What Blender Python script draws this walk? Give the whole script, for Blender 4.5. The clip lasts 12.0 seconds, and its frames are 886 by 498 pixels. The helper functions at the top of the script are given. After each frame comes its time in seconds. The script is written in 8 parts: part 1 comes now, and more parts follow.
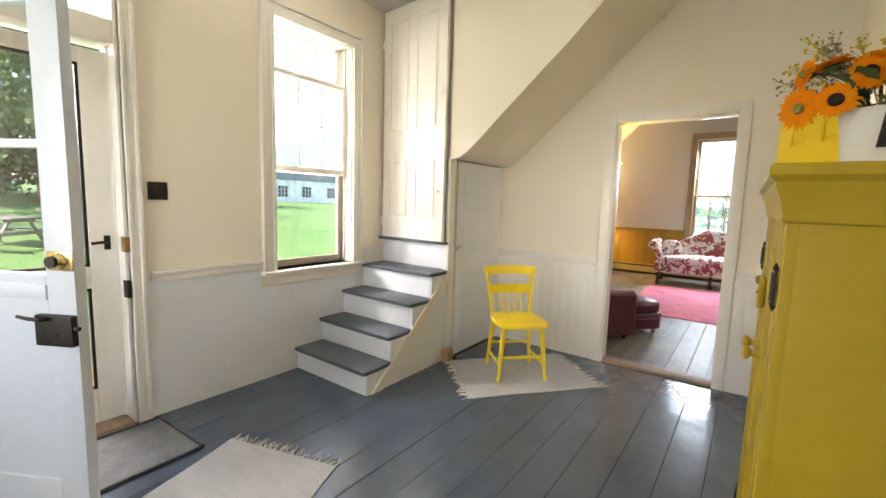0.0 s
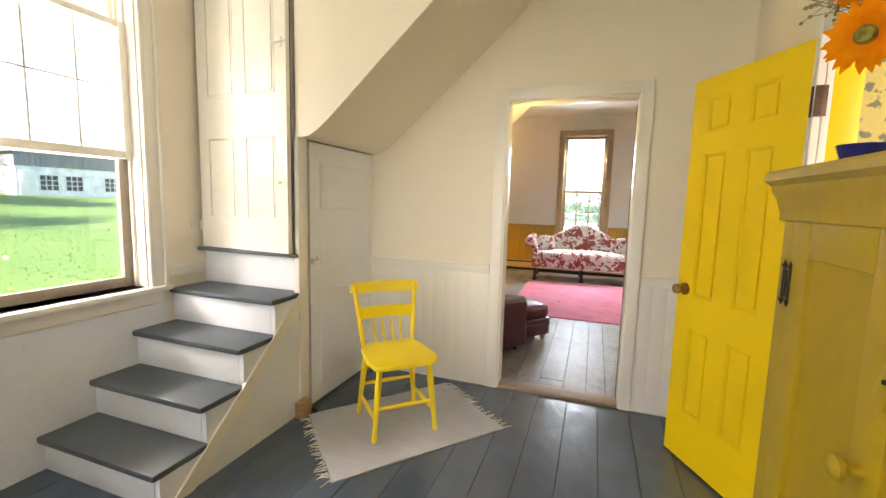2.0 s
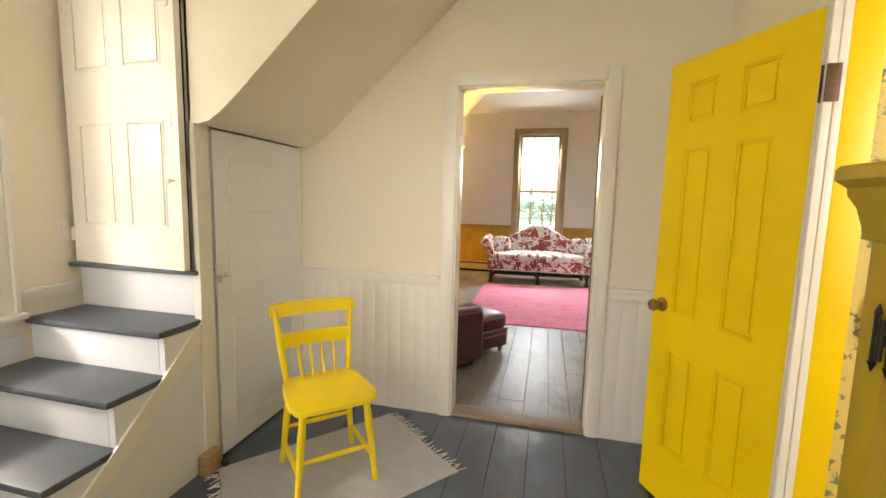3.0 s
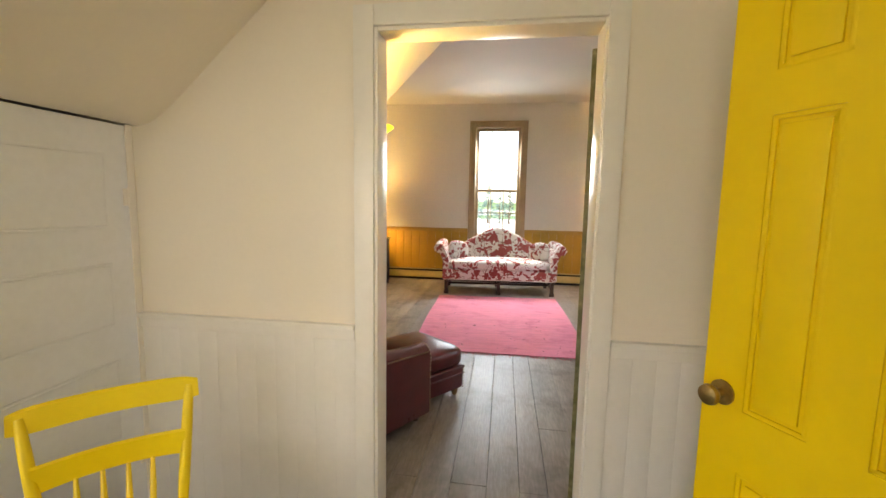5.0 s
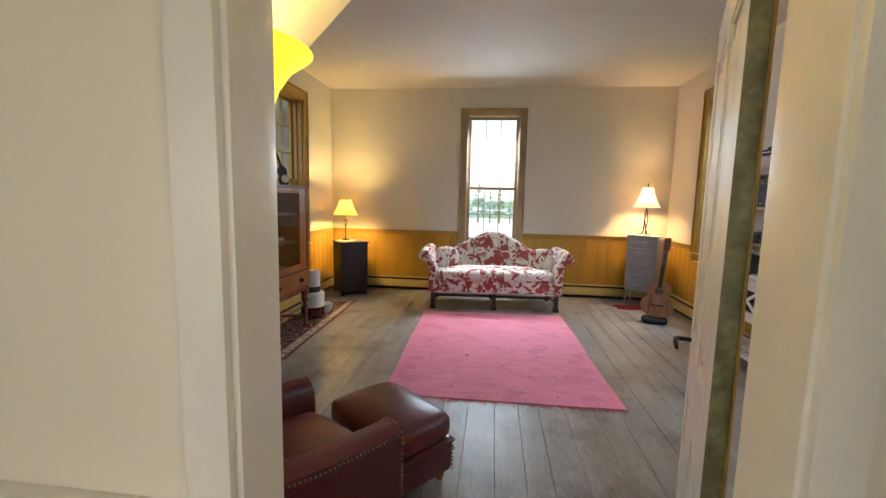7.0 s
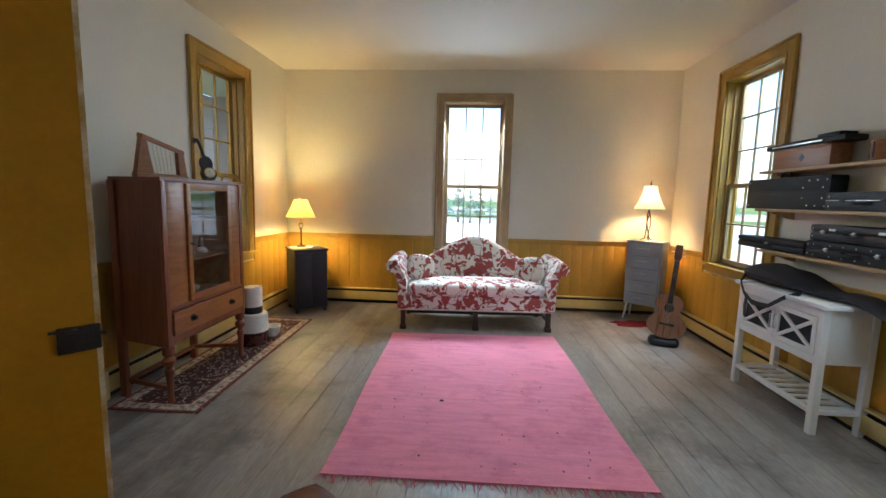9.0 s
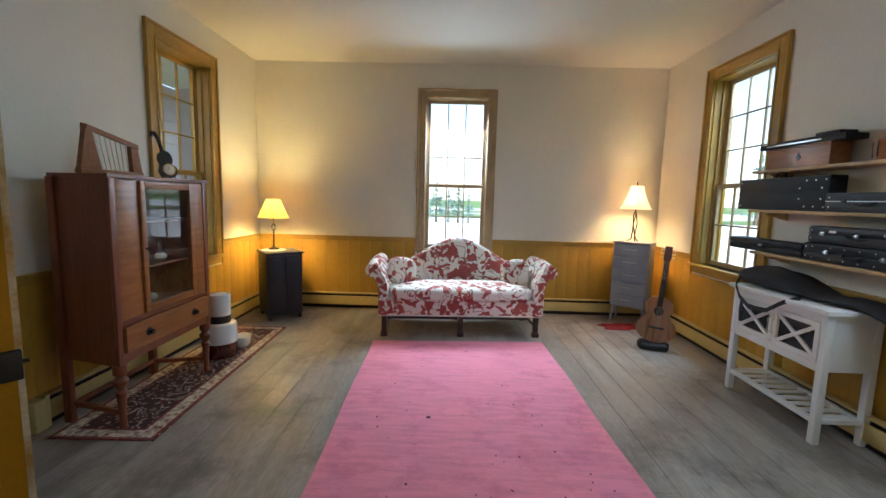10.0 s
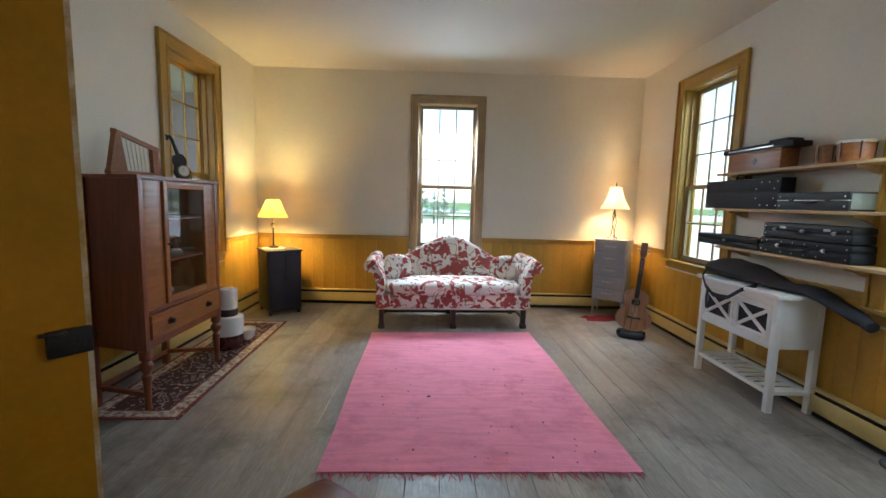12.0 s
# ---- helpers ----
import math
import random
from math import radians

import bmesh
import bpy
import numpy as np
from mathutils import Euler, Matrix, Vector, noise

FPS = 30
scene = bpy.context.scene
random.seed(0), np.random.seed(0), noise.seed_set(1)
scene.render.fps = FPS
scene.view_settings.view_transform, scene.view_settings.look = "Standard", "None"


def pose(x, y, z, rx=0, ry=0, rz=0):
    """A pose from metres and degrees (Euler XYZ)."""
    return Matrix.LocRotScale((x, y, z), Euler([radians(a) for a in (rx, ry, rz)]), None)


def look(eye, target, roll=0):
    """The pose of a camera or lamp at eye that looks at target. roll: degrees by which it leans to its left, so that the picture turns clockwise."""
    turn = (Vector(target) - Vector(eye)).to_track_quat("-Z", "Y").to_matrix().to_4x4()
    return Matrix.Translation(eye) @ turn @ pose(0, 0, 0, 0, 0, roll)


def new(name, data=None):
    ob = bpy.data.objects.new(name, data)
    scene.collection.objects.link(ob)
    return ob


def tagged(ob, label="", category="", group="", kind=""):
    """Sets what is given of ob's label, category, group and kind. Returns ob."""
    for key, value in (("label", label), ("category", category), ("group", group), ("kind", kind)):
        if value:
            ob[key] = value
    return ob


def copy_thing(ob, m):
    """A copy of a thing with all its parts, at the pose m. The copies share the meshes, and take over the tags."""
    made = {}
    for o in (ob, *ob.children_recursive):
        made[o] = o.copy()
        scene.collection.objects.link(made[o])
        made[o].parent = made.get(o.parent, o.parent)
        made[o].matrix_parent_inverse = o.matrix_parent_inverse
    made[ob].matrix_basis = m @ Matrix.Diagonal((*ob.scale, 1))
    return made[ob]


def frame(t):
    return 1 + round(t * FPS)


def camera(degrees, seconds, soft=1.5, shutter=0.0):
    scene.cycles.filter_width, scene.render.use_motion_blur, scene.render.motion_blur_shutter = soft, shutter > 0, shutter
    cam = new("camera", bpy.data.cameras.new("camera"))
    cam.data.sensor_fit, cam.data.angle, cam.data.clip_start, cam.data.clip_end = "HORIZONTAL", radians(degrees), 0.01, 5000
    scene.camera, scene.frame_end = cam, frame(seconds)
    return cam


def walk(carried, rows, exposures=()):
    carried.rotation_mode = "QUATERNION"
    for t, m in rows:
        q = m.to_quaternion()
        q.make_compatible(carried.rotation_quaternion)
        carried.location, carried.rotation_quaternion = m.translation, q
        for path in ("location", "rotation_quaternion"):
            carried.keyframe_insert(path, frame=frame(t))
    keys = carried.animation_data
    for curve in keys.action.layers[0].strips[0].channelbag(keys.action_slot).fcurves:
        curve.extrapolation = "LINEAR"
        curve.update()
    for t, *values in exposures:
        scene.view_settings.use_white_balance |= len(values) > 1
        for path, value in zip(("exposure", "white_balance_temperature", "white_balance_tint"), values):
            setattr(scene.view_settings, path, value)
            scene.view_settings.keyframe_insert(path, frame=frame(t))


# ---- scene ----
cam = camera(93.0, 12.0)
PATH = [
    (0, (1.293, 0.838, 1.342), (0.116, 2.44, 1.119), 1.7),
    (0.5, (1.176, 1.037, 1.347), (0.113, 2.716, 1.12), 1.6),
    (0.7, (1.136, 1.116, 1.349), (0.121, 2.823, 1.118), 1.5),
    (1, (1.102, 1.226, 1.349), (0.145, 2.967, 1.118), 1.6),
    (1.5, (1.013, 1.412, 1.344), (0.189, 3.22, 1.114), 1.6),
    (2, (0.924, 1.603, 1.346), (0.255, 3.474, 1.12), 1.5),
    (2.5, (0.887, 1.802, 1.355), (0.337, 3.711, 1.124), 1.4),
    (3, (0.864, 2.02, 1.365), (0.392, 3.951, 1.139), 1.4),
    (3.5, (0.859, 2.226, 1.372), (0.482, 4.176, 1.144), 1.3),
    (3.7, (0.855, 2.319, 1.383), (0.508, 4.275, 1.151), 1.4),
    (5.5, (0.791, 3.196, 1.403), (0.518, 5.164, 1.176), 1.0),
    (6, (0.758, 3.452, 1.399), (0.5, 5.422, 1.17), 1.1),
    (6.5, (0.738, 3.707, 1.396), (0.49, 5.678, 1.168), 1.1),
    (7, (0.719, 3.935, 1.413), (0.485, 5.907, 1.179), 1.3),
    (8.8, (0.722, 4.777, 1.411), (0.572, 6.757, 1.177), 1.4),
    (9, (0.707, 4.849, 1.421), (0.565, 6.83, 1.186), 1.4),
    (9.5, (0.672, 4.988, 1.426), (0.566, 6.971, 1.189), 1.5),
    (10, (0.63, 5.083, 1.424), (0.595, 7.069, 1.189), 1.5),
    (10.5, (0.597, 5.105, 1.416), (0.614, 7.091, 1.184), 1.4),
    (11, (0.573, 5.053, 1.424), (0.615, 7.04, 1.194), 1.4),
    (11.5, (0.561, 4.947, 1.421), (0.606, 6.933, 1.193), 1.4),
    (12, (0.535, 4.781, 1.403), (0.572, 6.768, 1.178), 1.5),
]
walk(cam, [(t, look(eye, target, roll)) for t, eye, target, roll in PATH], exposures=((0, 2.2, 6200, 13), (1.5, 2.28, 6450, 14), (3.7, 2.18, 7000, 14), (5.5, 1.99, 6800, 13), (6.0, 1.90, 6450, 12), (7.0, 1.64, 6150, 11), (9.0, 1.58, 5600, 6), (12, 1.58, 5600, 6)))

# ---- world, sun, exposure ----
LZ = -0.065                      # floor level of the parlour, a little lower than the kitchen
KC, LC = 3.0, 3.13               # ceiling heights
world = bpy.data.worlds.new("sky")
scene.world = world
world.use_nodes = True
_nt = world.node_tree
_bg = _nt.nodes["Background"]
_sky = _nt.nodes.new("ShaderNodeTexSky")
_sky.sky_type = "NISHITA"
_sky.sun_disc = False
_sky.sun_elevation, _sky.sun_rotation = radians(38), radians(200)
_nt.links.new(_sky.outputs[0], _bg.inputs[0])
_bg.inputs[1].default_value = 0.15


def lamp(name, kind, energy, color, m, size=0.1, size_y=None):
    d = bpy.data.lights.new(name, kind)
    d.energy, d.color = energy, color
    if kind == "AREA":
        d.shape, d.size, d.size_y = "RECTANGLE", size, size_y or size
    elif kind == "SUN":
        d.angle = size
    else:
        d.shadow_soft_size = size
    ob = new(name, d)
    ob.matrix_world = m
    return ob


# sun from behind the house, over the far corner
lamp("sun", "SUN", 4.4, (1.0, 0.94, 0.85), look((-1.0, -16, 13), (0, 0, 0)), radians(0.6))
# stand-in lamps for open-sky light by windows and open door, plus two fills
SKYC = (0.84, 0.94, 1.0)
lamp("sky_window_kitchen_west", "AREA", 130, (1.0, 0.91, 0.79), look((-3.95, 2.5, 3.25), (-0.6, 2.3, 1.1)), 3.2, 0.6)
lamp("sky_porch_kitchen", "AREA", 18, (1.0, 0.92, 0.82), look((-3.2, 0.92, 2.2), (0.1, 4.0, 1.7)), 0.8, 0.8)
# added fill in the made-up south opening, behind the camera
lamp("fill_kitchen_south", "AREA", 6.5, (1.0, 0.93, 0.84), look((-0.60, -0.66, 1.65), (0.3, 4.4, 1.6)), 1.2, 1.4)
lamp("sky_window_parlour_north", "AREA", 118, SKYC, look((0.68, 11.9, 3.9), (0.68, 9.6, 0.6)), 1.3, 1.5)
lamp("sky_window_parlour_east", "AREA", 118, SKYC, look((4.6, 9.2, 3.9), (2.2, 9.0, 0.6)), 1.3, 1.5)
lamp("sky_window_parlour_north_opening", "AREA", 19, SKYC, look((0.672, 10.96, 2.15), (0.672, 9.0, 0.6)), 0.7, 0.95)
# added fill below the sill, hidden from view, to brighten ceiling and soffit
lamp("fill_kitchen_west_low", "AREA", 110, (1.0, 0.93, 0.83), look((-2.25, 3.55, 0.28), (0.3, 2.55, 2.7)), 1.0, 0.4)
lamp("sky_window_parlour_near", "AREA", 8, SKYC, look((3.42, 6.84, 1.75), (2.7, 6.9, 0.0)), 0.8, 1.8)


# ---- materials ----
def material(name, base, rough=0.5, metal=0.0, var=0.12, scale=6.0, fine=60.0, bump=0.08, stretch=(1, 1, 1), second=None, amount=0.5,
             per_object=0.0, spec=0.5, coords="Object", stain=None):
    """Principled surface with colour variation at two scales and a fine relief."""
    m = bpy.data.materials.new(name)
    m.use_nodes = True
    nt = m.node_tree
    p = nt.nodes["Principled BSDF"]
    p.inputs["Roughness"].default_value = rough
    p.inputs["Metallic"].default_value = metal
    p.inputs["Specular IOR Level"].default_value = spec
    tc = nt.nodes.new("ShaderNodeTexCoord")
    mp = nt.nodes.new("ShaderNodeMapping")
    mp.inputs["Scale"].default_value = stretch
    nt.links.new(tc.outputs[coords], mp.inputs["Vector"])
    big, small = nt.nodes.new("ShaderNodeTexNoise"), nt.nodes.new("ShaderNodeTexNoise")
    big.inputs["Scale"].default_value, small.inputs["Scale"].default_value = scale, fine
    big.inputs["Detail"].default_value, small.inputs["Detail"].default_value = 5, 4
    for n in (big, small):
        nt.links.new(mp.outputs[0], n.inputs["Vector"])
    mix = nt.nodes.new("ShaderNodeMix")
    mix.data_type = "RGBA"
    dark = second or tuple(c * (1 - var * 1.6) for c in base)
    light = base if second else tuple(min(1, c * (1 + var * 0.5)) for c in base)
    mix.inputs["A"].default_value, mix.inputs["B"].default_value = (*dark, 1), (*light, 1)
    ramp = nt.nodes.new("ShaderNodeMapRange")
    ramp.inputs["From Min"].default_value, ramp.inputs["From Max"].default_value = 0.5 - 0.5 * amount, 0.5 + 0.5 * amount * 0.6
    nt.links.new(big.outputs["Fac"], ramp.inputs["Value"])
    nt.links.new(ramp.outputs[0], mix.inputs["Factor"])
    hsv = nt.nodes.new("ShaderNodeHueSaturation")
    nt.links.new(mix.outputs["Result"], hsv.inputs["Color"])
    add = nt.nodes.new("ShaderNodeMapRange")
    add.inputs["To Min"].default_value, add.inputs["To Max"].default_value = 1 - var * 0.8, 1 + var * 0.8
    add.inputs["From Min"].default_value, add.inputs["From Max"].default_value = 0.25, 0.75
    nt.links.new(small.outputs["Fac"], add.inputs["Value"])
    last = add.outputs[0]
    if per_object:
        info = nt.nodes.new("ShaderNodeObjectInfo")
        r2 = nt.nodes.new("ShaderNodeMapRange")
        r2.inputs["To Min"].default_value, r2.inputs["To Max"].default_value = 1 - per_object, 1 + per_object
        nt.links.new(info.outputs["Random"], r2.inputs["Value"])
        mul = nt.nodes.new("ShaderNodeMath")
        mul.operation = "MULTIPLY"
        nt.links.new(last, mul.inputs[0])
        nt.links.new(r2.outputs[0], mul.inputs[1])
        last = mul.outputs[0]
    nt.links.new(last, hsv.inputs["Value"])
    if stain:
        # worn, dark patches of irregular shape and fine specks
        sn = nt.nodes.new("ShaderNodeTexNoise")
        sn.inputs["Scale"].default_value, sn.inputs["Detail"].default_value, sn.inputs["Roughness"].default_value = stain[1], 9, 0.68
        nt.links.new(tc.outputs[coords], sn.inputs["Vector"])
        sr = nt.nodes.new("ShaderNodeMapRange")
        sr.inputs["From Min"].default_value, sr.inputs["From Max"].default_value = 0.50, 0.68
        sr.inputs["To Max"].default_value = stain[2]
        nt.links.new(sn.outputs["Fac"], sr.inputs["Value"])
        sm = nt.nodes.new("ShaderNodeMix")
        sm.data_type = "RGBA"
        sm.inputs["B"].default_value = (*stain[0], 1)
        nt.links.new(sr.outputs[0], sm.inputs["Factor"])
        nt.links.new(hsv.outputs[0], sm.inputs["A"])
        nt.links.new(sm.outputs["Result"], p.inputs["Base Color"])
    else:
        nt.links.new(hsv.outputs[0], p.inputs["Base Color"])
    rr = nt.nodes.new("ShaderNodeMapRange")
    rr.inputs["To Min"].default_value, rr.inputs["To Max"].default_value = max(0.02, rough - 0.08), min(1, rough + 0.1)
    nt.links.new(big.outputs["Fac"], rr.inputs["Value"])
    nt.links.new(rr.outputs[0], p.inputs["Roughness"])
    if bump:
        b = nt.nodes.new("ShaderNodeBump")
        b.inputs["Strength"].default_value = bump
        b.inputs["Distance"].default_value = 0.01
        nt.links.new(small.outputs["Fac"], b.inputs["Height"])
        nt.links.new(b.outputs[0], p.inputs["Normal"])
    return m


def glass_material(name, color=(1, 1, 1), rough=0.0, gloss=0.08):
    """A thin clear pane: mostly see-through, with a faint mirror."""
    m = bpy.data.materials.new(name)
    m.use_nodes = True
    nt = m.node_tree
    nt.nodes.remove(nt.nodes["Principled BSDF"])
    out = nt.nodes["Material Output"]
    tr, gl, mx, lw, pw, mr = (nt.nodes.new(k) for k in ("ShaderNodeBsdfTransparent", "ShaderNodeBsdfGlossy", "ShaderNodeMixShader", "ShaderNodeLayerWeight", "ShaderNodeMath", "ShaderNodeMapRange"))
    tr.inputs[0].default_value = (*color, 1)
    gl.inputs["Roughness"].default_value = rough
    lw.inputs["Blend"].default_value = 0.5
    pw.operation = "POWER"
    pw.inputs[1].default_value = 4.0
    mr.inputs["To Min"].default_value, mr.inputs["To Max"].default_value = gloss * 0.7, 0.55
    nt.links.new(lw.outputs["Facing"], pw.inputs[0])
    nt.links.new(pw.outputs[0], mr.inputs["Value"])
    nt.links.new(mr.outputs[0], mx.inputs[0])
    nt.links.new(tr.outputs[0], mx.inputs[1])
    nt.links.new(gl.outputs[0], mx.inputs[2])
    nt.links.new(mx.outputs[0], out.inputs[0])
    return m


def let_through(m, color, amount):
    """Lets a share of the light through a thin cloth or petal."""
    nt = m.node_tree
    tr = nt.nodes.new("ShaderNodeBsdfTranslucent")
    tr.inputs["Color"].default_value = (*color, 1)
    mix = nt.nodes.new("ShaderNodeMixShader")
    mix.inputs[0].default_value = amount
    nt.links.new(nt.nodes["Principled BSDF"].outputs[0], mix.inputs[1])
    nt.links.new(tr.outputs[0], mix.inputs[2])
    nt.links.new(mix.outputs[0], nt.nodes["Material Output"].inputs["Surface"])
    return m


def shade_material(name, color, strength, glow, through_cloth=0.0):
    """A lampshade lit from within: cloth or glass that lets light through and gives it off."""
    m = bpy.data.materials.new(name)
    m.use_nodes = True
    p = m.node_tree.nodes["Principled BSDF"]
    p.inputs["Base Color"].default_value = (*color, 1)
    p.inputs["Roughness"].default_value = 0.6
    p.inputs["Emission Color"].default_value = (*glow, 1)
    p.inputs["Emission Strength"].default_value = strength
    if through_cloth:
        let_through(m, color, through_cloth)
    return m


def wood(name, base, dark, rough=0.45, grain=(1.2, 14, 14), bump=0.15, var=0.18, per_object=0.0, scale=3.0, fine=24):
    return material(name, base, rough, var=var, scale=scale, fine=fine, bump=bump, stretch=grain, second=dark, amount=0.55, per_object=per_object)


M = {}
M["plaster_kitchen"] = material("plaster_kitchen", (0.88, 0.80, 0.67), 0.5, var=0.012, scale=1.3, fine=45, bump=0.05)
M["plaster_parlour"] = material("plaster_parlour", (0.74, 0.715, 0.64), 0.7, var=0.04, scale=1.1, fine=50, bump=0.06)
M["ceiling_paint"] = material("ceiling_paint", (0.66, 0.635, 0.58), 0.8, var=0.03, scale=1.0, fine=40, bump=0.05)
M["white_paint"] = material("white_paint", (0.85, 0.81, 0.74), 0.3, var=0.02, scale=2.5, fine=30, bump=0.06)
M["white_board"] = material("white_board", (0.80, 0.82, 0.86), 0.3, var=0.03, scale=2.0, fine=35, bump=0.05, per_object=0.015)
M["mustard"] = material("mustard", (0.42, 0.19, 0.003), 0.5, spec=0.2, var=0.10, scale=2.4, fine=30, bump=0.08)
M["mustard_board"] = material("mustard_board", (0.46, 0.262, 0.026), 0.45, var=0.10, scale=2.0, fine=30, bump=0.08, per_object=0.05)
M["mustard_trim"] = material("mustard_trim", (0.42, 0.25, 0.04), 0.38, var=0.12, scale=3, fine=30, bump=0.08)
M["heater_paint"] = material("heater_paint", (0.56, 0.43, 0.16), 0.42, var=0.10, scale=3, fine=30, bump=0.05)
M["grey_floor"] = material("grey_floor", (0.056, 0.080, 0.118), 0.19, var=0.09, scale=3, fine=7, bump=0.42, stretch=(1.6, 0.9, 1), per_object=0.015, spec=1.0)
M["grey_tread"] = material("grey_tread", (0.085, 0.10, 0.12), 0.45, var=0.1, scale=5, fine=80, bump=0.1)
M["bare_floor"] = material("bare_floor", (0.315, 0.275, 0.240), 0.40, var=0.26, scale=1.6, fine=16, bump=0.16, stretch=(5, 0.8, 5), second=(0.155, 0.135, 0.118), amount=0.6, per_object=0.045, stain=((0.06, 0.048, 0.04), 1.7, 0.75))
M["joint"] = material("joint", (0.02, 0.02, 0.02), 0.9, var=0.2)
M["yellow_paint"] = material("yellow_paint", (0.91, 0.635, 0.002), 0.38, var=0.02, scale=3, fine=30, bump=0.05)
M["chair_yellow"] = material("chair_yellow", (0.86, 0.65, 0.01), 0.38, var=0.025, scale=6, fine=50, bump=0.02)
M["olive_yellow"] = material("olive_yellow", (0.38, 0.265, 0.008), 0.4, var=0.06, scale=4, fine=25, bump=0.1)
M["iron"] = material("iron", (0.035, 0.03, 0.027), 0.5, metal=0.6, var=0.3, scale=12, fine=90, bump=0.2)
M["bronze"] = material("bronze", (0.13, 0.075, 0.05), 0.45, metal=0.6, var=0.3, scale=14, fine=90, bump=0.15)
M["brass"] = material("brass", (0.45, 0.31, 0.12), 0.35, metal=1.0, var=0.25, scale=15, fine=90, bump=0.05)
M["bright_brass"] = material("bright_brass", (0.75, 0.58, 0.26), 0.25, metal=1.0, var=0.12, scale=15, fine=90, bump=0.03)
M["steel"] = material("steel", (0.55, 0.55, 0.55), 0.3, metal=1.0, var=0.15, scale=20, fine=90, bump=0.05)
M["glass"] = glass_material("glass")
M["raw_wood"] = wood("raw_wood", (0.45, 0.28, 0.14), (0.3, 0.17, 0.08), 0.6)
M["thresh_wood"] = wood("thresh_wood", (0.36, 0.26, 0.18), (0.22, 0.15, 0.10), 0.5, (1.0, 12, 12))
M["green_edge"] = material("green_edge", (0.10, 0.10, 0.03), 0.5, var=0.4, scale=14, fine=60, bump=0.2, second=(0.22, 0.2, 0.09), amount=0.35)
M["gap_shade"] = material("gap_shade", (0.015, 0.015, 0.03), 0.8)


# ---- building blocks ----
def add_box(bm, lo, hi, bevel=0.0, m=None):
    s = [hi[i] - lo[i] for i in range(3)]
    c = [(hi[i] + lo[i]) / 2 for i in range(3)]
    r = bmesh.ops.create_cube(bm, size=1.0)
    vs = r["verts"]
    for v in vs:
        v.co = Vector((v.co.x * s[0] + c[0], v.co.y * s[1] + c[1], v.co.z * s[2] + c[2]))
    if bevel:
        es = list({e for v in vs for e in v.link_edges})
        out = bmesh.ops.bevel(bm, geom=es, offset=min(bevel, 0.45 * min(abs(q) for q in s)), segments=2, affect="EDGES", profile=0.6)
        vs = list({v for f in out["faces"] for v in f.verts} | {v for v in vs if v.is_valid})
    if m is not None:
        for v in vs:
            v.co = m @ v.co
    return vs


def add_ring_surface(bm, rings, closed=True, cap=True):
    """Skin a row of point rings."""
    vr = [[bm.verts.new(p) for p in r] for r in rings]
    n = len(vr[0])
    for a, b in zip(vr, vr[1:]):
        for i in range(n if closed else n - 1):
            j = (i + 1) % n
            bm.faces.new((a[i], a[j], b[j], b[i]))
    if cap and closed:
        bm.faces.new(list(reversed(vr[0])))
        bm.faces.new(vr[-1])
    return vr


def add_lathe(bm, prof, seg=20, m=None, cap=True):
    """prof: (radius, z) pairs from bottom to top, round the z axis."""
    rings = [[Vector((r * math.cos(2 * math.pi * i / seg), r * math.sin(2 * math.pi * i / seg), z)) for i in range(seg)] for r, z in prof]
    if m is not None:
        rings = [[m @ p for p in r] for r in rings]
    return add_ring_surface(bm, rings, True, cap)


def along(p0, p1):
    """Pose with its z axis from p0 to p1."""
    d = Vector(p1) - Vector(p0)
    return Matrix.Translation(p0) @ d.to_track_quat("Z", "Y").to_matrix().to_4x4(), d.length


def add_rod(bm, p0, p1, r0, r1=None, seg=12, mid=None):
    m, l = along(p0, p1)
    r1 = r0 if r1 is None else r1
    prof = [(r0, 0), (r1, l)] if mid is None else [(r0, 0), (mid, l * 0.5), (r1, l)]
    add_lathe(bm, prof, seg, m)


def add_tube(bm, pts, r, seg=8):
    pts = [Vector(p) for p in pts]
    rings = []
    for i, p in enumerate(pts):
        d = (pts[min(i + 1, len(pts) - 1)] - pts[max(i - 1, 0)]).normalized()
        q = d.to_track_quat("Z", "Y").to_matrix()
        rr = r[i] if isinstance(r, (list, tuple)) else r
        rings.append([p + q @ Vector((rr * math.cos(2 * math.pi * k / seg), rr * math.sin(2 * math.pi * k / seg), 0)) for k in range(seg)])
    add_ring_surface(bm, rings)


def add_prism(bm, poly, axis, lo, hi):
    """Extrude a polygon of 2D points along an axis ('x': points are y, z; 'y': x, z; 'z': x, y)."""
    def at(p, w):
        return {"x": (w, p[0], p[1]), "y": (p[0], w, p[1]), "z": (p[0], p[1], w)}[axis]
    a, b = [bm.verts.new(at(p, lo)) for p in poly], [bm.verts.new(at(p, hi)) for p in poly]
    n = len(poly)
    fs = [bm.faces.new(a), bm.faces.new(list(reversed(b)))]
    for i in range(n):
        fs.append(bm.faces.new((a[(i + 1) % n], a[i], b[i], b[(i + 1) % n])))
    bmesh.ops.recalc_face_normals(bm, faces=fs)
    return a + b


def add_ball(bm, c, r, seg=14, rings=9, squash=(1, 1, 1), m=None):
    res = bmesh.ops.create_uvsphere(bm, u_segments=seg, v_segments=rings, radius=1.0)
    for v in res["verts"]:
        v.co = Vector((v.co.x * r * squash[0] + c[0], v.co.y * r * squash[1] + c[1], v.co.z * r * squash[2] + c[2]))
        if m is not None:
            v.co = m @ v.co
    return res["verts"]


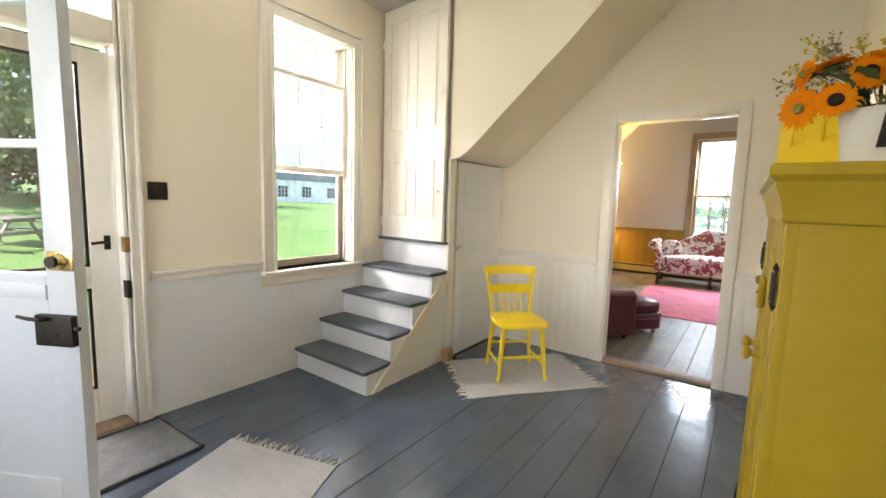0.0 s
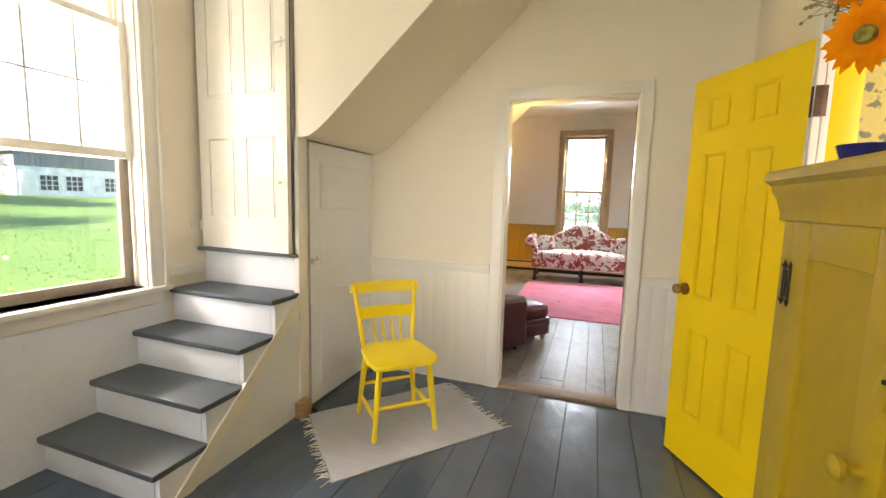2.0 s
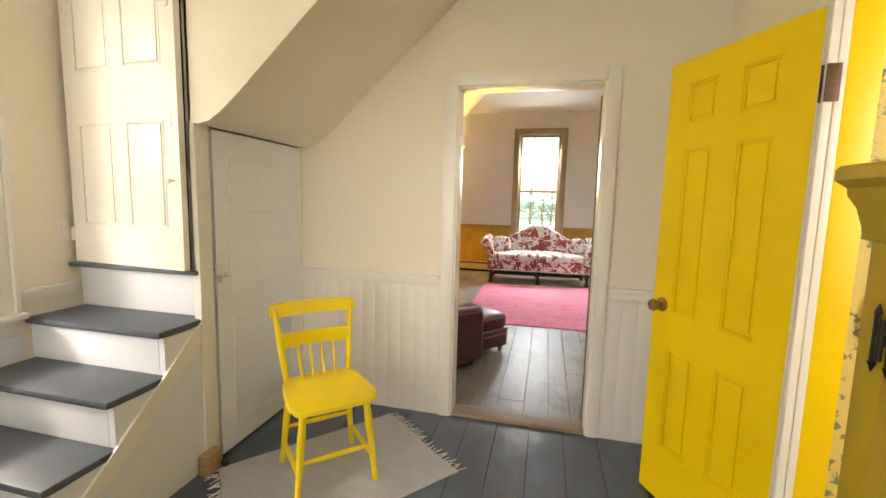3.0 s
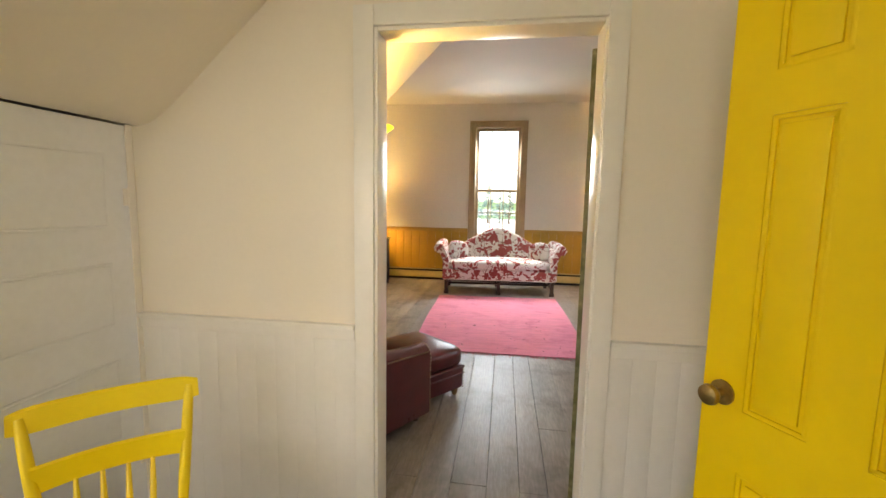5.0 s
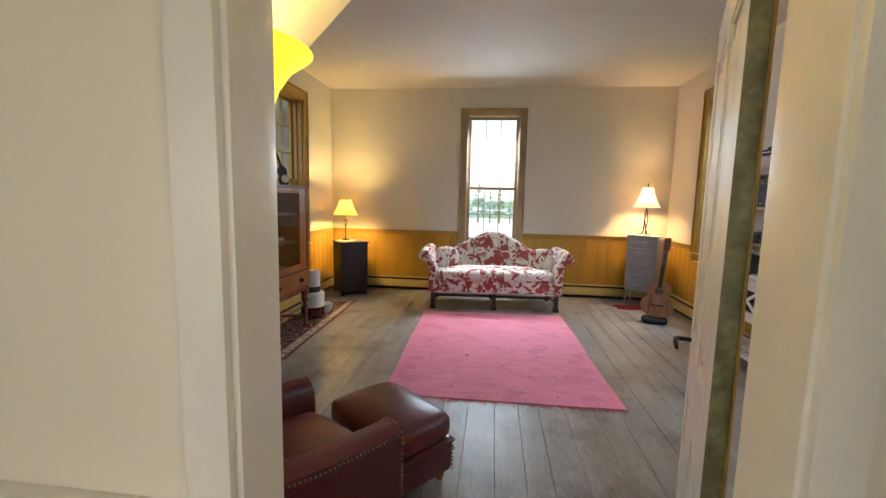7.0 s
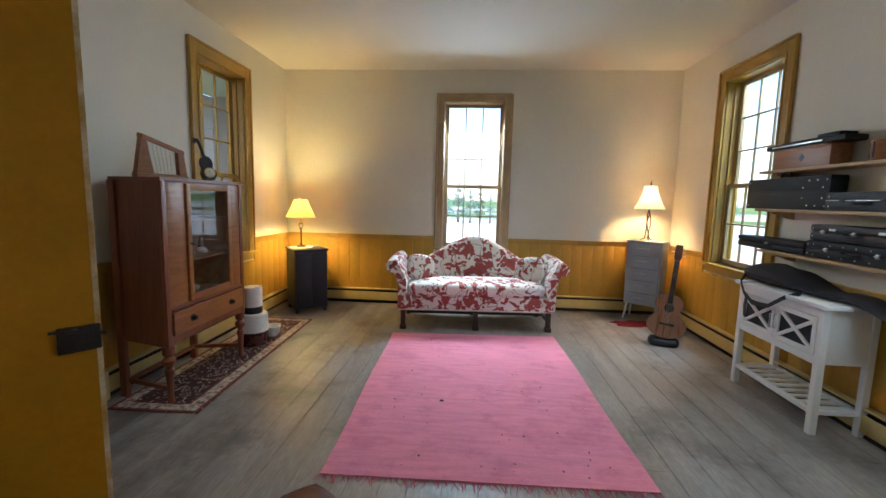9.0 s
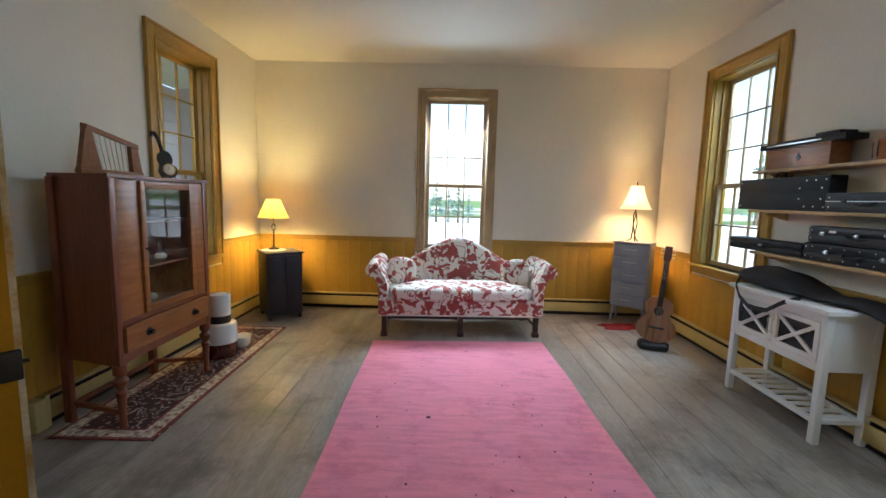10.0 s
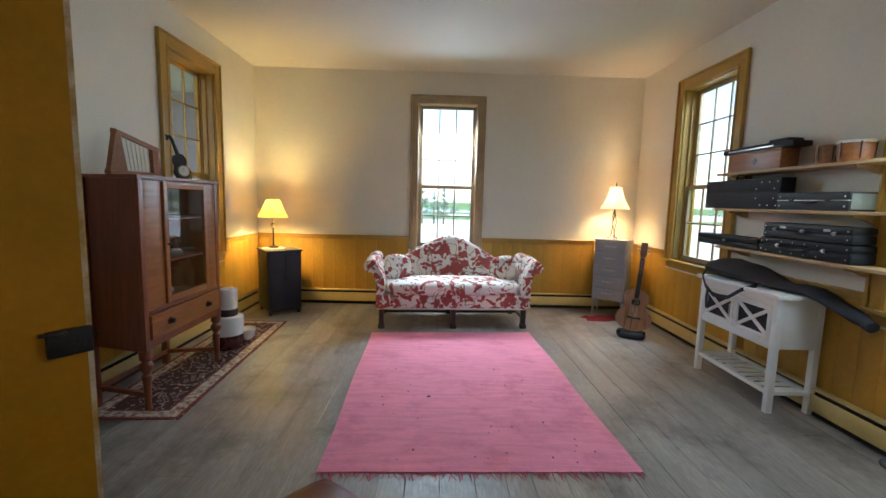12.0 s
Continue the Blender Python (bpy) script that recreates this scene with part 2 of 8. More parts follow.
def mesh_of(name, bm, mat, smooth=35):
    me = bpy.data.meshes.new(name)
    bmesh.ops.recalc_face_normals(bm, faces=bm.faces[:])
    bm.to_mesh(me)
    bm.free()
    for m in (mat if isinstance(mat, (list, tuple)) else (mat,)):
        me.materials.append(m)
    if smooth:
        me.polygons.foreach_set("use_smooth", [True] * len(me.polygons))
        me.set_sharp_from_angle(angle=radians(smooth))
    return me


def part(name, bm, mat, parent, label="", smooth=35, m=None):
    """One mesh object under a thing or under a part."""
    ob = new(name, mesh_of(name, bm, mat, smooth))
    ob.parent = parent
    if m is not None:
        ob.matrix_local = m
    if label:
        ob["label"] = label
    return ob


def thing(name, label, category, m=None, group="", kind=""):
    """An Empty at the base of a thing, which parents its parts."""
    ob = new(name)
    ob.empty_display_size = 0.1
    if m is not None:
        ob.matrix_world = m
    return tagged(ob, label, category, group, kind)


def single(name, bm, mat, label, category, m=None, group="", kind="", smooth=35):
    ob = new(name, mesh_of(name, bm, mat, smooth))
    if m is not None:
        ob.matrix_world = m
    return tagged(ob, label, category, group, kind)


def B():
    return bmesh.new()


def box_part(name, lo, hi, mat, parent, bevel=0.004, label=""):
    bm = B()
    add_box(bm, lo, hi, bevel)
    return part(name, bm, mat, parent, label)


def wall(name, axis, p0, p1, a0, a1, z0, z1, holes, mat, label):
    """A wall of thickness p0..p1 across `axis`, from a0 to a1, with openings (a0, a1, z0, z1) right through it."""
    bm = B()
    cuts = sorted({a0, a1} | {h[0] for h in holes} | {h[1] for h in holes})
    for c0, c1 in zip(cuts, cuts[1:]):
        mid = (c0 + c1) / 2
        zs = [z0]
        for h in sorted((h for h in holes if h[0] < mid < h[1]), key=lambda q: q[2]):
            zs += [h[2], h[3]]
        zs.append(z1)
        for q0, q1 in zip(zs[0::2], zs[1::2]):
            if q1 - q0 > 1e-4:
                lo = (p0, c0, q0) if axis == "x" else (c0, p0, q0)
                hi = (p1, c1, q1) if axis == "x" else (c1, p1, q1)
                add_box(bm, lo, hi)
    bmesh.ops.remove_doubles(bm, verts=bm.verts[:], dist=1e-5)
    return single(name, bm, mat, label, "wall", kind="structure")


def strip(bm, axis, a0, a1, p, out, z0, z1, bevel=0.004):
    """A board on a wall: along a0..a1, from the wall face p outwards by `out`, z0..z1."""
    q0, q1 = min(p, p + out), max(p, p + out)
    if axis == "x":
        add_box(bm, (q0, a0, z0), (q1, a1, z1), bevel)
    else:
        add_box(bm, (a0, q0, z0), (a1, q1, z1), bevel)


# ---- floors ----
def plank_floor(name, x0, x1, y0, y1, top, mat, label, widths, lengths, seed):
    rng = random.Random(seed)
    bm = B()
    add_box(bm, (x0, y0, top - 0.16), (x1, y1, top - 0.012))
    fl = single(name, bm, M["joint"], label, "floor", kind="structure")
    planks = []
    x = x0
    while x < x1 - 0.02:
        w = min(rng.uniform(*widths), x1 - x)
        y = y0 - rng.uniform(0, lengths[0])
        while y < y1:
            l = rng.uniform(*lengths)
            a, b = max(y, y0), min(y + l, y1)
            if b - a > 0.05:
                planks.append((x, x + w, a, b, rng.uniform(-0.0012, 0.0012)))
            y += l
        x += w
    return fl, planks


def lay_planks(fl, planks, top, mat, gap=0.002):
    for a, b, c, d, dz in planks:
        bm = B()
        g = gap
        add_box(bm, (a + g, c + g * 0.6, top - 0.022 + dz), (b - g, d - g * 0.6, top + dz), 0.0022)
        part("plank", bm, mat, fl, smooth=0)


kitchen_floor, k_planks = plank_floor("floor_kitchen", -1.70, 1.90, -0.75, 4.59, 0.0, None, "grey-blue painted wide plank floor with worn gloss", (0.15, 0.2), (60.0, 61.0), 3)
parlour_floor, p_planks = plank_floor("floor_parlour", -1.95, 3.35, 4.59, 10.70, LZ, None, "bare weathered grey-brown wide plank floor", (0.14, 0.21), (3.6, 6.0), 5)

# ---- walls and ceilings ----
KW = (2.57, 3.32, 0.80, 2.60)        # kitchen window opening: y0, y1, z0, z1
KD = (0.74, 1.68, 0.0, 2.62)         # outer door opening
PD = (0.315, 1.158, -0.2, 2.04)      # doorway between the rooms
YD = (2.93, 3.60, 0.0, 1.99)         # doorway of the yellow door
S_OPEN = (-1.25, 0.05, 0.92, 2.38)       # unseen south opening, added to let light into the kitchen
W5 = (6.40, 7.28, 0.80, 2.73)
W1, W2, W3 = (8.77, 9.60, 0.76, 2.73), (0.26, 1.085, 0.76, 2.73), (8.80, 9.67, 0.80, 2.73)
XL, XR, YK0, YP0, YP1 = -1.52, 1.72, -0.60, 4.53, 4.65
LX0, LX1, LY1 = -1.94, 3.335, 10.67
wall("wall_kitchen_west", "x", -1.72, XL, YK0, YP0, -0.3, 3.2, [KW, KD], M["plaster_kitchen"], "off-white painted kitchen wall with window and outer door")
wall("wall_kitchen_east", "x", XR, 1.80, YK0, YP0, -0.3, 3.2, [YD], M["plaster_kitchen"], "off-white painted kitchen wall with a doorway")
wall("wall_kitchen_south", "y", -0.74, YK0, -1.72, 1.86, -0.3, 3.2, [S_OPEN], M["plaster_kitchen"], "plain off-white kitchen wall")
wall("wall_partition_kitchen", "y", YP0, 4.59, -1.94, 3.335, -0.3, 3.4, [PD], M["plaster_kitchen"], "off-white painted board wall with doorway to the parlour")
wall("wall_partition_parlour", "y", 4.59, YP1, -1.94, 3.335, -0.3, 3.4, [PD], M["plaster_parlour"], "grey-white plaster parlour wall with doorway")
wall("wall_parlour_west", "x", -2.12, LX0, 4.59, LY1, -0.3, 3.4, [W1], M["plaster_parlour"], "grey-white plaster parlour wall with a sash window")
wall("wall_parlour_east", "x", LX1, 3.52, 4.59, LY1, -0.3, 3.4, [W5, W3], M["plaster_parlour"], "grey-white plaster parlour wall with a sash window")
wall("wall_parlour_north", "y", LY1, 10.86, -2.12, 3.52, -0.3, 3.4, [W2], M["plaster_parlour"], "grey-white plaster parlour wall behind the sofa with a sash window")
for nm, lo, hi in (("ceiling_kitchen", (-1.72, -0.74, KC), (1.86, 4.53, KC + 0.1)), ("ceiling_parlour", (-2.12, 4.65, LC), (3.52, 10.86, LC + 0.1))):
    bm = B()
    add_box(bm, lo, hi)
    single(nm, bm, M["ceiling_paint"], "plain cream plaster ceiling", "ceiling", kind="structure")

# ---- windows ----
def sash(win, name, x0, x1, z0, z1, y, cols, rows, mat, stile=0.045, bar=0.016, thick=0.032, panes=True):
    """One sash in the window's own frame (x along the wall, y outwards) with bars and separate panes."""
    bm = B()
    add_box(bm, (x0, y, z0), (x0 + stile, y + thick, z1), 0.004)
    add_box(bm, (x1 - stile, y, z0), (x1, y + thick, z1), 0.004)
    add_box(bm, (x0 + stile, y, z0), (x1 - stile, y + thick, z0 + stile * 1.15), 0.004)
    add_box(bm, (x0 + stile, y, z1 - stile * 0.9), (x1 - stile, y + thick, z1), 0.004)
    xs = [x0 + stile + (x1 - x0 - 2 * stile) * i / cols for i in range(cols + 1)]
    zs = [z0 + stile * 1.15 + (z1 - z0 - stile * 2.05) * i / rows for i in range(rows + 1)]
    for x in xs[1:-1]:
        add_box(bm, (x - bar / 2, y + 0.006, zs[0]), (x + bar / 2, y + thick - 0.006, zs[-1]), 0.003)
    for z in zs[1:-1]:
        add_box(bm, (xs[0], y + 0.005, z - bar / 2), (xs[-1], y + thick - 0.005, z + bar / 2), 0.003)
    fr = part(name, bm, mat, win)
    if panes:
        for xa, xb in zip(xs, xs[1:]):
            for za, zb in zip(zs, zs[1:]):
                bm = B()
                add_box(bm, (xa, y + thick * 0.5 - 0.0015, za), (xb, y + thick * 0.5 + 0.0015, zb))
                p = part("pane", bm, M["glass"], fr, smooth=0)
                p.visible_shadow = False
    return fr


def window(name, label, m, x0, x1, z0, z1, zm, trim, sash_mat, low_rows, up_rows=3, cw=0.095, recess=0.09, depth=0.2, sill=True, low_sash=True, up_from=None):
    win = thing(name, label, "window", m, kind="structure")
    for nm, lo, hi in (("casing", (x0 - cw, -0.022, z0 - 0.01), (x0, 0, z1 + cw)), ("casing", (x1, -0.022, z0 - 0.01), (x1 + cw, 0, z1 + cw)), ("head_casing", (x0, -0.022, z1), (x1, 0, z1 + cw))):
        box_part(nm, lo, hi, trim, win, 0.004)
    for lo, hi in (((x0 - cw - 0.022, -0.036, z0 - 0.01), (x0 - cw, 0, z1 + cw + 0.022)), ((x1 + cw, -0.036, z0 - 0.01), (x1 + cw + 0.022, 0, z1 + cw + 0.022)), ((x0 - cw, -0.036, z1 + cw), (x1 + cw, 0, z1 + cw + 0.022)),
                   ((x0 - 0.012, -0.03, z0), (x0 + 0.012, -0.004, z1)), ((x1 - 0.012, -0.03, z0), (x1 + 0.012, -0.004, z1)), ((x0, -0.03, z1 - 0.012), (x1, -0.004, z1 + 0.012))):
        box_part("moulding", lo, hi, trim, win, 0.006)
    bm = B()
    add_box(bm, (x0, 0, z0), (x0 + 0.018, depth, z1))
    add_box(bm, (x1 - 0.018, 0, z0), (x1, depth, z1))
    add_box(bm, (x0 + 0.018, 0, z1 - 0.018), (x1 - 0.018, depth, z1))
    # parting stops
    for y in (recess - 0.022, recess + 0.036, recess + 0.075):
        add_box(bm, (x0 + 0.018, y, z0), (x0 + 0.034, y + 0.014, z1), 0.002)
        add_box(bm, (x1 - 0.034, y, z0), (x1 - 0.018, y + 0.014, z1), 0.002)
    part("window_frame", bm, trim, win)
    if sill:
        box_part("window_sill", (x0 - cw - 0.035, -0.055, z0 - 0.03), (x1 + cw + 0.035, depth + 0.03, z0), trim, win, 0.008)
        box_part("apron", (x0 - cw, -0.018, z0 - 0.10), (x1 + cw, 0, z0 - 0.03), trim, win, 0.004)
    a, b = x0 + 0.02, x1 - 0.02
    sash(win, "upper_sash", a, b, up_from or zm - 0.02, z1 - 0.018, recess + 0.045, 3, up_rows, sash_mat)
    if low_sash:
        sash(win, "lower_sash", a, b, z0 + 0.002, zm + 0.02, recess, 3, low_rows, sash_mat)
    return win


SASH_TAN = material("sash_paint", (0.42, 0.31, 0.17), 0.45, var=0.12, scale=5, fine=40, bump=0.08)
STORM = material("storm_frame", (0.36, 0.31, 0.25), 0.5, var=0.12, scale=6, fine=50, bump=0.06)
WEST, EAST = pose(LX0, 0, 0, 0, 0, 90), pose(LX1, 0, 0, 0, 0, -90)
window("window_1", "tall mustard-trimmed sash window with small panes", WEST, W1[0], W1[1], W1[2], W1[3], 1.62, M["mustard_trim"], M["mustard_trim"], 2)
window("window_2", "tall narrow tan-trimmed sash window behind the sofa", pose(0, LY1, 0), W2[0], W2[1], W2[2], W2[3], 1.60, SASH_TAN, SASH_TAN, 2, cw=0.075)
window("window_3", "tall mustard-trimmed sash window beside the shelves", EAST, -W3[1], -W3[0], W3[2], W3[3], 1.63, M["mustard_trim"], SASH_TAN, 2)
window("window_5", "mustard-trimmed sash window beyond the shelves", EAST, -W5[1], -W5[0], W5[2], W5[3], 1.63, M["mustard_trim"], SASH_TAN, 2)
kwin = window("window_4", "white sash window with its lower half raised open", pose(XL, 0, 0, 0, 0, 90), KW[0], KW[1], KW[2], KW[3], 1.56, M["white_paint"], M["white_paint"], 1, cw=0.07, depth=0.2, low_sash=False, up_rows=1, up_from=2.215)
sash(kwin, "storm_sash", KW[0] + 0.02, KW[1] - 0.02, KW[2] + 0.002, 1.58, 0.105, 1, 1, STORM, stile=0.05)
sash(kwin, "raised_sash", KW[0] + 0.02, KW[1] - 0.02, 1.535, 2.275, 0.06, 3, 2, M["white_paint"], stile=0.04, bar=0.011)

# ---- doorway trim ----
trim_k = thing("trim_doorway_kitchen", "white painted door casing", "trim", kind="structure")
for x0, x1 in ((PD[0] - 0.072, PD[0] + 0.006), (PD[1] - 0.010, PD[1] + 0.060)):
    bm = B()
    strip(bm, "y", x0, x1, YP0, -0.022, 0.0, PD[3] + 0.07)
    part("casing", bm, M["white_paint"], trim_k)
bm = B()
strip(bm, "y", PD[0] + 0.006, PD[1] - 0.01, YP0, -0.022, PD[3] - 0.004, PD[3] + 0.07)
part("head_casing", bm, M["white_paint"], trim_k)
bm = B()
add_box(bm, (PD[0] - 0.001, YP0 - 0.006, 0.0), (PD[0] + 0.018, YP1 + 0.004, PD[3]), 0.004)
part("jamb", bm, M["white_paint"], trim_k)
bm = B()
add_box(bm, (PD[1] - 0.018, YP0 - 0.006, 0.0), (PD[1] + 0.001, YP1 + 0.004, PD[3]), 0.004)
part("jamb", bm, M["white_paint"], trim_k)
bm = B()
add_box(bm, (PD[0] + 0.018, YP0 - 0.006, PD[3] - 0.018), (PD[1] - 0.018, YP1 + 0.004, PD[3] + 0.001), 0.004)
part("head_jamb", bm, M["white_paint"], trim_k)
for x0, x1 in ((PD[0] - 0.1, PD[0] + 0.0), (PD[1], PD[1] + 0.1)):
    bm = B()
    strip(bm, "y", x0, x1, YP1, 0.022, LZ, PD[3] + 0.09)
    part("casing", bm, M["mustard_trim"], trim_k, "mustard painted casing on the parlour side")
bm = B()
add_box(bm, (PD[0] - 0.03, 4.525, -0.06), (PD[1] + 0.03, 4.66, 0.02), 0.012)
single("trim_threshold", bm, M["thresh_wood"], "worn brown wooden threshold", "threshold", kind="structure")

# chair rail, wainscot and base of the kitchen
rail = thing("trim_rail_kitchen", "white chair rail with small cap moulding", "trim", kind="structure")


def rail_piece(parent, axis, a0, a1, p, out, z, mat, name="rail"):
    bm = B()
    strip(bm, axis, a0, a1, p, out * 0.02, z - 0.055, z - 0.012, 0.003)
    strip(bm, axis, a0, a1, p, out * 0.034, z - 0.012, z + 0.008, 0.005)
    part(name, bm, mat, parent)


rail_piece(rail, "y", -0.73, PD[0] - 0.073, YP0, -1, 0.895, M["white_paint"])
rail_piece(rail, "y", PD[1] + 0.061, XR, YP0, -1, 0.895, M["white_paint"])
rail_piece(rail, "x", KD[1] + 0.10, KW[0] - 0.095, XL, 1, 0.88, M["white_paint"])
rail_piece(rail, "x", KW[1] + 0.095, 3.66, XL, 1, 0.90, M["white_paint"])


def boards(parent, axis, a0, a1, p, out, z0, z1, width, mat, t=0.012, gap=0.0008, edge=0.0025):
    n = max(1, round((a1 - a0) / width))
    w = (a1 - a0) / n
    for i in range(n):
        bm = B()
        strip(bm, axis, a0 + i * w + gap, a0 + (i + 1) * w - gap, p, out * t, z0, z1, edge)
        part("board", bm, mat, parent)


wains_k = thing("wainscot_kitchen", "white painted beaded board wainscot", "wainscot", kind="structure")
wains_p = thing("wainscot_parlour", "mustard painted vertical board wainscot", "wainscot", kind="structure")

# ---- stairs in the kitchen corner ----
stair = thing("staircase", "white corner stairs with dark grey treads", "staircase", kind="structure")
NOSE = [2.73, 2.965, 3.195, 3.43]
TOPS = [0.178, 0.366, 0.568, 0.772]
SX = -0.735
for i, (y, z) in enumerate(zip(NOSE, TOPS)):
    z_below = 0.0 if i == 0 else TOPS[i - 1]
    yn = NOSE[i + 1] + 0.03 if i < 3 else 3.70
    box_part("riser", (XL, y + 0.03, z_below), (SX - 0.031, y + 0.05, z - 0.032), M["white_board"], stair, 0.002)
    box_part("tread", (XL + 0.002, y, z - 0.032), (SX + 0.006, yn + 0.02, z), M["grey_tread"], stair, 0.013)
box_part("riser", (XL, 3.70, 0.772), (SX - 0.031, 3.72, 0.985), M["white_board"], stair, 0.002)
box_part("sill", (XL, 3.638, 0.985), (SX + 0.004, 3.76, 1.008), M["grey_tread"], stair, 0.008)
bm = B()
poly = [(NOSE[0] + 0.032, 0.0)]
for i in range(4):
    poly += [(NOSE[i] + 0.032, TOPS[i] - 0.034), ((NOSE[i + 1] + 0.032) if i < 3 else 3.74, TOPS[i] - 0.034)]
poly += [(3.74, 0.0)]
add_prism(bm, list(reversed(poly)), "x", SX - 0.03, SX)
part("side_panel", bm, M["white_board"], stair)
bm = B()
add_prism(bm, [(2.80, 0.0), (2.91, 0.0), (3.657, 0.662), (3.657, 0.757)], "x", SX, SX + 0.012)
part("skirt_board", bm, M["white_paint"], stair)
# post beside the stairs and the closet under the flight
bm = B()
add_box(bm, (SX - 0.03, 3.66, 0.0), (SX + 0.012, 3.745, 1.70), 0.004)
part("post", bm, M["white_paint"], stair)
bm = B()
low = [(-0.76, 1.70), (-0.70, 1.688), (-0.64, 1.70), (-0.58, 1.735), (-0.48, 1.815), (-0.19, 2.075), (0.21, 2.425), (0.86, KC + 0.05), (-0.76, KC + 0.05)]
add_prism(bm, low, "y", 3.655, 4.54)
single("wall_stair_flight", bm, M["plaster_kitchen"], "off-white boxed underside of the upper stair flight", "stair soffit", kind="structure", smooth=30)


# ---- panelled doors ----
def leaf(parent, w, h, t, panels, mat, name="leaf", field=0.004, gap=0.05, sunk=0.011):
    """Door leaf in its own frame: x from the hinge, y through its thickness, z up; panels x0, x1, z0, z1."""
    bm = B()
    cuts = sorted({0.0, w} | {p[0] for p in panels} | {p[1] for p in panels})
    for c0, c1 in zip(cuts, cuts[1:]):
        mid = (c0 + c1) / 2
        zs = [0.0]
        for p in sorted((p for p in panels if p[0] < mid < p[1]), key=lambda q: q[2]):
            zs += [p[2], p[3]]
        zs.append(h)
        for a, b in zip(zs[0::2], zs[1::2]):
            if b - a > 1e-4:
                add_box(bm, (c0, -t / 2, a), (c1, t / 2, b))
    bmesh.ops.remove_doubles(bm, verts=bm.verts[:], dist=1e-5)
    lf = part(name, bm, mat, parent)
    for x0, x1, z0, z1 in panels:
        bm = B()
        add_box(bm, (x0, -t / 2 + sunk, z0), (x1, t / 2 - sunk, z1))
        for s in (-1, 1):
            # sloped moulding round the panel and the raised field
            y0, y1 = s * (t / 2 - sunk), s * (t / 2 - sunk + 0.007)
            add_box(bm, (x0 + gap, min(y0, y1), z0 + gap), (x1 - gap, max(y0, y1), z1 - gap), 0.006)
            for q in (((x0, z0), (x0 + 0.012, z1)), ((x1 - 0.012, z0), (x1, z1)), ((x0, z0), (x1, z0 + 0.012)), ((x0, z1 - 0.012), (x1, z1))):
                add_box(bm, (q[0][0], min(y0, y1), q[0][1]), (q[1][0], max(y0, y1), q[1][1]), 0.003)
        part("panel", bm, mat, lf)
    return lf


def hinge_line(p, q, z):
    """Pose of a door leaf from its hinge p towards q on plan, with its foot at z."""
    a = math.degrees(math.atan2(q[1] - p[1], q[0] - p[0]))
    return pose(p[0], p[1], z, 0, 0, a)


def knob(parent, x, y, z, side, mat, r=0.027, name="knob", rose=0.032):
    """A door knob on its rose, standing out along y."""
    bm = B()
    m = Matrix.Translation((x, y, z)) @ pose(0, 0, 0, -90 * side, 0, 0)
    add_lathe(bm, [(rose, 0), (rose, 0.006), (0.011, 0.009), (0.011, 0.03), (r * 0.8, 0.036), (r, 0.047), (r * 0.92, 0.058), (r * 0.5, 0.064), (0.001, 0.065)], 20, m)
    return part(name, bm, mat, parent)


def butt_hinge(parent, x, y, z, mat, h=0.1, w=0.04, pin=True):
    bm = B()
    add_box(bm, (x - 0.004, y - w, z - h / 2), (x + 0.0, y + w, z + h / 2), 0.001)
    if pin:
        add_rod(bm, (x - 0.006, y, z - h / 2 - 0.008), (x - 0.006, y, z + h / 2 + 0.008), 0.007, seg=8)
    return part("hinge", bm, mat, parent)


# yellow six-panel door, open
YH, YE = (1.686, 3.615), (1.402, 4.153)
yd = thing("door_yellow", "bright yellow six-panel door standing open beside the cupboard", "door", hinge_line(YH, YE, 0.012) @ pose(0, 0.018, 0), kind="structure")
w6 = 0.608
cols6 = ((0.115, 0.255), (0.36, 0.50))
rows6 = ((0.26, 0.72), (0.88, 1.60), (1.70, 1.868))
leaf(yd, w6, 1.968, 0.036, [(a, b, c, d) for a, b in cols6 for c, d in rows6], M["yellow_paint"], gap=0.022, sunk=0.008)
box_part("hinge_edge", (-0.003, -0.018, 0.0), (-0.0005, 0.018, 1.968), M["white_paint"], yd, 0, "white unpainted hinge edge")
knob(yd, w6 - 0.055, -0.018, 0.91, -1, M["brass"])
knob(yd, w6 - 0.055, 0.018, 0.91, 1, M["brass"])
for z in (0.24, 1.738):
    bm = B()
    add_box(bm, (-0.006, -0.018, z - 0.056), (-0.0032, 0.020, z + 0.056), 0.001)
    add_rod(bm, (-0.004, -0.02, z - 0.062), (-0.004, -0.02, z + 0.062), 0.007, seg=8)
    part("hinge", bm, M["bronze"], yd, "bronze butt hinge")

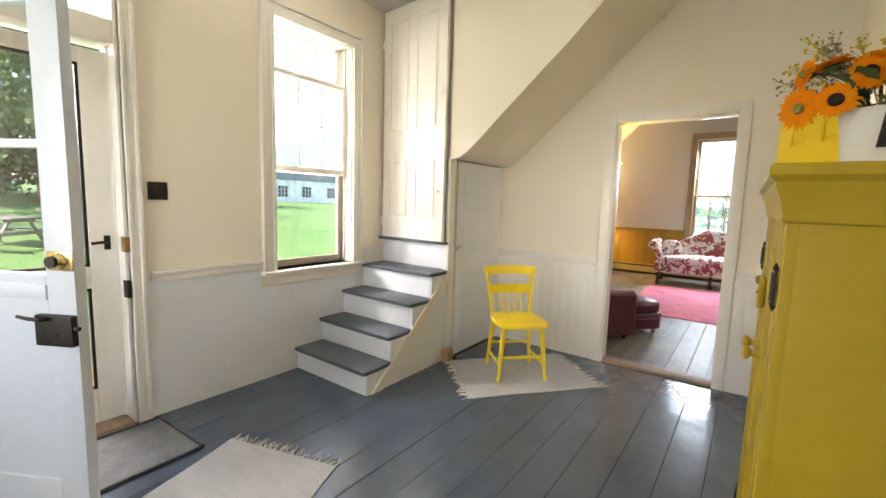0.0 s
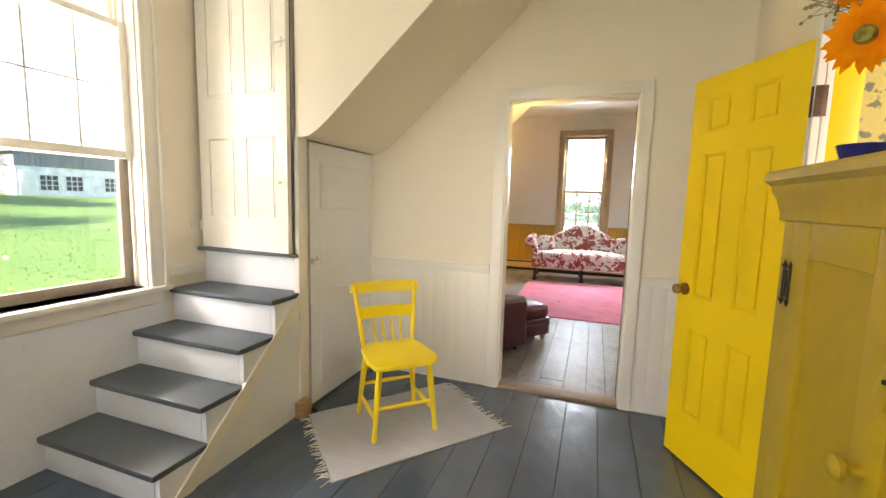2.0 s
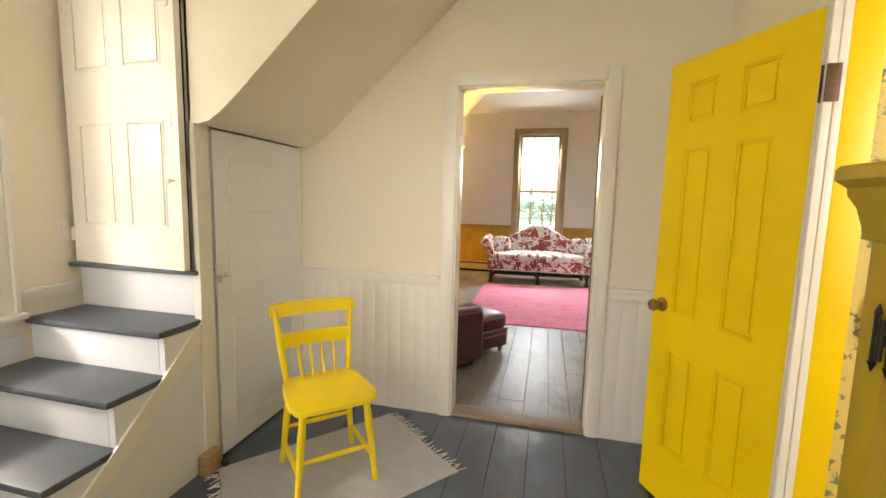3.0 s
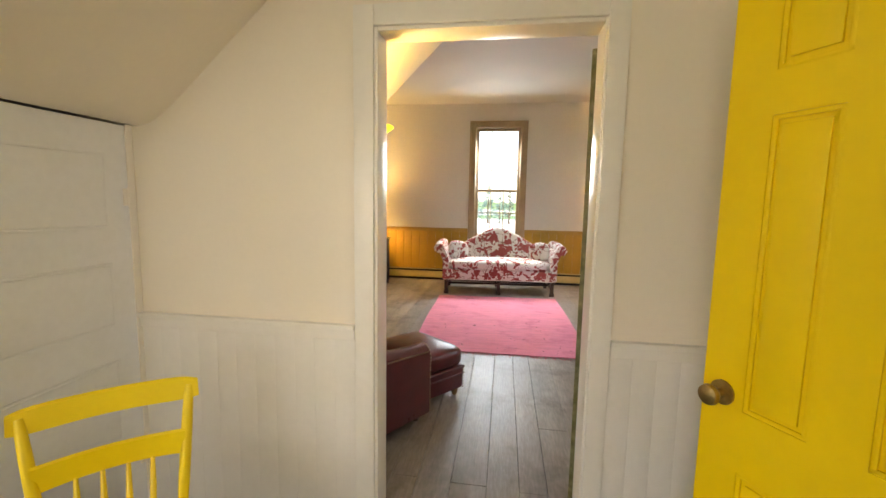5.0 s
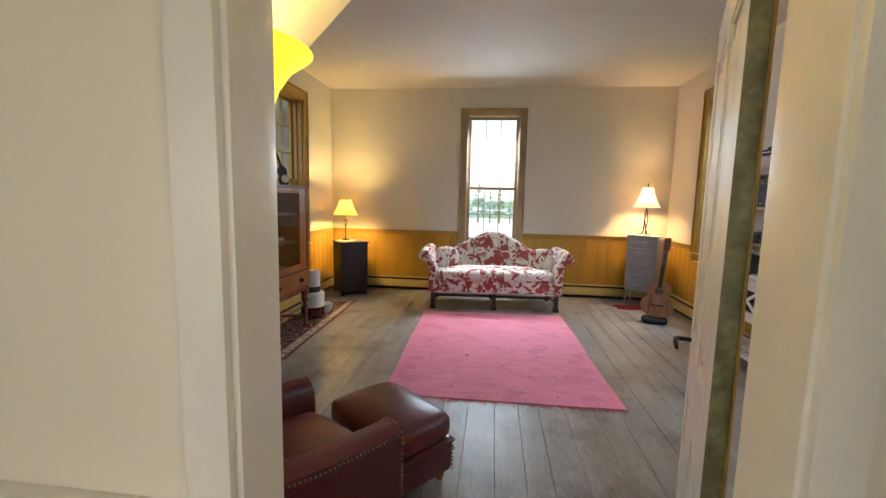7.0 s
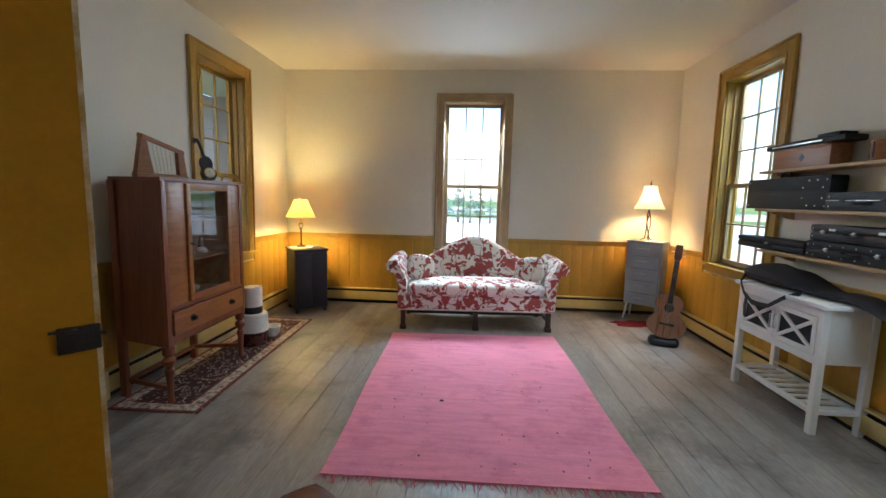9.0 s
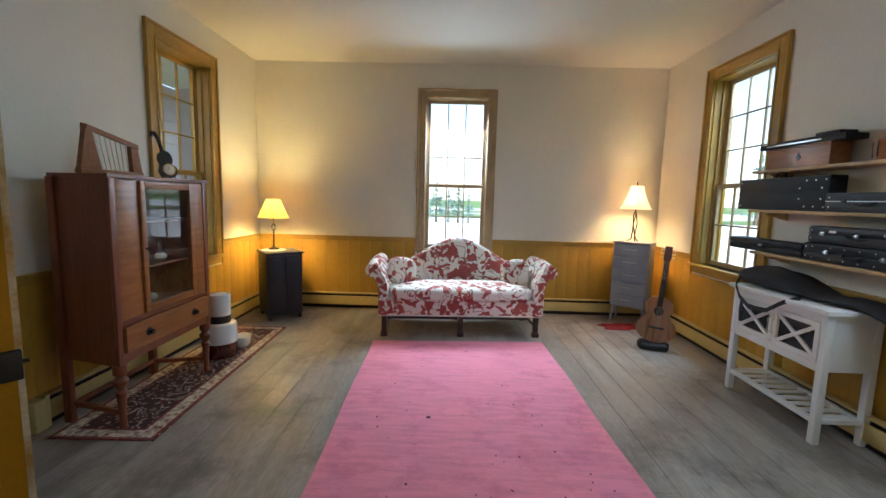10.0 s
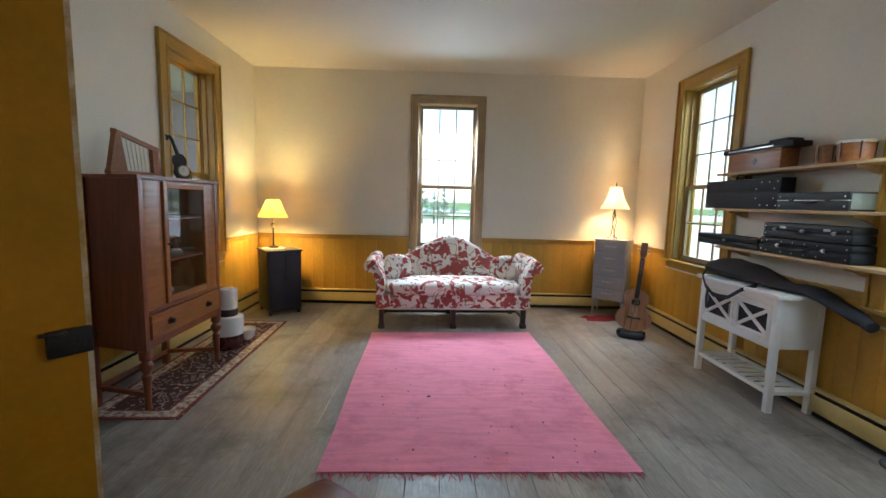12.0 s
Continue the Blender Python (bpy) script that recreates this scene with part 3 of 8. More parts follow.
ytrim = thing("trim_yellow_doorway", "white frame with bright yellow inner casing", "trim", kind="structure")
for y0, y1 in ((YD[0] - 0.08, YD[0]), (YD[1], YD[1] + 0.075)):
    bm = B()
    strip(bm, "x", y0, y1, XR, -0.052, 0, YD[3] + 0.08)
    part("casing", bm, M["white_paint"], ytrim)
bm = B()
strip(bm, "x", YD[0], YD[1], XR, -0.052, YD[3], YD[3] + 0.08)
part("head_casing", bm, M["white_paint"], ytrim)
for y0, y1 in ((YD[0] - 0.001, YD[0] + 0.02), (YD[1] - 0.02, YD[1] + 0.001)):
    bm = B()
    inner = 0.004 if y0 > 3.2 else 0.0
    add_box(bm, (XR - 0.056, y0 + inner, 0), (XR - 0.030, y1 - 0.004 + inner, YD[3]), 0.003)
    add_box(bm, (XR - 0.030, y0, 0), (XR - 0.006, y1, YD[3]), 0.003)
    part("jamb", bm, M["white_paint"], ytrim)
    bm = B()
    add_box(bm, (XR - 0.006, y0, 0), (1.803, y1, YD[3]), 0.003)
    part("jamb", bm, M["yellow_paint"], ytrim, "bright yellow inner jamb")
for z in (0.252, 1.750):
    box_part("hinge_leaf", (XR - 0.058, YD[1] - 0.024, z - 0.056), (XR - 0.020, YD[1] - 0.019, z + 0.056), M["bronze"], ytrim, 0.001, "bronze hinge leaf")

# white door of the parlour, open into it, seen at its green hinge edge
wd = thing("door_white", "white panelled door with green hinge edge standing open in the parlour", "door", hinge_line((1.158, 4.752), (1.480, 5.548), LZ + 0.015), kind="structure")
leaf(wd, 0.86, 2.06, 0.034, [(a, b, c, d) for a, b in ((0.1, 0.385), (0.475, 0.76)) for c, d in ((0.2, 0.82), (1.02, 1.92))], M["white_paint"])
box_part("hinge_edge", (-0.004, -0.0165, 0.0), (-0.0005, 0.0165, 2.06), M["green_edge"], wd, 0, "worn green painted hinge edge")
bm = B()
add_box(bm, (-0.004, -0.023, 0.0), (0.03, -0.0175, 2.06), 0.002)
part("edge_bead", bm, M["mustard_trim"], wd, "mustard painted back edge")
for z in (0.25, 1.85):
    butt_hinge(wd, -0.005, -0.012, z, M["green_edge"], 0.08, 0.012, False)


def thumb_latch(parent, x, y, z, s, mat):
    """Iron lever latch that stands out of a rim lock."""
    bm = B()
    add_rod(bm, (x, y, z), (x, y + s * 0.045, z), 0.008, seg=10)
    add_tube(bm, [(x, y + s * 0.045, z), (x - 0.03, y + s * 0.05, z + 0.006), (x - 0.075, y + s * 0.05, z + 0.004), (x - 0.1, y + s * 0.046, z - 0.008)], [0.009, 0.008, 0.008, 0.006])
    part("latch_lever", bm, mat, parent)


thumb_latch(wd, 0.80, 0.017, 0.98, 1, M["iron"])
thumb_latch(wd, 0.80, -0.017, 0.98, -1, M["iron"])


def rim_lock(parent, x, y, z, s, w=0.14, h=0.105, d=0.026):
    """Black iron box lock on the face of a door, its edge at x."""
    y0, y1 = sorted((y, y + s * d))
    lk = box_part("rim_lock", (x - w, y0, z - h / 2), (x, y1, z + h / 2), M["iron"], parent, 0.005, "black iron rim lock")
    bm = B()
    add_rod(bm, (x - 0.002, y + s * d * 0.5, z + 0.01), (x + 0.018, y + s * d * 0.5, z + 0.01), 0.008, seg=10)
    add_rod(bm, (x - w * 0.45, y + s * d, z - 0.015), (x - w * 0.45, y + s * (d + 0.004), z - 0.015), 0.009, seg=12)
    add_tube(bm, [(x - w * 0.6, y + s * d, z + h * 0.4), (x - w * 0.62, y + s * (d + 0.03), z + h * 0.43), (x - w * 0.9, y + s * (d + 0.035), z + h * 0.46), (x - w * 1.2, y + s * (d + 0.03), z + h * 0.5)], [0.008, 0.007, 0.007, 0.006])
    part("bolt", bm, M["iron"], lk)


# mustard door under the parlour stairs, open
gd = thing("door_mustard", "mustard painted door with black iron rim lock standing open", "door", hinge_line((-1.39, 5.80), (-0.885, 6.475), LZ + 0.015), kind="structure")
GDW = 0.856
leaf(gd, GDW, 2.42, 0.034, [], M["mustard"])
box_part("latch_edge", (GDW + 0.0005, -0.017, 0.0), (GDW + 0.003, 0.017, 2.42), M["raw_wood"], gd, 0, "worn pale wooden edge")
box_part("worn_edge", (GDW - 0.016, -0.0185, 0.0), (GDW + 0.003, -0.0165, 2.42), material("worn_paint", (0.62, 0.50, 0.32), 0.6, var=0.2, scale=9, fine=60, bump=0.2, second=(0.42, 0.24, 0.05), amount=0.3), gd, 0, "paint worn to pale wood along the edge")
rim_lock(gd, GDW - 0.002, -0.0185, 0.865, -1)
bm = B()
low = [(-1.95, -0.02), (-1.88, 0.0), (0.10, 1.935), (1.36, LC + 0.05), (-1.95, LC + 0.05)]
add_prism(bm, low, "y", YP1, 5.36)
single("wall_stair_parlour", bm, M["plaster_parlour"], "boxed plaster underside of the parlour stairs", "stair soffit", kind="structure", smooth=30)
bm = B()
add_box(bm, (LX0, 5.70, LZ - 0.1), (-1.41, 5.80, LC))
single("wall_closet", bm, M["plaster_parlour"], "short plaster wall that carries the closet door", "wall", kind="structure")

# white stair door over the steps, and the closet door under the flight
sd = thing("door_stairs", "tall white panelled stair door above the steps", "door", hinge_line((-1.495, 3.682), (-0.755, 3.622), 1.012), kind="structure")
leaf(sd, 0.742, 1.975, 0.03, [(a, b, c, d) for a, b in ((0.085, 0.325), (0.41, 0.655)) for c, d in ((0.19, 0.69), (0.93, 1.86))], M["white_paint"], gap=0.02, sunk=0.004)
bm = B()
add_box(bm, (0.690, -0.021, 1.17), (0.714, -0.015, 1.225), 0.002)
add_rod(bm, (0.665, -0.026, 1.195), (0.745, -0.026, 1.20), 0.0045, seg=8)
add_tube(bm, [(0.668, -0.026, 1.195), (0.655, -0.034, 1.20), (0.645, -0.030, 1.215)], 0.004, 6)
part("hook_latch", bm, M["white_paint"], sd, "painted-over hook latch")
bm = B()
for lo, hi in (((0.700, -0.018, 0.655), (0.722, -0.015, 0.660)), ((0.700, -0.018, 0.715), (0.722, -0.015, 0.720)), ((0.700, -0.018, 0.660), (0.704, -0.015, 0.715))):
    add_box(bm, lo, hi, 0.001)
part("key_plate", bm, M["white_paint"], sd)
bm = B()
add_lathe(bm, [(0.005, 0), (0.005, 0.016), (0.012, 0.022), (0.011, 0.03), (0.001, 0.033)], 14, Matrix.Translation((0.698, -0.015, 0.415)) @ pose(0, 0, 0, 90, 0, 0))
part("knob", bm, M["white_paint"], sd)
for z in (0.14, 1.7):
    bm = B()
    add_box(bm, (-0.02, -0.02, z - 0.035), (0.005, -0.012, z + 0.035), 0.002)
    part("hinge", bm, M["white_paint"], sd)
# near-black sheet: the shade in the door gap is put into its colour
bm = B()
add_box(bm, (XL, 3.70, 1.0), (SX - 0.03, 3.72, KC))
single("shade_behind_stair_door", bm, M["gap_shade"], "near-black sheet painted as the shade behind the stair door", "wall", kind="structure")
bm = B()
add_box(bm, (-0.768, 3.66, 1.0), (-0.752, 3.70, KC))
add_box(bm, (-0.75, 3.655, 1.70), (-0.735, 3.70, KC))
single("trim_stair_post", bm, M["white_paint"], "white painted post beside the stair door", "trim", kind="structure")
bm = B()
add_box(bm, (-0.765, 4.497, 0.0), (-0.722, 4.529, 1.69), 0.003)
single("trim_closet_jamb", bm, M["white_paint"], "white painted closet door jamb", "trim", kind="structure")
cd = thing("door_closet", "white board door of the closet under the stairs", "door", hinge_line((-0.74, 4.50), (-0.735, 3.755), 0.015), kind="structure")
leaf(cd, 0.735, 1.668, 0.024, [(a, b, c, d) for a, b in ((0.10, 0.635),) for c, d in ((0.12, 0.72), (0.86, 1.12), (1.26, 1.55))], M["white_board"], gap=0.012, sunk=0.0016)
for z in (0.25, 1.38):
    bm = B()
    add_box(bm, (0.0, 0.012, z - 0.035), (0.03, 0.018, z + 0.035), 0.002)
    add_rod(bm, (0.004, 0.018, z - 0.04), (0.004, 0.018, z + 0.04), 0.006, seg=8)
    part("hinge", bm, M["white_paint"], cd)
bm = B()
add_box(bm, (0.708, 0.012, 0.915), (0.728, 0.018, 0.955), 0.002)
add_rod(bm, (0.725, 0.022, 0.938), (0.655, 0.026, 0.942), 0.004, seg=8)
add_tube(bm, [(0.732, 0.018, 0.945), (0.742, 0.03, 0.935), (0.752, 0.03, 0.955)], 0.004, 6)
add_rod(bm, (0.70, 0.024, 0.94), (0.70, 0.036, 0.965), 0.0045, seg=8)
part("hook", bm, M["steel"], cd)

# ---- outer door of the kitchen and its storm door ----
KH, KE = (-1.50, 0.79), (-0.565, 1.333)
od = thing("door_outer", "white half-glazed outer door standing open with iron rim lock", "door", hinge_line(KH, KE, 0.015), kind="structure")
odw = 0.963
bm = B()
ST, T = 0.115, 0.044
add_box(bm, (0, -T / 2, 0), (ST, T / 2, 2.08), 0.003)
add_box(bm, (odw - ST, -T / 2, 0), (odw, T / 2, 2.08), 0.003)
for z0, z1 in ((0, 0.22), (0.86, 1.02), (1.96, 2.08)):
    add_box(bm, (ST, -T / 2, z0), (odw - ST, T / 2, z1))
add_box(bm, (ST, -0.012, 0.22), (odw - ST, 0.012, 0.86))
add_box(bm, (ST, -T / 2 - 0.006, 0.93), (odw - ST, T / 2 + 0.006, 0.985), 0.006)
add_box(bm, (ST, -0.014, 1.475), (odw - ST, 0.014, 1.505), 0.003)
add_box(bm, (odw / 2 - 0.012, -0.014, 1.02), (odw / 2 + 0.012, 0.014, 1.96), 0.003)
# white paint greyed and blued to carry the door's sky-lit shadow
lf = part("leaf", bm, material("door_shaded_white", (0.64, 0.69, 0.76), 0.32, var=0.03, scale=2.0, fine=35, bump=0.05), od)
for x0, x1 in ((ST, odw / 2 - 0.012), (odw / 2 + 0.012, odw - ST)):
    for z0, z1 in ((1.02, 1.475), (1.505, 1.96)):
        bm = B()
        add_box(bm, (x0, -0.0015, z0), (x1, 0.0015, z1))
        part("pane", bm, M["glass"], lf, smooth=0).visible_shadow = False
for s in (-1,):
    rim_lock(od, odw + 0.002, s * T / 2, 0.82, s, 0.15, 0.115)
    bm = B()
    m = Matrix.Translation((odw - 0.05, s * T / 2, 1.075)) @ pose(0, 0, 0, 90, 0, 0)
    add_lathe(bm, [(0.03, 0), (0.03, 0.012), (0.024, 0.02), (0.022, 0.03), (0.001, 0.031)], 20, m)
    add_box(bm, (odw - 0.10, s * T / 2 - 0.008, 1.04), (odw + 0.002, s * T / 2, 1.11), 0.006)
    db = part("deadbolt", bm, M["bright_brass"], od, "brass deadbolt with dark cylinder")
    bm = B()
    add_lathe(bm, [(0.021, 0), (0.021, 0.012), (0.001, 0.0125)], 18, Matrix.Translation((odw - 0.05, s * T / 2 - 0.030, 1.075)) @ pose(0, 0, 0, 90, 0, 0))
    part("cylinder", bm, M["iron"], db, "dark lock cylinder")

stm = thing("door_storm", "white glazed storm door in the outer doorway, closed", "door", hinge_line((-1.63, KD[0] + 0.03), (-1.63, KD[1] - 0.02), 0.03), kind="structure")
sw = KD[1] - KD[0] - 0.05
lf = box_part("stile", (0, -0.018, 0), (0.13, 0.018, 2.06), M["white_paint"], stm, 0.002)
box_part("stile", (sw - 0.13, -0.018, 0), (sw, 0.018, 2.06), M["white_paint"], stm, 0.002)
for z0, z1 in ((0.0, 0.20), (0.78, 0.90), (1.98, 2.06)):
    box_part("rail", (0.131, -0.017, z0), (sw - 0.131, 0.017, z1), M["white_paint"], stm, 0.002)
for z0, z1 in ((0.20, 0.78), (0.90, 1.98)):
    bm = B()
    for lo, hi in (((0.13, -0.01, z0), (0.145, 0.01, z1)), ((sw - 0.145, -0.01, z0), (sw - 0.13, 0.01, z1)), ((0.145, -0.01, z0), (sw - 0.145, 0.01, z0 + 0.015)), ((0.145, -0.01, z1 - 0.015), (sw - 0.145, 0.01, z1))):
        add_box(bm, lo, hi)
    part("screen_frame", bm, M["iron"], lf)
    bm = B()
    add_box(bm, (0.145, -0.0015, z0 + 0.015), (sw - 0.145, 0.0015, z1 - 0.015))
    part("pane", bm, M["glass"], lf, smooth=0).visible_shadow = False
bm = B()
add_rod(bm, (sw - 0.05, -0.018, 1.03), (sw - 0.05, -0.055, 1.03), 0.008, seg=10)
add_tube(bm, [(sw - 0.05, -0.055, 1.03), (sw - 0.09, -0.058, 1.035), (sw - 0.13, -0.055, 1.03)], 0.008)
add_box(bm, (sw - 0.065, -0.022, 0.99), (sw - 0.035, -0.016, 1.07), 0.003)
part("door_handle", bm, M["iron"], stm, "black lever handle")

otrim = thing("trim_outer_door", "white moulded door casing with brass keeper", "trim", kind="structure")
for y0, y1 in ((KD[0] - 0.09, KD[0]), (KD[1], KD[1] + 0.07)):
    bm = B()
    strip(bm, "x", y0, y1, XL, 0.024, 0, KD[3] + 0.1)
    strip(bm, "x", y0 if y0 > KD[0] else y0, y0 + 0.02, XL, 0.034, 0, KD[3] + 0.1)
    strip(bm, "x", y1 - 0.02, y1, XL, 0.038, 0, KD[3] + 0.1)
    part("casing", bm, M["white_paint"], otrim)
bm = B()
strip(bm, "x", KD[0], KD[1], XL, 0.024, KD[3], KD[3] + 0.1)
part("head_casing", bm, M["white_paint"], otrim)
for y0, y1 in ((KD[0] - 0.001, KD[0] + 0.02), (KD[1] - 0.02, KD[1] + 0.001)):
    bm = B()
    add_box(bm, (-1.724, y0, 0), (XL + 0.004, y1, KD[3]), 0.003)
    add_box(bm, (-1.66, y0 - 0.012, 0), (-1.61, y1 + 0.012, 2.12), 0.003)
    part("jamb", bm, M["white_paint"], otrim)
bm = B()
add_box(bm, (-1.70, KD[0] + 0.02, 2.12), (XL + 0.002, KD[1] - 0.02, 2.24), 0.004)
part("transom_bar", bm, M["white_paint"], otrim)
bm = B()
add_box(bm, (-1.634, KD[0] + 0.02, 2.24), (-1.63, KD[1] - 0.02, KD[3]))
part("transom_pane", bm, M["glass"], otrim, smooth=0).visible_shadow = False
bm = B()
add_box(bm, (-1.72, KD[0] + 0.02, -0.05), (-1.49, KD[1] - 0.02, 0.025), 0.006)
part("threshold", bm, M["thresh_wood"], otrim, "worn wooden threshold")
for z, mt, nm in ((1.06, "brass", "bolt_keeper"), (0.80, "iron", "lock_keeper")):
    bm = B()
    add_box(bm, (XL - 0.035, KD[1] - 0.024, z - 0.05), (XL + 0.03, KD[1] - 0.003, z + 0.05) if nm == "lock_keeper" else (XL + 0.03, KD[1] + 0.012, z + 0.035), 0.004)
    part(nm, bm, M[mt], otrim)
bm = B()
add_box(bm, (XL, 1.785, 1.305), (XL + 0.007, 1.888, 1.408), 0.004)
add_box(bm, (XL + 0.006, 1.812, 1.345), (XL + 0.016, 1.822, 1.368), 0.002)
add_box(bm, (XL + 0.006, 1.852, 1.345), (XL + 0.016, 1.862, 1.368), 0.002)
single("switch_plate", bm, M["iron"], "dark bronze double light switch plate on the wall", "light switch")

bm = B()
add_box(bm, (XL, 3.60, 1.13), (XL + 0.006, 3.655, 1.225), 0.003)
add_box(bm, (XL + 0.005, 3.617, 1.185), (XL + 0.010, 3.638, 1.205), 0.002)
add_box(bm, (XL + 0.005, 3.617, 1.150), (XL + 0.010, 3.638, 1.170), 0.002)
single("wall_outlet", bm, M["white_paint"], "white painted outlet plate beside the stair door", "outlet")

# small pantry beyond the yellow door
bm = B()
for lo, hi in (((1.80, 2.0, -0.16), (3.2, 4.6, -0.01)), ((1.80, 2.0, 2.6), (3.2, 4.6, 2.7)), ((3.2, 2.0, -0.16), (3.3, 4.6, 2.7)), ((1.80, 4.46, -0.1), (3.2, 4.52, 2.7)), ((1.80, 1.9, -0.1), (3.2, 2.0, 2.7))):
    add_box(bm, lo, hi)
PAPER = material("toile_paper", (0.80, 0.67, 0.26), 0.7, var=0.05, scale=17, fine=60, bump=0.02, second=(0.25, 0.27, 0.21), amount=0.12)
for nd in PAPER.node_tree.nodes:
    # sparse figures on a plain ground
    if nd.type == "MAP_RANGE" and abs(nd.inputs["From Min"].default_value - 0.44) < 0.001:
        nd.inputs["From Min"].default_value, nd.inputs["From Max"].default_value = 0.405, 0.45
single("wall_pantry", bm, PAPER, "yellow toile wallpapered walls of the small room beyond", "wall", kind="structure")
# added fill lamp that brightens the pantry; no window stands behind it
lamp("fill_pantry", "AREA", 9, (1.0, 0.96, 0.88), look((3.12, 2.5, 1.7), (2.0, 3.6, 1.2)), 0.8, 1.2)

# ---- materials of the parlour ----
def floral(name):
    """White cloth printed with large dusty-red leaves and tan stems."""
    m = bpy.data.materials.new(name)
    m.use_nodes = True
    nt = m.node_tree
    L = nt.links.new
    p = nt.nodes["Principled BSDF"]
    p.inputs["Roughness"].default_value = 0.8
    tc = nt.nodes.new("ShaderNodeTexCoord")
    warp = nt.nodes.new("ShaderNodeTexNoise")
    warp.inputs["Scale"].default_value, warp.inputs["Detail"].default_value = 5.5, 2
    L(tc.outputs["Object"], warp.inputs["Vector"])
    mixv = nt.nodes.new("ShaderNodeMix")
    mixv.data_type = "RGBA"
    mixv.blend_type = "LINEAR_LIGHT"
    mixv.inputs["Factor"].default_value = 0.27
    L(tc.outputs["Object"], mixv.inputs["A"])
    L(warp.outputs["Color"], mixv.inputs["B"])
    v = nt.nodes.new("ShaderNodeTexVoronoi")
    v.inputs["Scale"].default_value = 8.0
    v.inputs["Randomness"].default_value = 0.85
    L(mixv.outputs["Result"], v.inputs["Vector"])
    leafm = nt.nodes.new("ShaderNodeMapRange")
    leafm.inputs["From Min"].default_value, leafm.inputs["From Max"].default_value = 0.50, 0.47
    L(v.outputs["Distance"], leafm.inputs["Value"])
    # some cells stay white
    sep = nt.nodes.new("ShaderNodeSeparateColor")
    L(v.outputs["Color"], sep.inputs[0])
    keep = nt.nodes.new("ShaderNodeMath")
    keep.operation = "GREATER_THAN"
    keep.inputs[1].default_value = 0.22
    L(sep.outputs[0], keep.inputs[0])
    lm = nt.nodes.new("ShaderNodeMath")
    lm.operation = "MULTIPLY"
    L(leafm.outputs[0], lm.inputs[0])
    L(keep.outputs[0], lm.inputs[1])
    st = nt.nodes.new("ShaderNodeTexNoise")
    st.inputs["Scale"].default_value, st.inputs["Detail"].default_value, st.inputs["Distortion"].default_value = 6.0, 0.5, 1.2
    L(tc.outputs["Object"], st.inputs["Vector"])
    sub = nt.nodes.new("ShaderNodeMath")
    sub.operation = "SUBTRACT"
    sub.inputs[1].default_value = 0.5
    L(st.outputs["Fac"], sub.inputs[0])
    ab = nt.nodes.new("ShaderNodeMath")
    ab.operation = "ABSOLUTE"
    L(sub.outputs[0], ab.inputs[0])
    stm_ = nt.nodes.new("ShaderNodeMapRange")
    stm_.inputs["From Min"].default_value, stm_.inputs["From Max"].default_value = 0.028, 0.018
    L(ab.outputs[0], stm_.inputs["Value"])
    c1 = nt.nodes.new("ShaderNodeMix")
    c1.data_type = "RGBA"
    c1.inputs["A"].default_value, c1.inputs["B"].default_value = (0.78, 0.74, 0.68, 1), (0.30, 0.17, 0.12, 1)
    L(stm_.outputs[0], c1.inputs["Factor"])
    c2 = nt.nodes.new("ShaderNodeMix")
    c2.data_type = "RGBA"
    red = nt.nodes.new("ShaderNodeMix")
    red.data_type = "RGBA"
    red.inputs["A"].default_value, red.inputs["B"].default_value = (0.27, 0.04, 0.035, 1), (0.42, 0.11, 0.09, 1)
    fine = nt.nodes.new("ShaderNodeTexNoise")
    fine.inputs["Scale"].default_value = 22
    L(tc.outputs["Object"], fine.inputs["Vector"])
    L(fine.outputs["Fac"], red.inputs["Factor"])
    L(c1.outputs["Result"], c2.inputs["A"])
    L(red.outputs["Result"], c2.inputs["B"])
    L(lm.outputs[0], c2.inputs["Factor"])
    L(c2.outputs["Result"], p.inputs["Base Color"])
    weave = nt.nodes.new("ShaderNodeTexNoise")
    weave.inputs["Scale"].default_value = 240
    L(tc.outputs["Object"], weave.inputs["Vector"])
    b = nt.nodes.new("ShaderNodeBump")
    b.inputs["Strength"].default_value, b.inputs["Distance"].default_value = 0.2, 0.004
    L(weave.outputs["Fac"], b.inputs["Height"])
    L(b.outputs[0], p.inputs["Normal"])
    return m


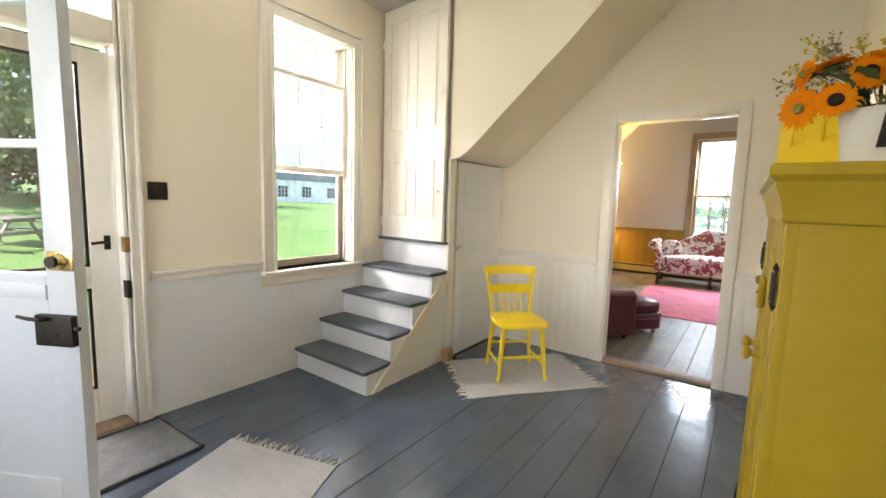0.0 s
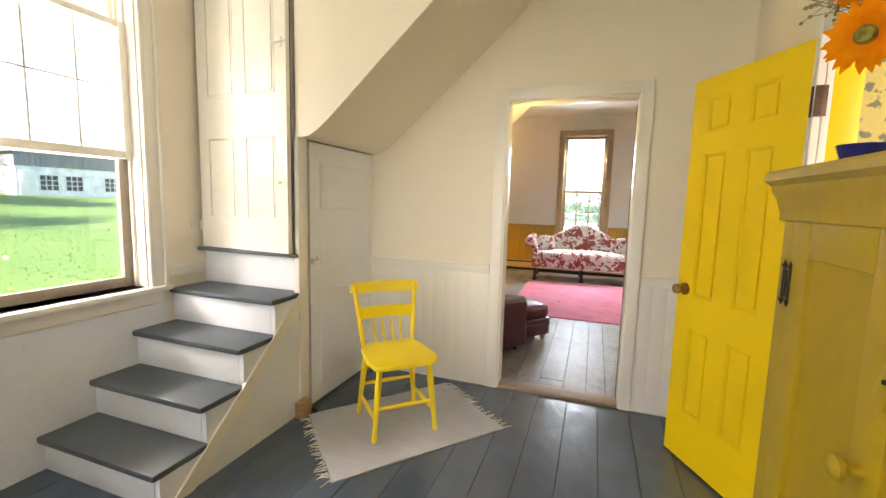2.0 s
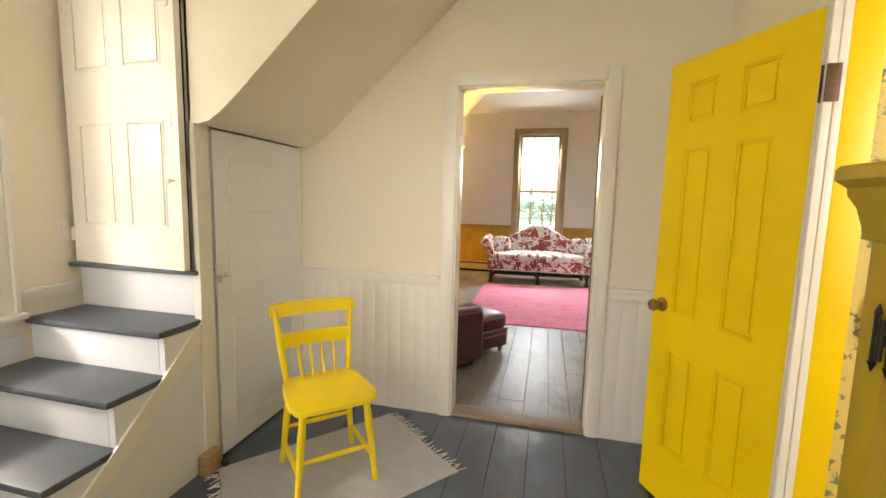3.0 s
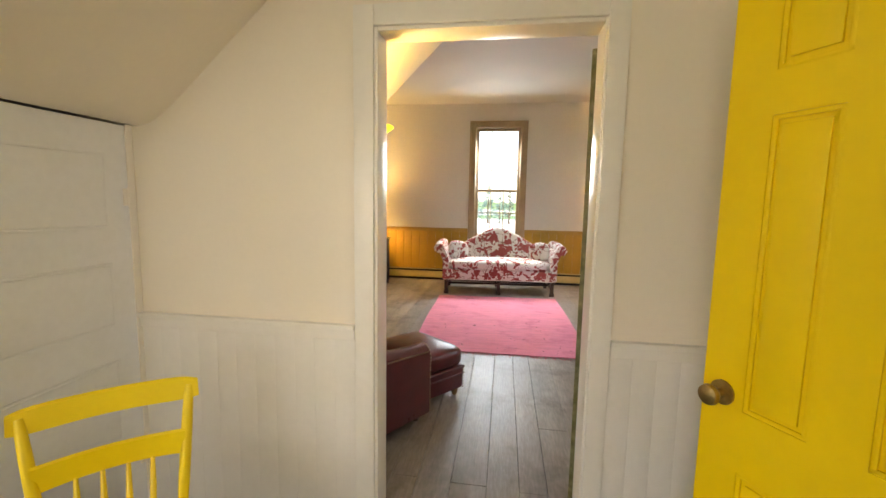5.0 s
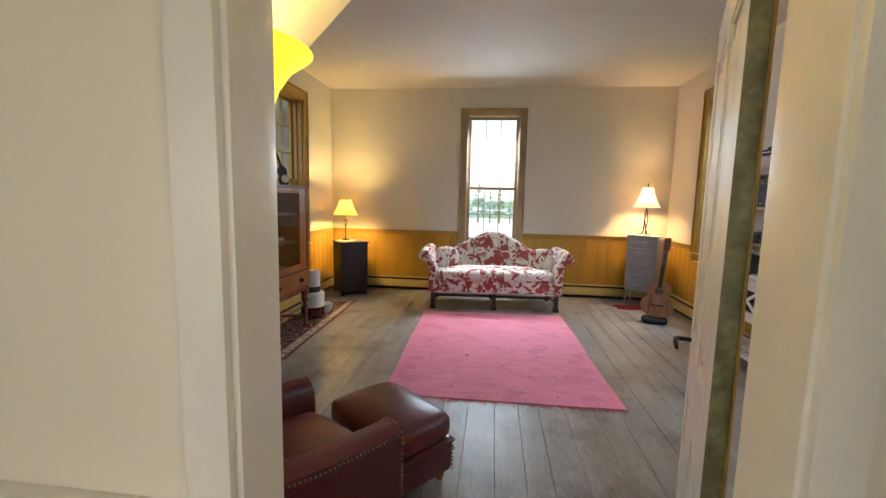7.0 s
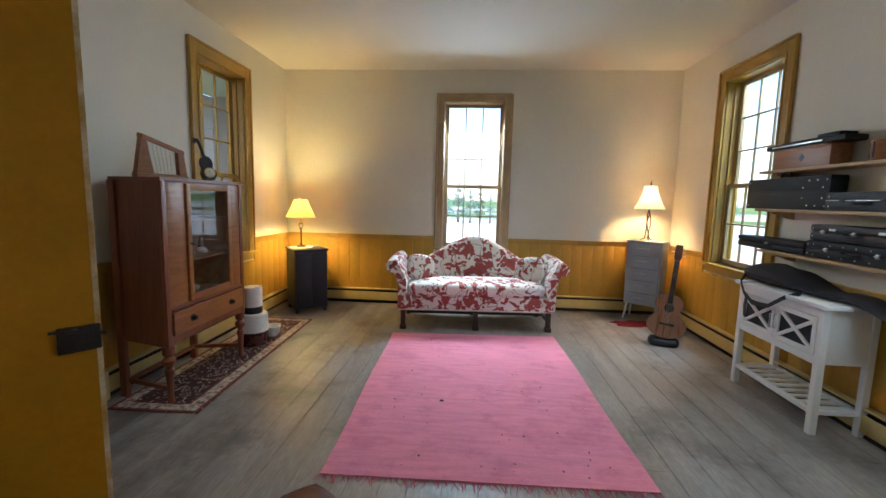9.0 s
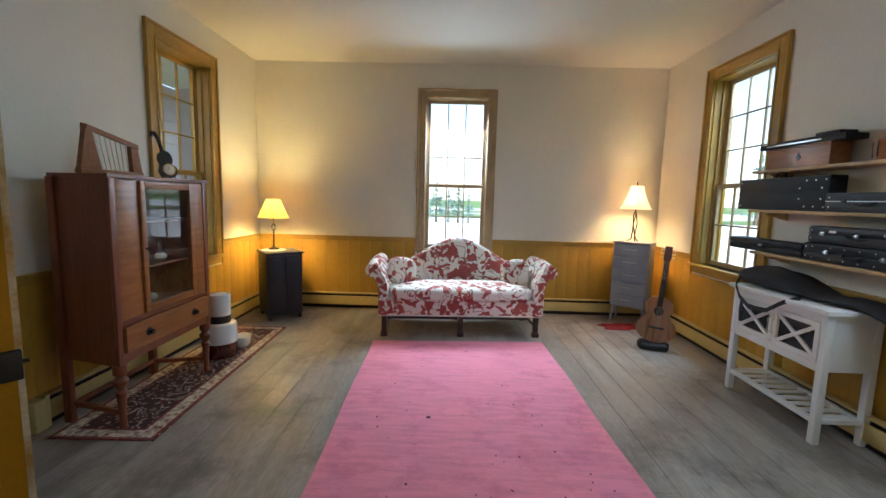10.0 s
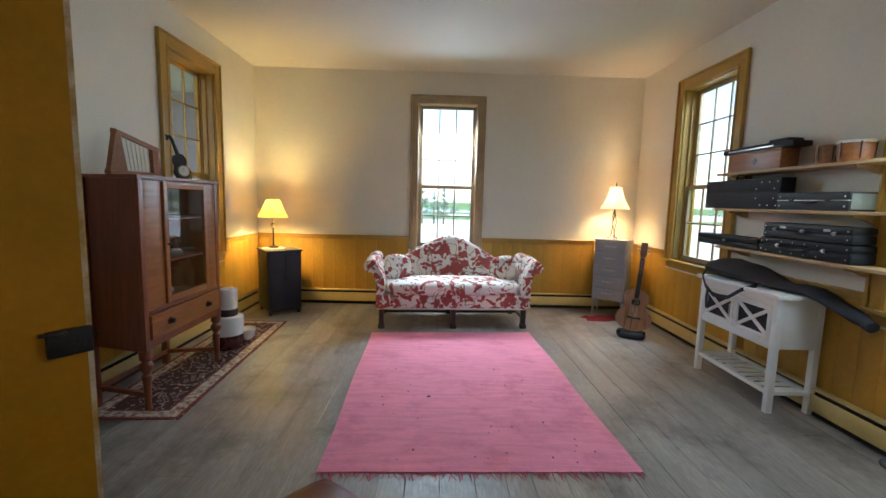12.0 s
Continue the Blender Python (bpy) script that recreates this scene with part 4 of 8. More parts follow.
def oriental(name):
    """Dark red carpet with a fine cream and blue-black figure."""
    m = bpy.data.materials.new(name)
    m.use_nodes = True
    nt = m.node_tree
    L = nt.links.new
    p = nt.nodes["Principled BSDF"]
    p.inputs["Roughness"].default_value = 0.95
    tc = nt.nodes.new("ShaderNodeTexCoord")
    v = nt.nodes.new("ShaderNodeTexVoronoi")
    v.inputs["Scale"].default_value, v.inputs["Randomness"].default_value = 15, 0.75
    L(tc.outputs["Object"], v.inputs["Vector"])
    w = nt.nodes.new("ShaderNodeMath")
    w.operation = "MULTIPLY"
    w.inputs[1].default_value = 10
    L(v.outputs["Distance"], w.inputs[0])
    s = nt.nodes.new("ShaderNodeMath")
    s.operation = "SINE"
    L(w.outputs[0], s.inputs[0])
    r = nt.nodes.new("ShaderNodeValToRGB")
    r.color_ramp.interpolation = "CONSTANT"
    e = r.color_ramp.elements
    e[0].position, e[0].color = 0.0, (0.045, 0.016, 0.014, 1)
    e[1].position, e[1].color = 0.45, (0.16, 0.03, 0.022, 1)
    for q, c in ((0.70, (0.50, 0.41, 0.30, 1)), (0.88, (0.04, 0.025, 0.03, 1))):
        k = e.new(q)
        k.color = c
    mr = nt.nodes.new("ShaderNodeMapRange")
    mr.inputs["From Min"].default_value = -1
    L(s.outputs[0], mr.inputs["Value"])
    L(mr.outputs[0], r.inputs[0])
    L(r.outputs[0], p.inputs["Base Color"])
    return m


M["floral"] = floral("floral_cloth")
M["dark_leg"] = wood("dark_leg", (0.035, 0.016, 0.010), (0.018, 0.009, 0.006), 0.35)
M["walnut"] = wood("walnut", (0.245, 0.074, 0.032), (0.14, 0.040, 0.017), 0.33, (10, 10, 1.0), 0.1)
M["walnut_h"] = wood("walnut_h", (0.36, 0.135, 0.035), (0.21, 0.070, 0.020), 0.33, (10, 1.2, 12), 0.1)
M["leather"] = material("leather", (0.13, 0.016, 0.019), 0.30, var=0.22, scale=7, fine=130, bump=0.16, second=(0.06, 0.012, 0.012), amount=0.6)
M["stud"] = material("stud", (0.35, 0.27, 0.2), 0.35, metal=1.0)
M["pink_rug"] = material("pink_rug", (0.78, 0.255, 0.36), 0.95, var=0.10, scale=4, fine=60, bump=0.5, stretch=(0.8, 6, 1), stain=((0.50, 0.11, 0.19), 3.5, 0.5))
M["pink_fringe"] = material("pink_fringe", (0.50, 0.07, 0.12), 0.95, var=0.2, scale=30)
M["speck"] = material("speck", (0.08, 0.03, 0.03), 0.95)
M["oriental"] = oriental("oriental")
M["rug_border"] = material("rug_border", (0.19, 0.04, 0.035), 0.95, var=0.25, scale=30, fine=120, bump=0.3)
M["rug_cream"] = material("rug_cream", (0.56, 0.48, 0.37), 0.95, var=0.25, scale=30, fine=120, bump=0.3, second=(0.16, 0.06, 0.05), amount=0.35)
M["blue_black"] = material("blue_black", (0.022, 0.02, 0.032), 0.42, var=0.15, scale=5, fine=50, bump=0.1)
M["grey_steel"] = material("grey_steel", (0.33, 0.36, 0.42), 0.4, var=0.08, scale=5, fine=50, bump=0.05)
M["white_lac"] = material("white_lac", (0.80, 0.80, 0.80), 0.35, var=0.03, scale=4, fine=40, bump=0.04)
M["black_cloth"] = material("black_cloth", (0.012, 0.012, 0.016), 0.75, var=0.25, scale=8, fine=120, bump=0.3)
M["black_case"] = material("black_case", (0.010, 0.010, 0.013), 0.55, var=0.25, scale=9, fine=150, bump=0.25, spec=0.3)
M["grey_case"] = material("grey_case", (0.02, 0.02, 0.024), 0.48, var=0.2, scale=9, fine=150, bump=0.2, spec=0.35)
M["pine"] = wood("pine", (0.50, 0.34, 0.15), (0.36, 0.22, 0.09), 0.5, (14, 1.0, 14))
M["box_wood"] = wood("box_wood", (0.31, 0.125, 0.042), (0.20, 0.075, 0.027), 0.35, (12, 1.2, 12))
M["guitar_top"] = wood("guitar_top", (0.29, 0.125, 0.055), (0.20, 0.08, 0.035), 0.28, (12, 12, 1.2))
M["guitar_side"] = wood("guitar_side", (0.14, 0.05, 0.025), (0.08, 0.03, 0.015), 0.3)
M["ebony"] = material("ebony", (0.018, 0.013, 0.011), 0.4)
M["ivory"] = material("ivory", (0.75, 0.72, 0.64), 0.4)
M["shade_gold"] = shade_material("shade_gold", (0.92, 0.74, 0.36), 0.18, (1.0, 0.62, 0.1), 0.5)
M["shade_white"] = shade_material("shade_white", (0.9, 0.82, 0.7), 0.24, (1.0, 0.72, 0.42), 0.4)
M["shade_amber"] = shade_material("shade_amber", (0.9, 0.7, 0.1), 0.65, (1.0, 0.66, 0.015))
M["red_cloth"] = material("red_cloth", (0.28, 0.012, 0.018), 0.9, var=0.3, scale=20, fine=120, bump=0.3)
M["ceramic_white"] = material("ceramic_white", (0.78, 0.77, 0.74), 0.25, var=0.04)
M["ceramic_brown"] = material("ceramic_brown", (0.085, 0.02, 0.014), 0.25, var=0.2)


# ---- wainscot, rails and heaters of the parlour ----
prail = thing("trim_rail_parlour", "mustard painted chair rail", "trim", kind="structure")
rail_piece(prail, "y", LX0, W2[0] - 0.10, LY1, -1, 0.90, M["mustard_trim"])
rail_piece(prail, "y", W2[1] + 0.10, LX1, LY1, -1, 0.90, M["mustard_trim"])
rail_piece(prail, "x", 7.30, W1[0] - 0.12, LX0, 1, 0.90, M["mustard_trim"])
rail_piece(prail, "x", W1[1] + 0.12, LY1, LX0, 1, 0.90, M["mustard_trim"])
rail_piece(prail, "x", W5[1] + 0.12, W3[0] - 0.12, LX1, -1, 0.88, M["mustard_trim"])
rail_piece(prail, "x", W3[1] + 0.12, LY1, LX1, -1, 0.88, M["mustard_trim"])
bm = B()
strip(bm, "x", 7.26, 7.36, LX0, 0.03, LZ, 0.905)
strip(bm, "x", 7.36, 7.40, LX0, 0.045, LZ, 0.90)
part("end_post", bm, M["mustard_trim"], prail)


def heater(axis, a0, a1, p, out, label, cap=True):
    """Baseboard heater: sheet-metal cover with a slot at the top and the bottom."""
    h = thing("baseboard_heater", label, "heater", pose(0, 0, LZ), group="baseboard heaters")
    for nm, z0, z1, d0, d1 in (("back_plate", 0.0, 0.19, 0.0, 0.012), ("front_cover", 0.045, 0.165, 0.048, 0.058), ("top_lip", 0.192, 0.207, 0.0, 0.055), ("foot", 0.0, 0.018, 0.012, 0.03)):
        bm = B()
        q = sorted((p + out * d0, p + out * d1))
        if axis == "x":
            add_box(bm, (q[0], a0, z0), (q[1], a1, z1), 0.003)
        else:
            add_box(bm, (a0, q[0], z0), (a1, q[1], z1), 0.003)
        # back plate and foot take dark iron, which paints shade into both slots
        part(nm, bm, M["iron"] if nm in ("back_plate", "foot") else M["heater_paint"], h)
    bm = B()
    q = sorted((p + out * 0.012, p + out * 0.045))
    n = int((a1 - a0) / 0.05)
    for i in range(n):
        a = a0 + (i + 0.5) * (a1 - a0) / n
        if axis == "x":
            add_box(bm, (q[0], a - 0.0006, 0.06), (q[1], a + 0.0006, 0.16))
        else:
            add_box(bm, (a - 0.0006, q[0], 0.06), (a + 0.0006, q[1], 0.16))
    part("fins", bm, M["iron"], h)
    for a in (a0, a1 - 0.03):
        bm = B()
        q = sorted((p, p + out * 0.064))
        if axis == "x":
            add_box(bm, (q[0], a, 0.0), (q[1], a + 0.03, 0.21), 0.004)
        else:
            add_box(bm, (a, q[0], 0.0), (a + 0.03, q[1], 0.21), 0.004)
        part("end_cap", bm, M["heater_paint"], h)


heater("y", LX0 + 0.08, LX1 - 0.08, LY1 - 0.014, -1, "long mustard painted baseboard heater behind the sofa")
heater("x", 7.52, LY1 - 0.1, LX0 + 0.014, 1, "mustard painted baseboard heater behind the cabinet")
heater("x", 5.7, LY1 - 0.1, LX1 - 0.014, -1, "mustard painted baseboard heater under the window")
bm = B()
add_box(bm, (LX0 + 0.002, 7.44, LZ), (LX0 + 0.09, 7.515, LZ + 0.20), 0.008)
single("heater_end_box", bm, M["heater_paint"], "mustard painted boxed end of the baseboard heater", "heater box")
bm = B()
add_box(bm, (LX0 + 0.0, 7.38, LZ + 0.10), (LX0 + 0.06, 7.425, LZ + 0.21), 0.004)
single("wall_outlet", bm, M["ivory"], "ivory outlet box low on the wall", "outlet")


# ---- sofa ----
def cushion(bm, x0, x1, y0, y1, z0, z1, n=10, puff=0.03, m=None, power=4):
    """A stuffed pad: a box whose faces swell and whose edges are round."""
    c = Vector(((x0 + x1) / 2, (y0 + y1) / 2, (z0 + z1) / 2))
    h = Vector(((x1 - x0) / 2, (y1 - y0) / 2, (z1 - z0) / 2))
    made = {}

    def vert(*g):
        if g not in made:
            made[g] = bm.verts.new([2 * k / n - 1 for k in g])
        return made[g]
    for ax in range(3):
        for side in (0, n):
            for i in range(n):
                for j in range(n):
                    quad = []
                    for di, dj in ((0, 0), (1, 0), (1, 1), (0, 1)):
                        g = [i + di, j + dj]
                        g.insert(ax, side)
                        quad.append(vert(*g))
                    bm.faces.new(quad)
    vs = list(made.values())
    for v in vs:
        q = v.co.copy()
        l = (abs(q.x) ** power + abs(q.y) ** power + abs(q.z) ** power) ** (1 / power)
        s = q / l
        s = s.lerp(q, 0.35)
        bulge = 1 + puff / max(h.z, 0.02) * (1 - q.x * q.x) * (1 - q.y * q.y) * (1 if abs(q.z) > 0.5 else 0.3)
        w = Vector((c.x + s.x * h.x, c.y + s.y * h.y, c.z + s.z * h.z * bulge))
        v.co = m @ w if m is not None else w
    return vs


def sofa():
    s = thing("sofa", "camelback sofa in white cloth with dusty-red leaf print on dark legs", "sofa", pose(0.765, 9.53, LZ, 0, 0, 3.8))
    W = 0.87
    bm = B()
    add_box(bm, (-W, 0.0, 0.235), (W, 0.72, 0.40), 0.03)
    part("seat_frame", bm, M["floral"], s)
    bm = B()
    cushion(bm, -W + 0.06, W - 0.06, -0.035, 0.58, 0.385, 0.535, 12, 0.03)
    part("seat_cushion", bm, M["floral"], s)
    # humped back, skinned from cross sections along its width
    bm = B()
    rings = []
    for i in range(41):
        u = -1 + 2 * i / 40
        x = u * 0.86
        top = 0.735 + 0.30 * math.exp(-(u * 1.85) ** 2) - 0.03 * math.exp(-((abs(u) - 0.72) * 6) ** 2)
        prof = [(0.55, 0.38), (0.57, 0.60), (0.62, top - 0.06), (0.645, top - 0.015), (0.675, top), (0.715, top - 0.01), (0.735, top - 0.05), (0.74, 0.6), (0.74, 0.36)]
        rings.append([Vector((x, y, z)) for y, z in prof])
    add_ring_surface(bm, rings)
    part("backrest", bm, M["floral"], s)
    for sx in (-1, 1):
        # scrolled arm: a rolled top that flares outwards over an upright panel
        bm = B()
        rings = []
        for i in range(15):
            t = i / 14
            y = -0.02 + 0.66 * t
            lift = 0.02 * math.sin(math.pi * t) + 0.03 * t
            flare = 0.03 * (1 - t)
            ring = []
            for k in range(18):
                a = 2 * math.pi * k / 18
                ring.append(Vector((sx * (0.925 + flare + 0.075 * math.cos(a)), y, 0.725 + lift + 0.07 * math.sin(a))))
            rings.append(ring)
        add_ring_surface(bm, rings)
        arm = part("arm", bm, M["floral"], s)
        bm = B()
        rings = []
        for z, x0, x1 in ((0.24, 0.80, 0.885), (0.40, 0.80, 0.885), (0.52, 0.795, 0.885), (0.62, 0.81, 0.915), (0.70, 0.86, 0.96), (0.75, 0.88, 0.975)):
            a, b = sx * x0, sx * x1
            rings.append([Vector(p) for p in ((a, -0.025, z), (b, -0.025, z), (b, 0.66, z), (a, 0.66, z))])
        add_ring_surface(bm, rings)
        part("arm_panel", bm, M["floral"], arm)
        bm = B()
        add_tube(bm, [(sx * 0.885, -0.03, 0.26), (sx * 0.885, -0.03, 0.55), (sx * 0.93, -0.03, 0.66), (sx * 1.0, -0.028, 0.70), (sx * 1.025, -0.026, 0.735)], 0.006, 6)
        part("piping", bm, M["floral"], arm)
    for sx in (-1, 1):
        bm = B()
        m = Matrix.Translation((sx * 0.66, 0.36, 0.66)) @ pose(0, 0, 0, -12, sx * -10, sx * -24)
        cushion(bm, -0.17, 0.17, -0.055, 0.055, -0.14, 0.14, 8, 0.02, m, 3)
        single("throw_pillow", bm, M["floral"], "square pillow in the same red leaf print against the sofa arm", "pillow", s.matrix_world.copy(), group="sofa pillows")
    for x in (-0.83, 0.0, 0.83):
        for y in (0.035, 0.68):
            bm = B()
            add_box(bm, (x - 0.027, y - 0.027, 0.0), (x + 0.027, y + 0.027, 0.24), 0.004)
            if y < 0.1:
                add_box(bm, (x - 0.036, y - 0.036, 0.0), (x + 0.036, y + 0.036, 0.05), 0.006)
            part("leg", bm, M["dark_leg"], s)
    for lo, hi in (((-0.84, 0.04, 0.10), (-0.82, 0.67, 0.13)), ((0.82, 0.04, 0.10), (0.84, 0.67, 0.13)), ((-0.01, 0.04, 0.10), (0.01, 0.67, 0.13)), ((-0.82, 0.34, 0.10), (0.82, 0.36, 0.13))):
        box_part("stretcher", lo, hi, M["dark_leg"], s, 0.004)
    bm = B()
    add_box(bm, (-W - 0.004, -0.006, 0.228), (W + 0.004, 0.72, 0.240), 0.004)
    part("welt", bm, M["ivory"], s, "pale welt under the seat")


sofa()


# ---- rugs ----
def flat_rug(name, quad, thick, mat, label, fringe=None, ends=((0, 1),), wave=0.003, cat="rug", nx=24, ny=30, z=0.0, seed=1, fl=0.06):
    """A woven rug on the floor from its four corners (near left, near right, far right, far left)."""
    rng = random.Random(seed)
    c = [Vector((x, y, 0)) for x, y in quad]
    base = (c[0] + c[1] + c[2] + c[3]) / 4
    r = thing(name, label, cat, Matrix.Translation((base.x, base.y, z)))

    def at(u, v):
        p = (c[0].lerp(c[1], u)).lerp(c[3].lerp(c[2], u), v) - base
        edge = 0.006 * math.sin(9 * v + 2 * u) * (1 if u in (0, 1) else 0)
        return Vector((p.x + edge, p.y, 0))
    bm = B()
    top = []
    for j in range(ny + 1):
        row = []
        for i in range(nx + 1):
            p = at(i / nx, j / ny)
            h = thick + wave * (noise.noise(Vector((p.x * 4, p.y * 4, seed))) + 0.3)
            row.append(bm.verts.new((p.x, p.y, max(0.003, h))))
        top.append(row)
    for j in range(ny):
        for i in range(nx):
            bm.faces.new((top[j][i], top[j][i + 1], top[j + 1][i + 1], top[j + 1][i]))
    rim = [top[0][i] for i in range(nx + 1)] + [top[j][nx] for j in range(1, ny + 1)] + [top[ny][i] for i in range(nx - 1, -1, -1)] + [top[j][0] for j in range(ny - 1, 0, -1)]
    lowr = [bm.verts.new((v.co.x, v.co.y, 0.0008)) for v in rim]
    for k in range(len(rim)):
        bm.faces.new((rim[k], lowr[k], lowr[(k + 1) % len(rim)], rim[(k + 1) % len(rim)]))
    part("weave", bm, mat, r)
    if fringe:
        for a, b in ends:
            bm = B()
            p, q = c[a] - base, c[b] - base
            out = Vector(((q - p).y, -(q - p).x, 0)).normalized()
            if out.dot((p + q) / 2) < 0:
                out = -out
            n = int((q - p).length / 0.016)
            for k in range(n):
                s = p.lerp(q, (k + rng.uniform(0.2, 0.8)) / n)
                d = (out + (q - p).normalized() * rng.uniform(-0.7, 0.7)).normalized()
                l = fl * rng.uniform(0.5, 1.15)
                mid = s + d * l * 0.5 + Vector((rng.uniform(-0.006, 0.006), rng.uniform(-0.006, 0.006), 0.003))
                add_tube(bm, [(s.x, s.y, thick * 0.8), (mid.x, mid.y, 0.006), ((s + d * l).x, (s + d * l).y, 0.003)], [0.0028, 0.0026, 0.0015], 4)
            part("fringe", bm, fringe, r)
    return r


prug = flat_rug("area_rug", [(-0.075, 6.90), (1.715, 6.94), (1.632, 9.43), (-0.147, 9.315)], 0.007, M["pink_rug"], "large worn pink woven rug with red fringe before the sofa", M["pink_fringe"], ((0, 1),), z=LZ, seed=4, fl=0.07)
bm = B()
rng = random.Random(9)
for k in range(46):
    add_ball(bm, (rng.uniform(-0.75, 0.8), rng.uniform(-1.15, 1.1), 0.011), rng.uniform(0.003, 0.008), 6, 4, (1, 1.4, 0.3))
add_ball(bm, (0.513 - prug.location.x, 7.795 - prug.location.y, 0.011), 0.014, 8, 5, (1.2, 1, 0.3))
part("lint", bm, M["speck"], prug, "dark specks of lint")["kind"] = "stuff"

RUN = [(-1.75, 7.40), (-1.125, 7.42), (-1.205, 9.675), (-1.80, 9.66)]
run = flat_rug("runner_rug", RUN, 0.008, M["oriental"], "dark red oriental runner rug under the cabinet", z=LZ, seed=6, wave=0.001)
cx = sum(p[0] for p in RUN) / 4
cy = sum(p[1] for p in RUN) / 4
for k, (d, w, mt) in enumerate(((0.0, 0.022, "rug_border"), (0.022, 0.078, "rug_cream"), (0.100, 0.014, "rug_border"))):
    # borders woven round the field, a hair proud of it
    bm = B()
    q = [Vector((p[0] - cx, p[1] - cy, 0)) for p in RUN]

    def inset(a):
        sx, sy = (a / 0.30, a / 1.13)
        return [Vector((p.x * (1 - sx), p.y * (1 - sy), 0)) for p in q]
    o, i2 = inset(d), inset(d + w)
    for z in (0.0092 + 0.0006 * k,):
        vo, vi = [bm.verts.new((p.x, p.y, z)) for p in o], [bm.verts.new((p.x, p.y, z)) for p in i2]
        vl = [bm.verts.new((p.x, p.y, 0.001)) for p in o]
        for j in range(4):
            bm.faces.new((vo[j], vo[(j + 1) % 4], vi[(j + 1) % 4], vi[j]))
            bm.faces.new((vl[j], vl[(j + 1) % 4], vo[(j + 1) % 4], vo[j]))
    part("border", bm, M[mt], run)


# ---- china cabinet ----
def turned_leg(bm, x, y, z0, z1, r=0.026):
    l = z1 - z0
    prof = [(r * 0.55, 0), (r * 0.75, 0.03 * l), (r * 0.6, 0.12 * l), (r * 0.75, 0.45 * l), (r * 1.0, 0.58 * l), (r * 0.6, 0.62 * l), (r * 1.25, 0.70 * l), (r * 1.35, 0.76 * l), (r * 0.7, 0.82 * l), (r * 1.2, 0.86 * l), (r * 1.2, l)]
    add_lathe(bm, prof, 14, Matrix.Translation((x, y, z0)))


cab = thing("china_cabinet", "walnut china cabinet with glass door on turned legs", "cabinet", pose(-1.86, 7.50, LZ))
D, WD, Z0, Z1 = 0.50, 0.97, 0.42, 1.585
# open carcass: sides, back, bottom, top and shelf
IN = 0.11                         # the back is narrower than the front
for sgn, y in ((1, 0.0), (-1, WD)):
    bm = B()
    add_prism(bm, [(0.06, y + sgn * IN), (D - 0.02, y), (D - 0.02, y + sgn * 0.02), (0.06, y + sgn * (IN + 0.02))], "z", Z0, Z1 - 0.02)
    part("side", bm, M["walnut"], cab)
for nm, z0, z1 in (("bottom", Z0, Z0 + 0.02), ("inner_top", Z1 - 0.04, Z1 - 0.02), ("floor_board", 0.665, 0.685)):
    bm = B()
    add_prism(bm, [(0.07, IN + 0.02), (D - 0.021, 0.021), (D - 0.021, WD - 0.021), (0.07, WD - IN - 0.02)], "z", z0, z1)
    part(nm, bm, M["walnut"], cab)
bm = B()
add_box(bm, (0.058, IN, Z0), (0.07, WD - IN, Z1 - 0.02))
part("back", bm, M["walnut"], cab)
bm = B()
add_prism(bm, [(0.045, IN - 0.012), (D + 0.012, -0.018), (D + 0.012, WD + 0.018), (0.045, WD - IN + 0.012)], "z", Z1 - 0.02, Z1 + 0.002)
part("top_board", bm, M["walnut"], cab)
for y0, y1, z0, z1 in ((0.0, 0.045, Z0, Z1 - 0.02), (WD - 0.045, WD, Z0, Z1 - 0.02)):
    box_part("front_stile", (D - 0.02, y0, z0), (D + 0.002, y1, z1), M["walnut"], cab, 0.004)
box_part("side_panel", (D - 0.018, 0.047, 0.69), (D - 0.004, 0.235, Z1 - 0.03), M["walnut_h"], cab, 0.004)
box_part("side_panel", (D - 0.018, WD - 0.18, 0.69), (D - 0.004, WD - 0.047, Z1 - 0.03), M["walnut_h"], cab, 0.004)
box_part("rail", (D - 0.02, 0.045, 0.662), (D + 0.003, WD - 0.045, 0.69), M["walnut"], cab, 0.003)
dr = box_part("drawer_front", (D - 0.014, 0.05, 0.488), (D + 0.016, WD - 0.05, 0.655), M["walnut_h"], cab, 0.008, "orange-brown walnut drawer front")
for y in (0.24, WD - 0.24):
    bm = B()
    add_lathe(bm, [(0.026, 0), (0.026, 0.004), (0.012, 0.006), (0.012, 0.018), (0.018, 0.022), (0.016, 0.03), (0.001, 0.031)], 14, Matrix.Translation((D + 0.016, y, 0.572)) @ pose(0, 0, 0, 0, 90, 0))
    part("drawer_pull", bm, M["iron"], dr)
bm = B()
add_prism(bm, [(0.045, 0.488), (WD - 0.045, 0.488), (WD - 0.045, 0.422), (WD * 0.78, 0.436), (WD * 0.5, 0.446), (WD * 0.22, 0.436), (0.045, 0.422)], "x", D - 0.018, D)
part("apron", bm, M["walnut"], cab)
bm = B()
ya, yb, za, zb = 0.24, WD - 0.185, 0.695, Z1 - 0.032
for lo, hi in (((D - 0.014, ya, za), (D + 0.01, ya + 0.042, zb)), ((D - 0.014, yb - 0.042, za), (D + 0.01, yb, zb)), ((D - 0.014, ya + 0.042, za), (D + 0.01, yb - 0.042, za + 0.05)), ((D - 0.014, ya + 0.042, zb - 0.045), (D + 0.01, yb - 0.042, zb))):
    add_box(bm, lo, hi, 0.005)
gdoor = part("glass_door", bm, M["walnut_h"], cab)
bm = B()
add_box(bm, (D - 0.003, ya + 0.042, za + 0.05), (D, yb - 0.042, zb - 0.045))
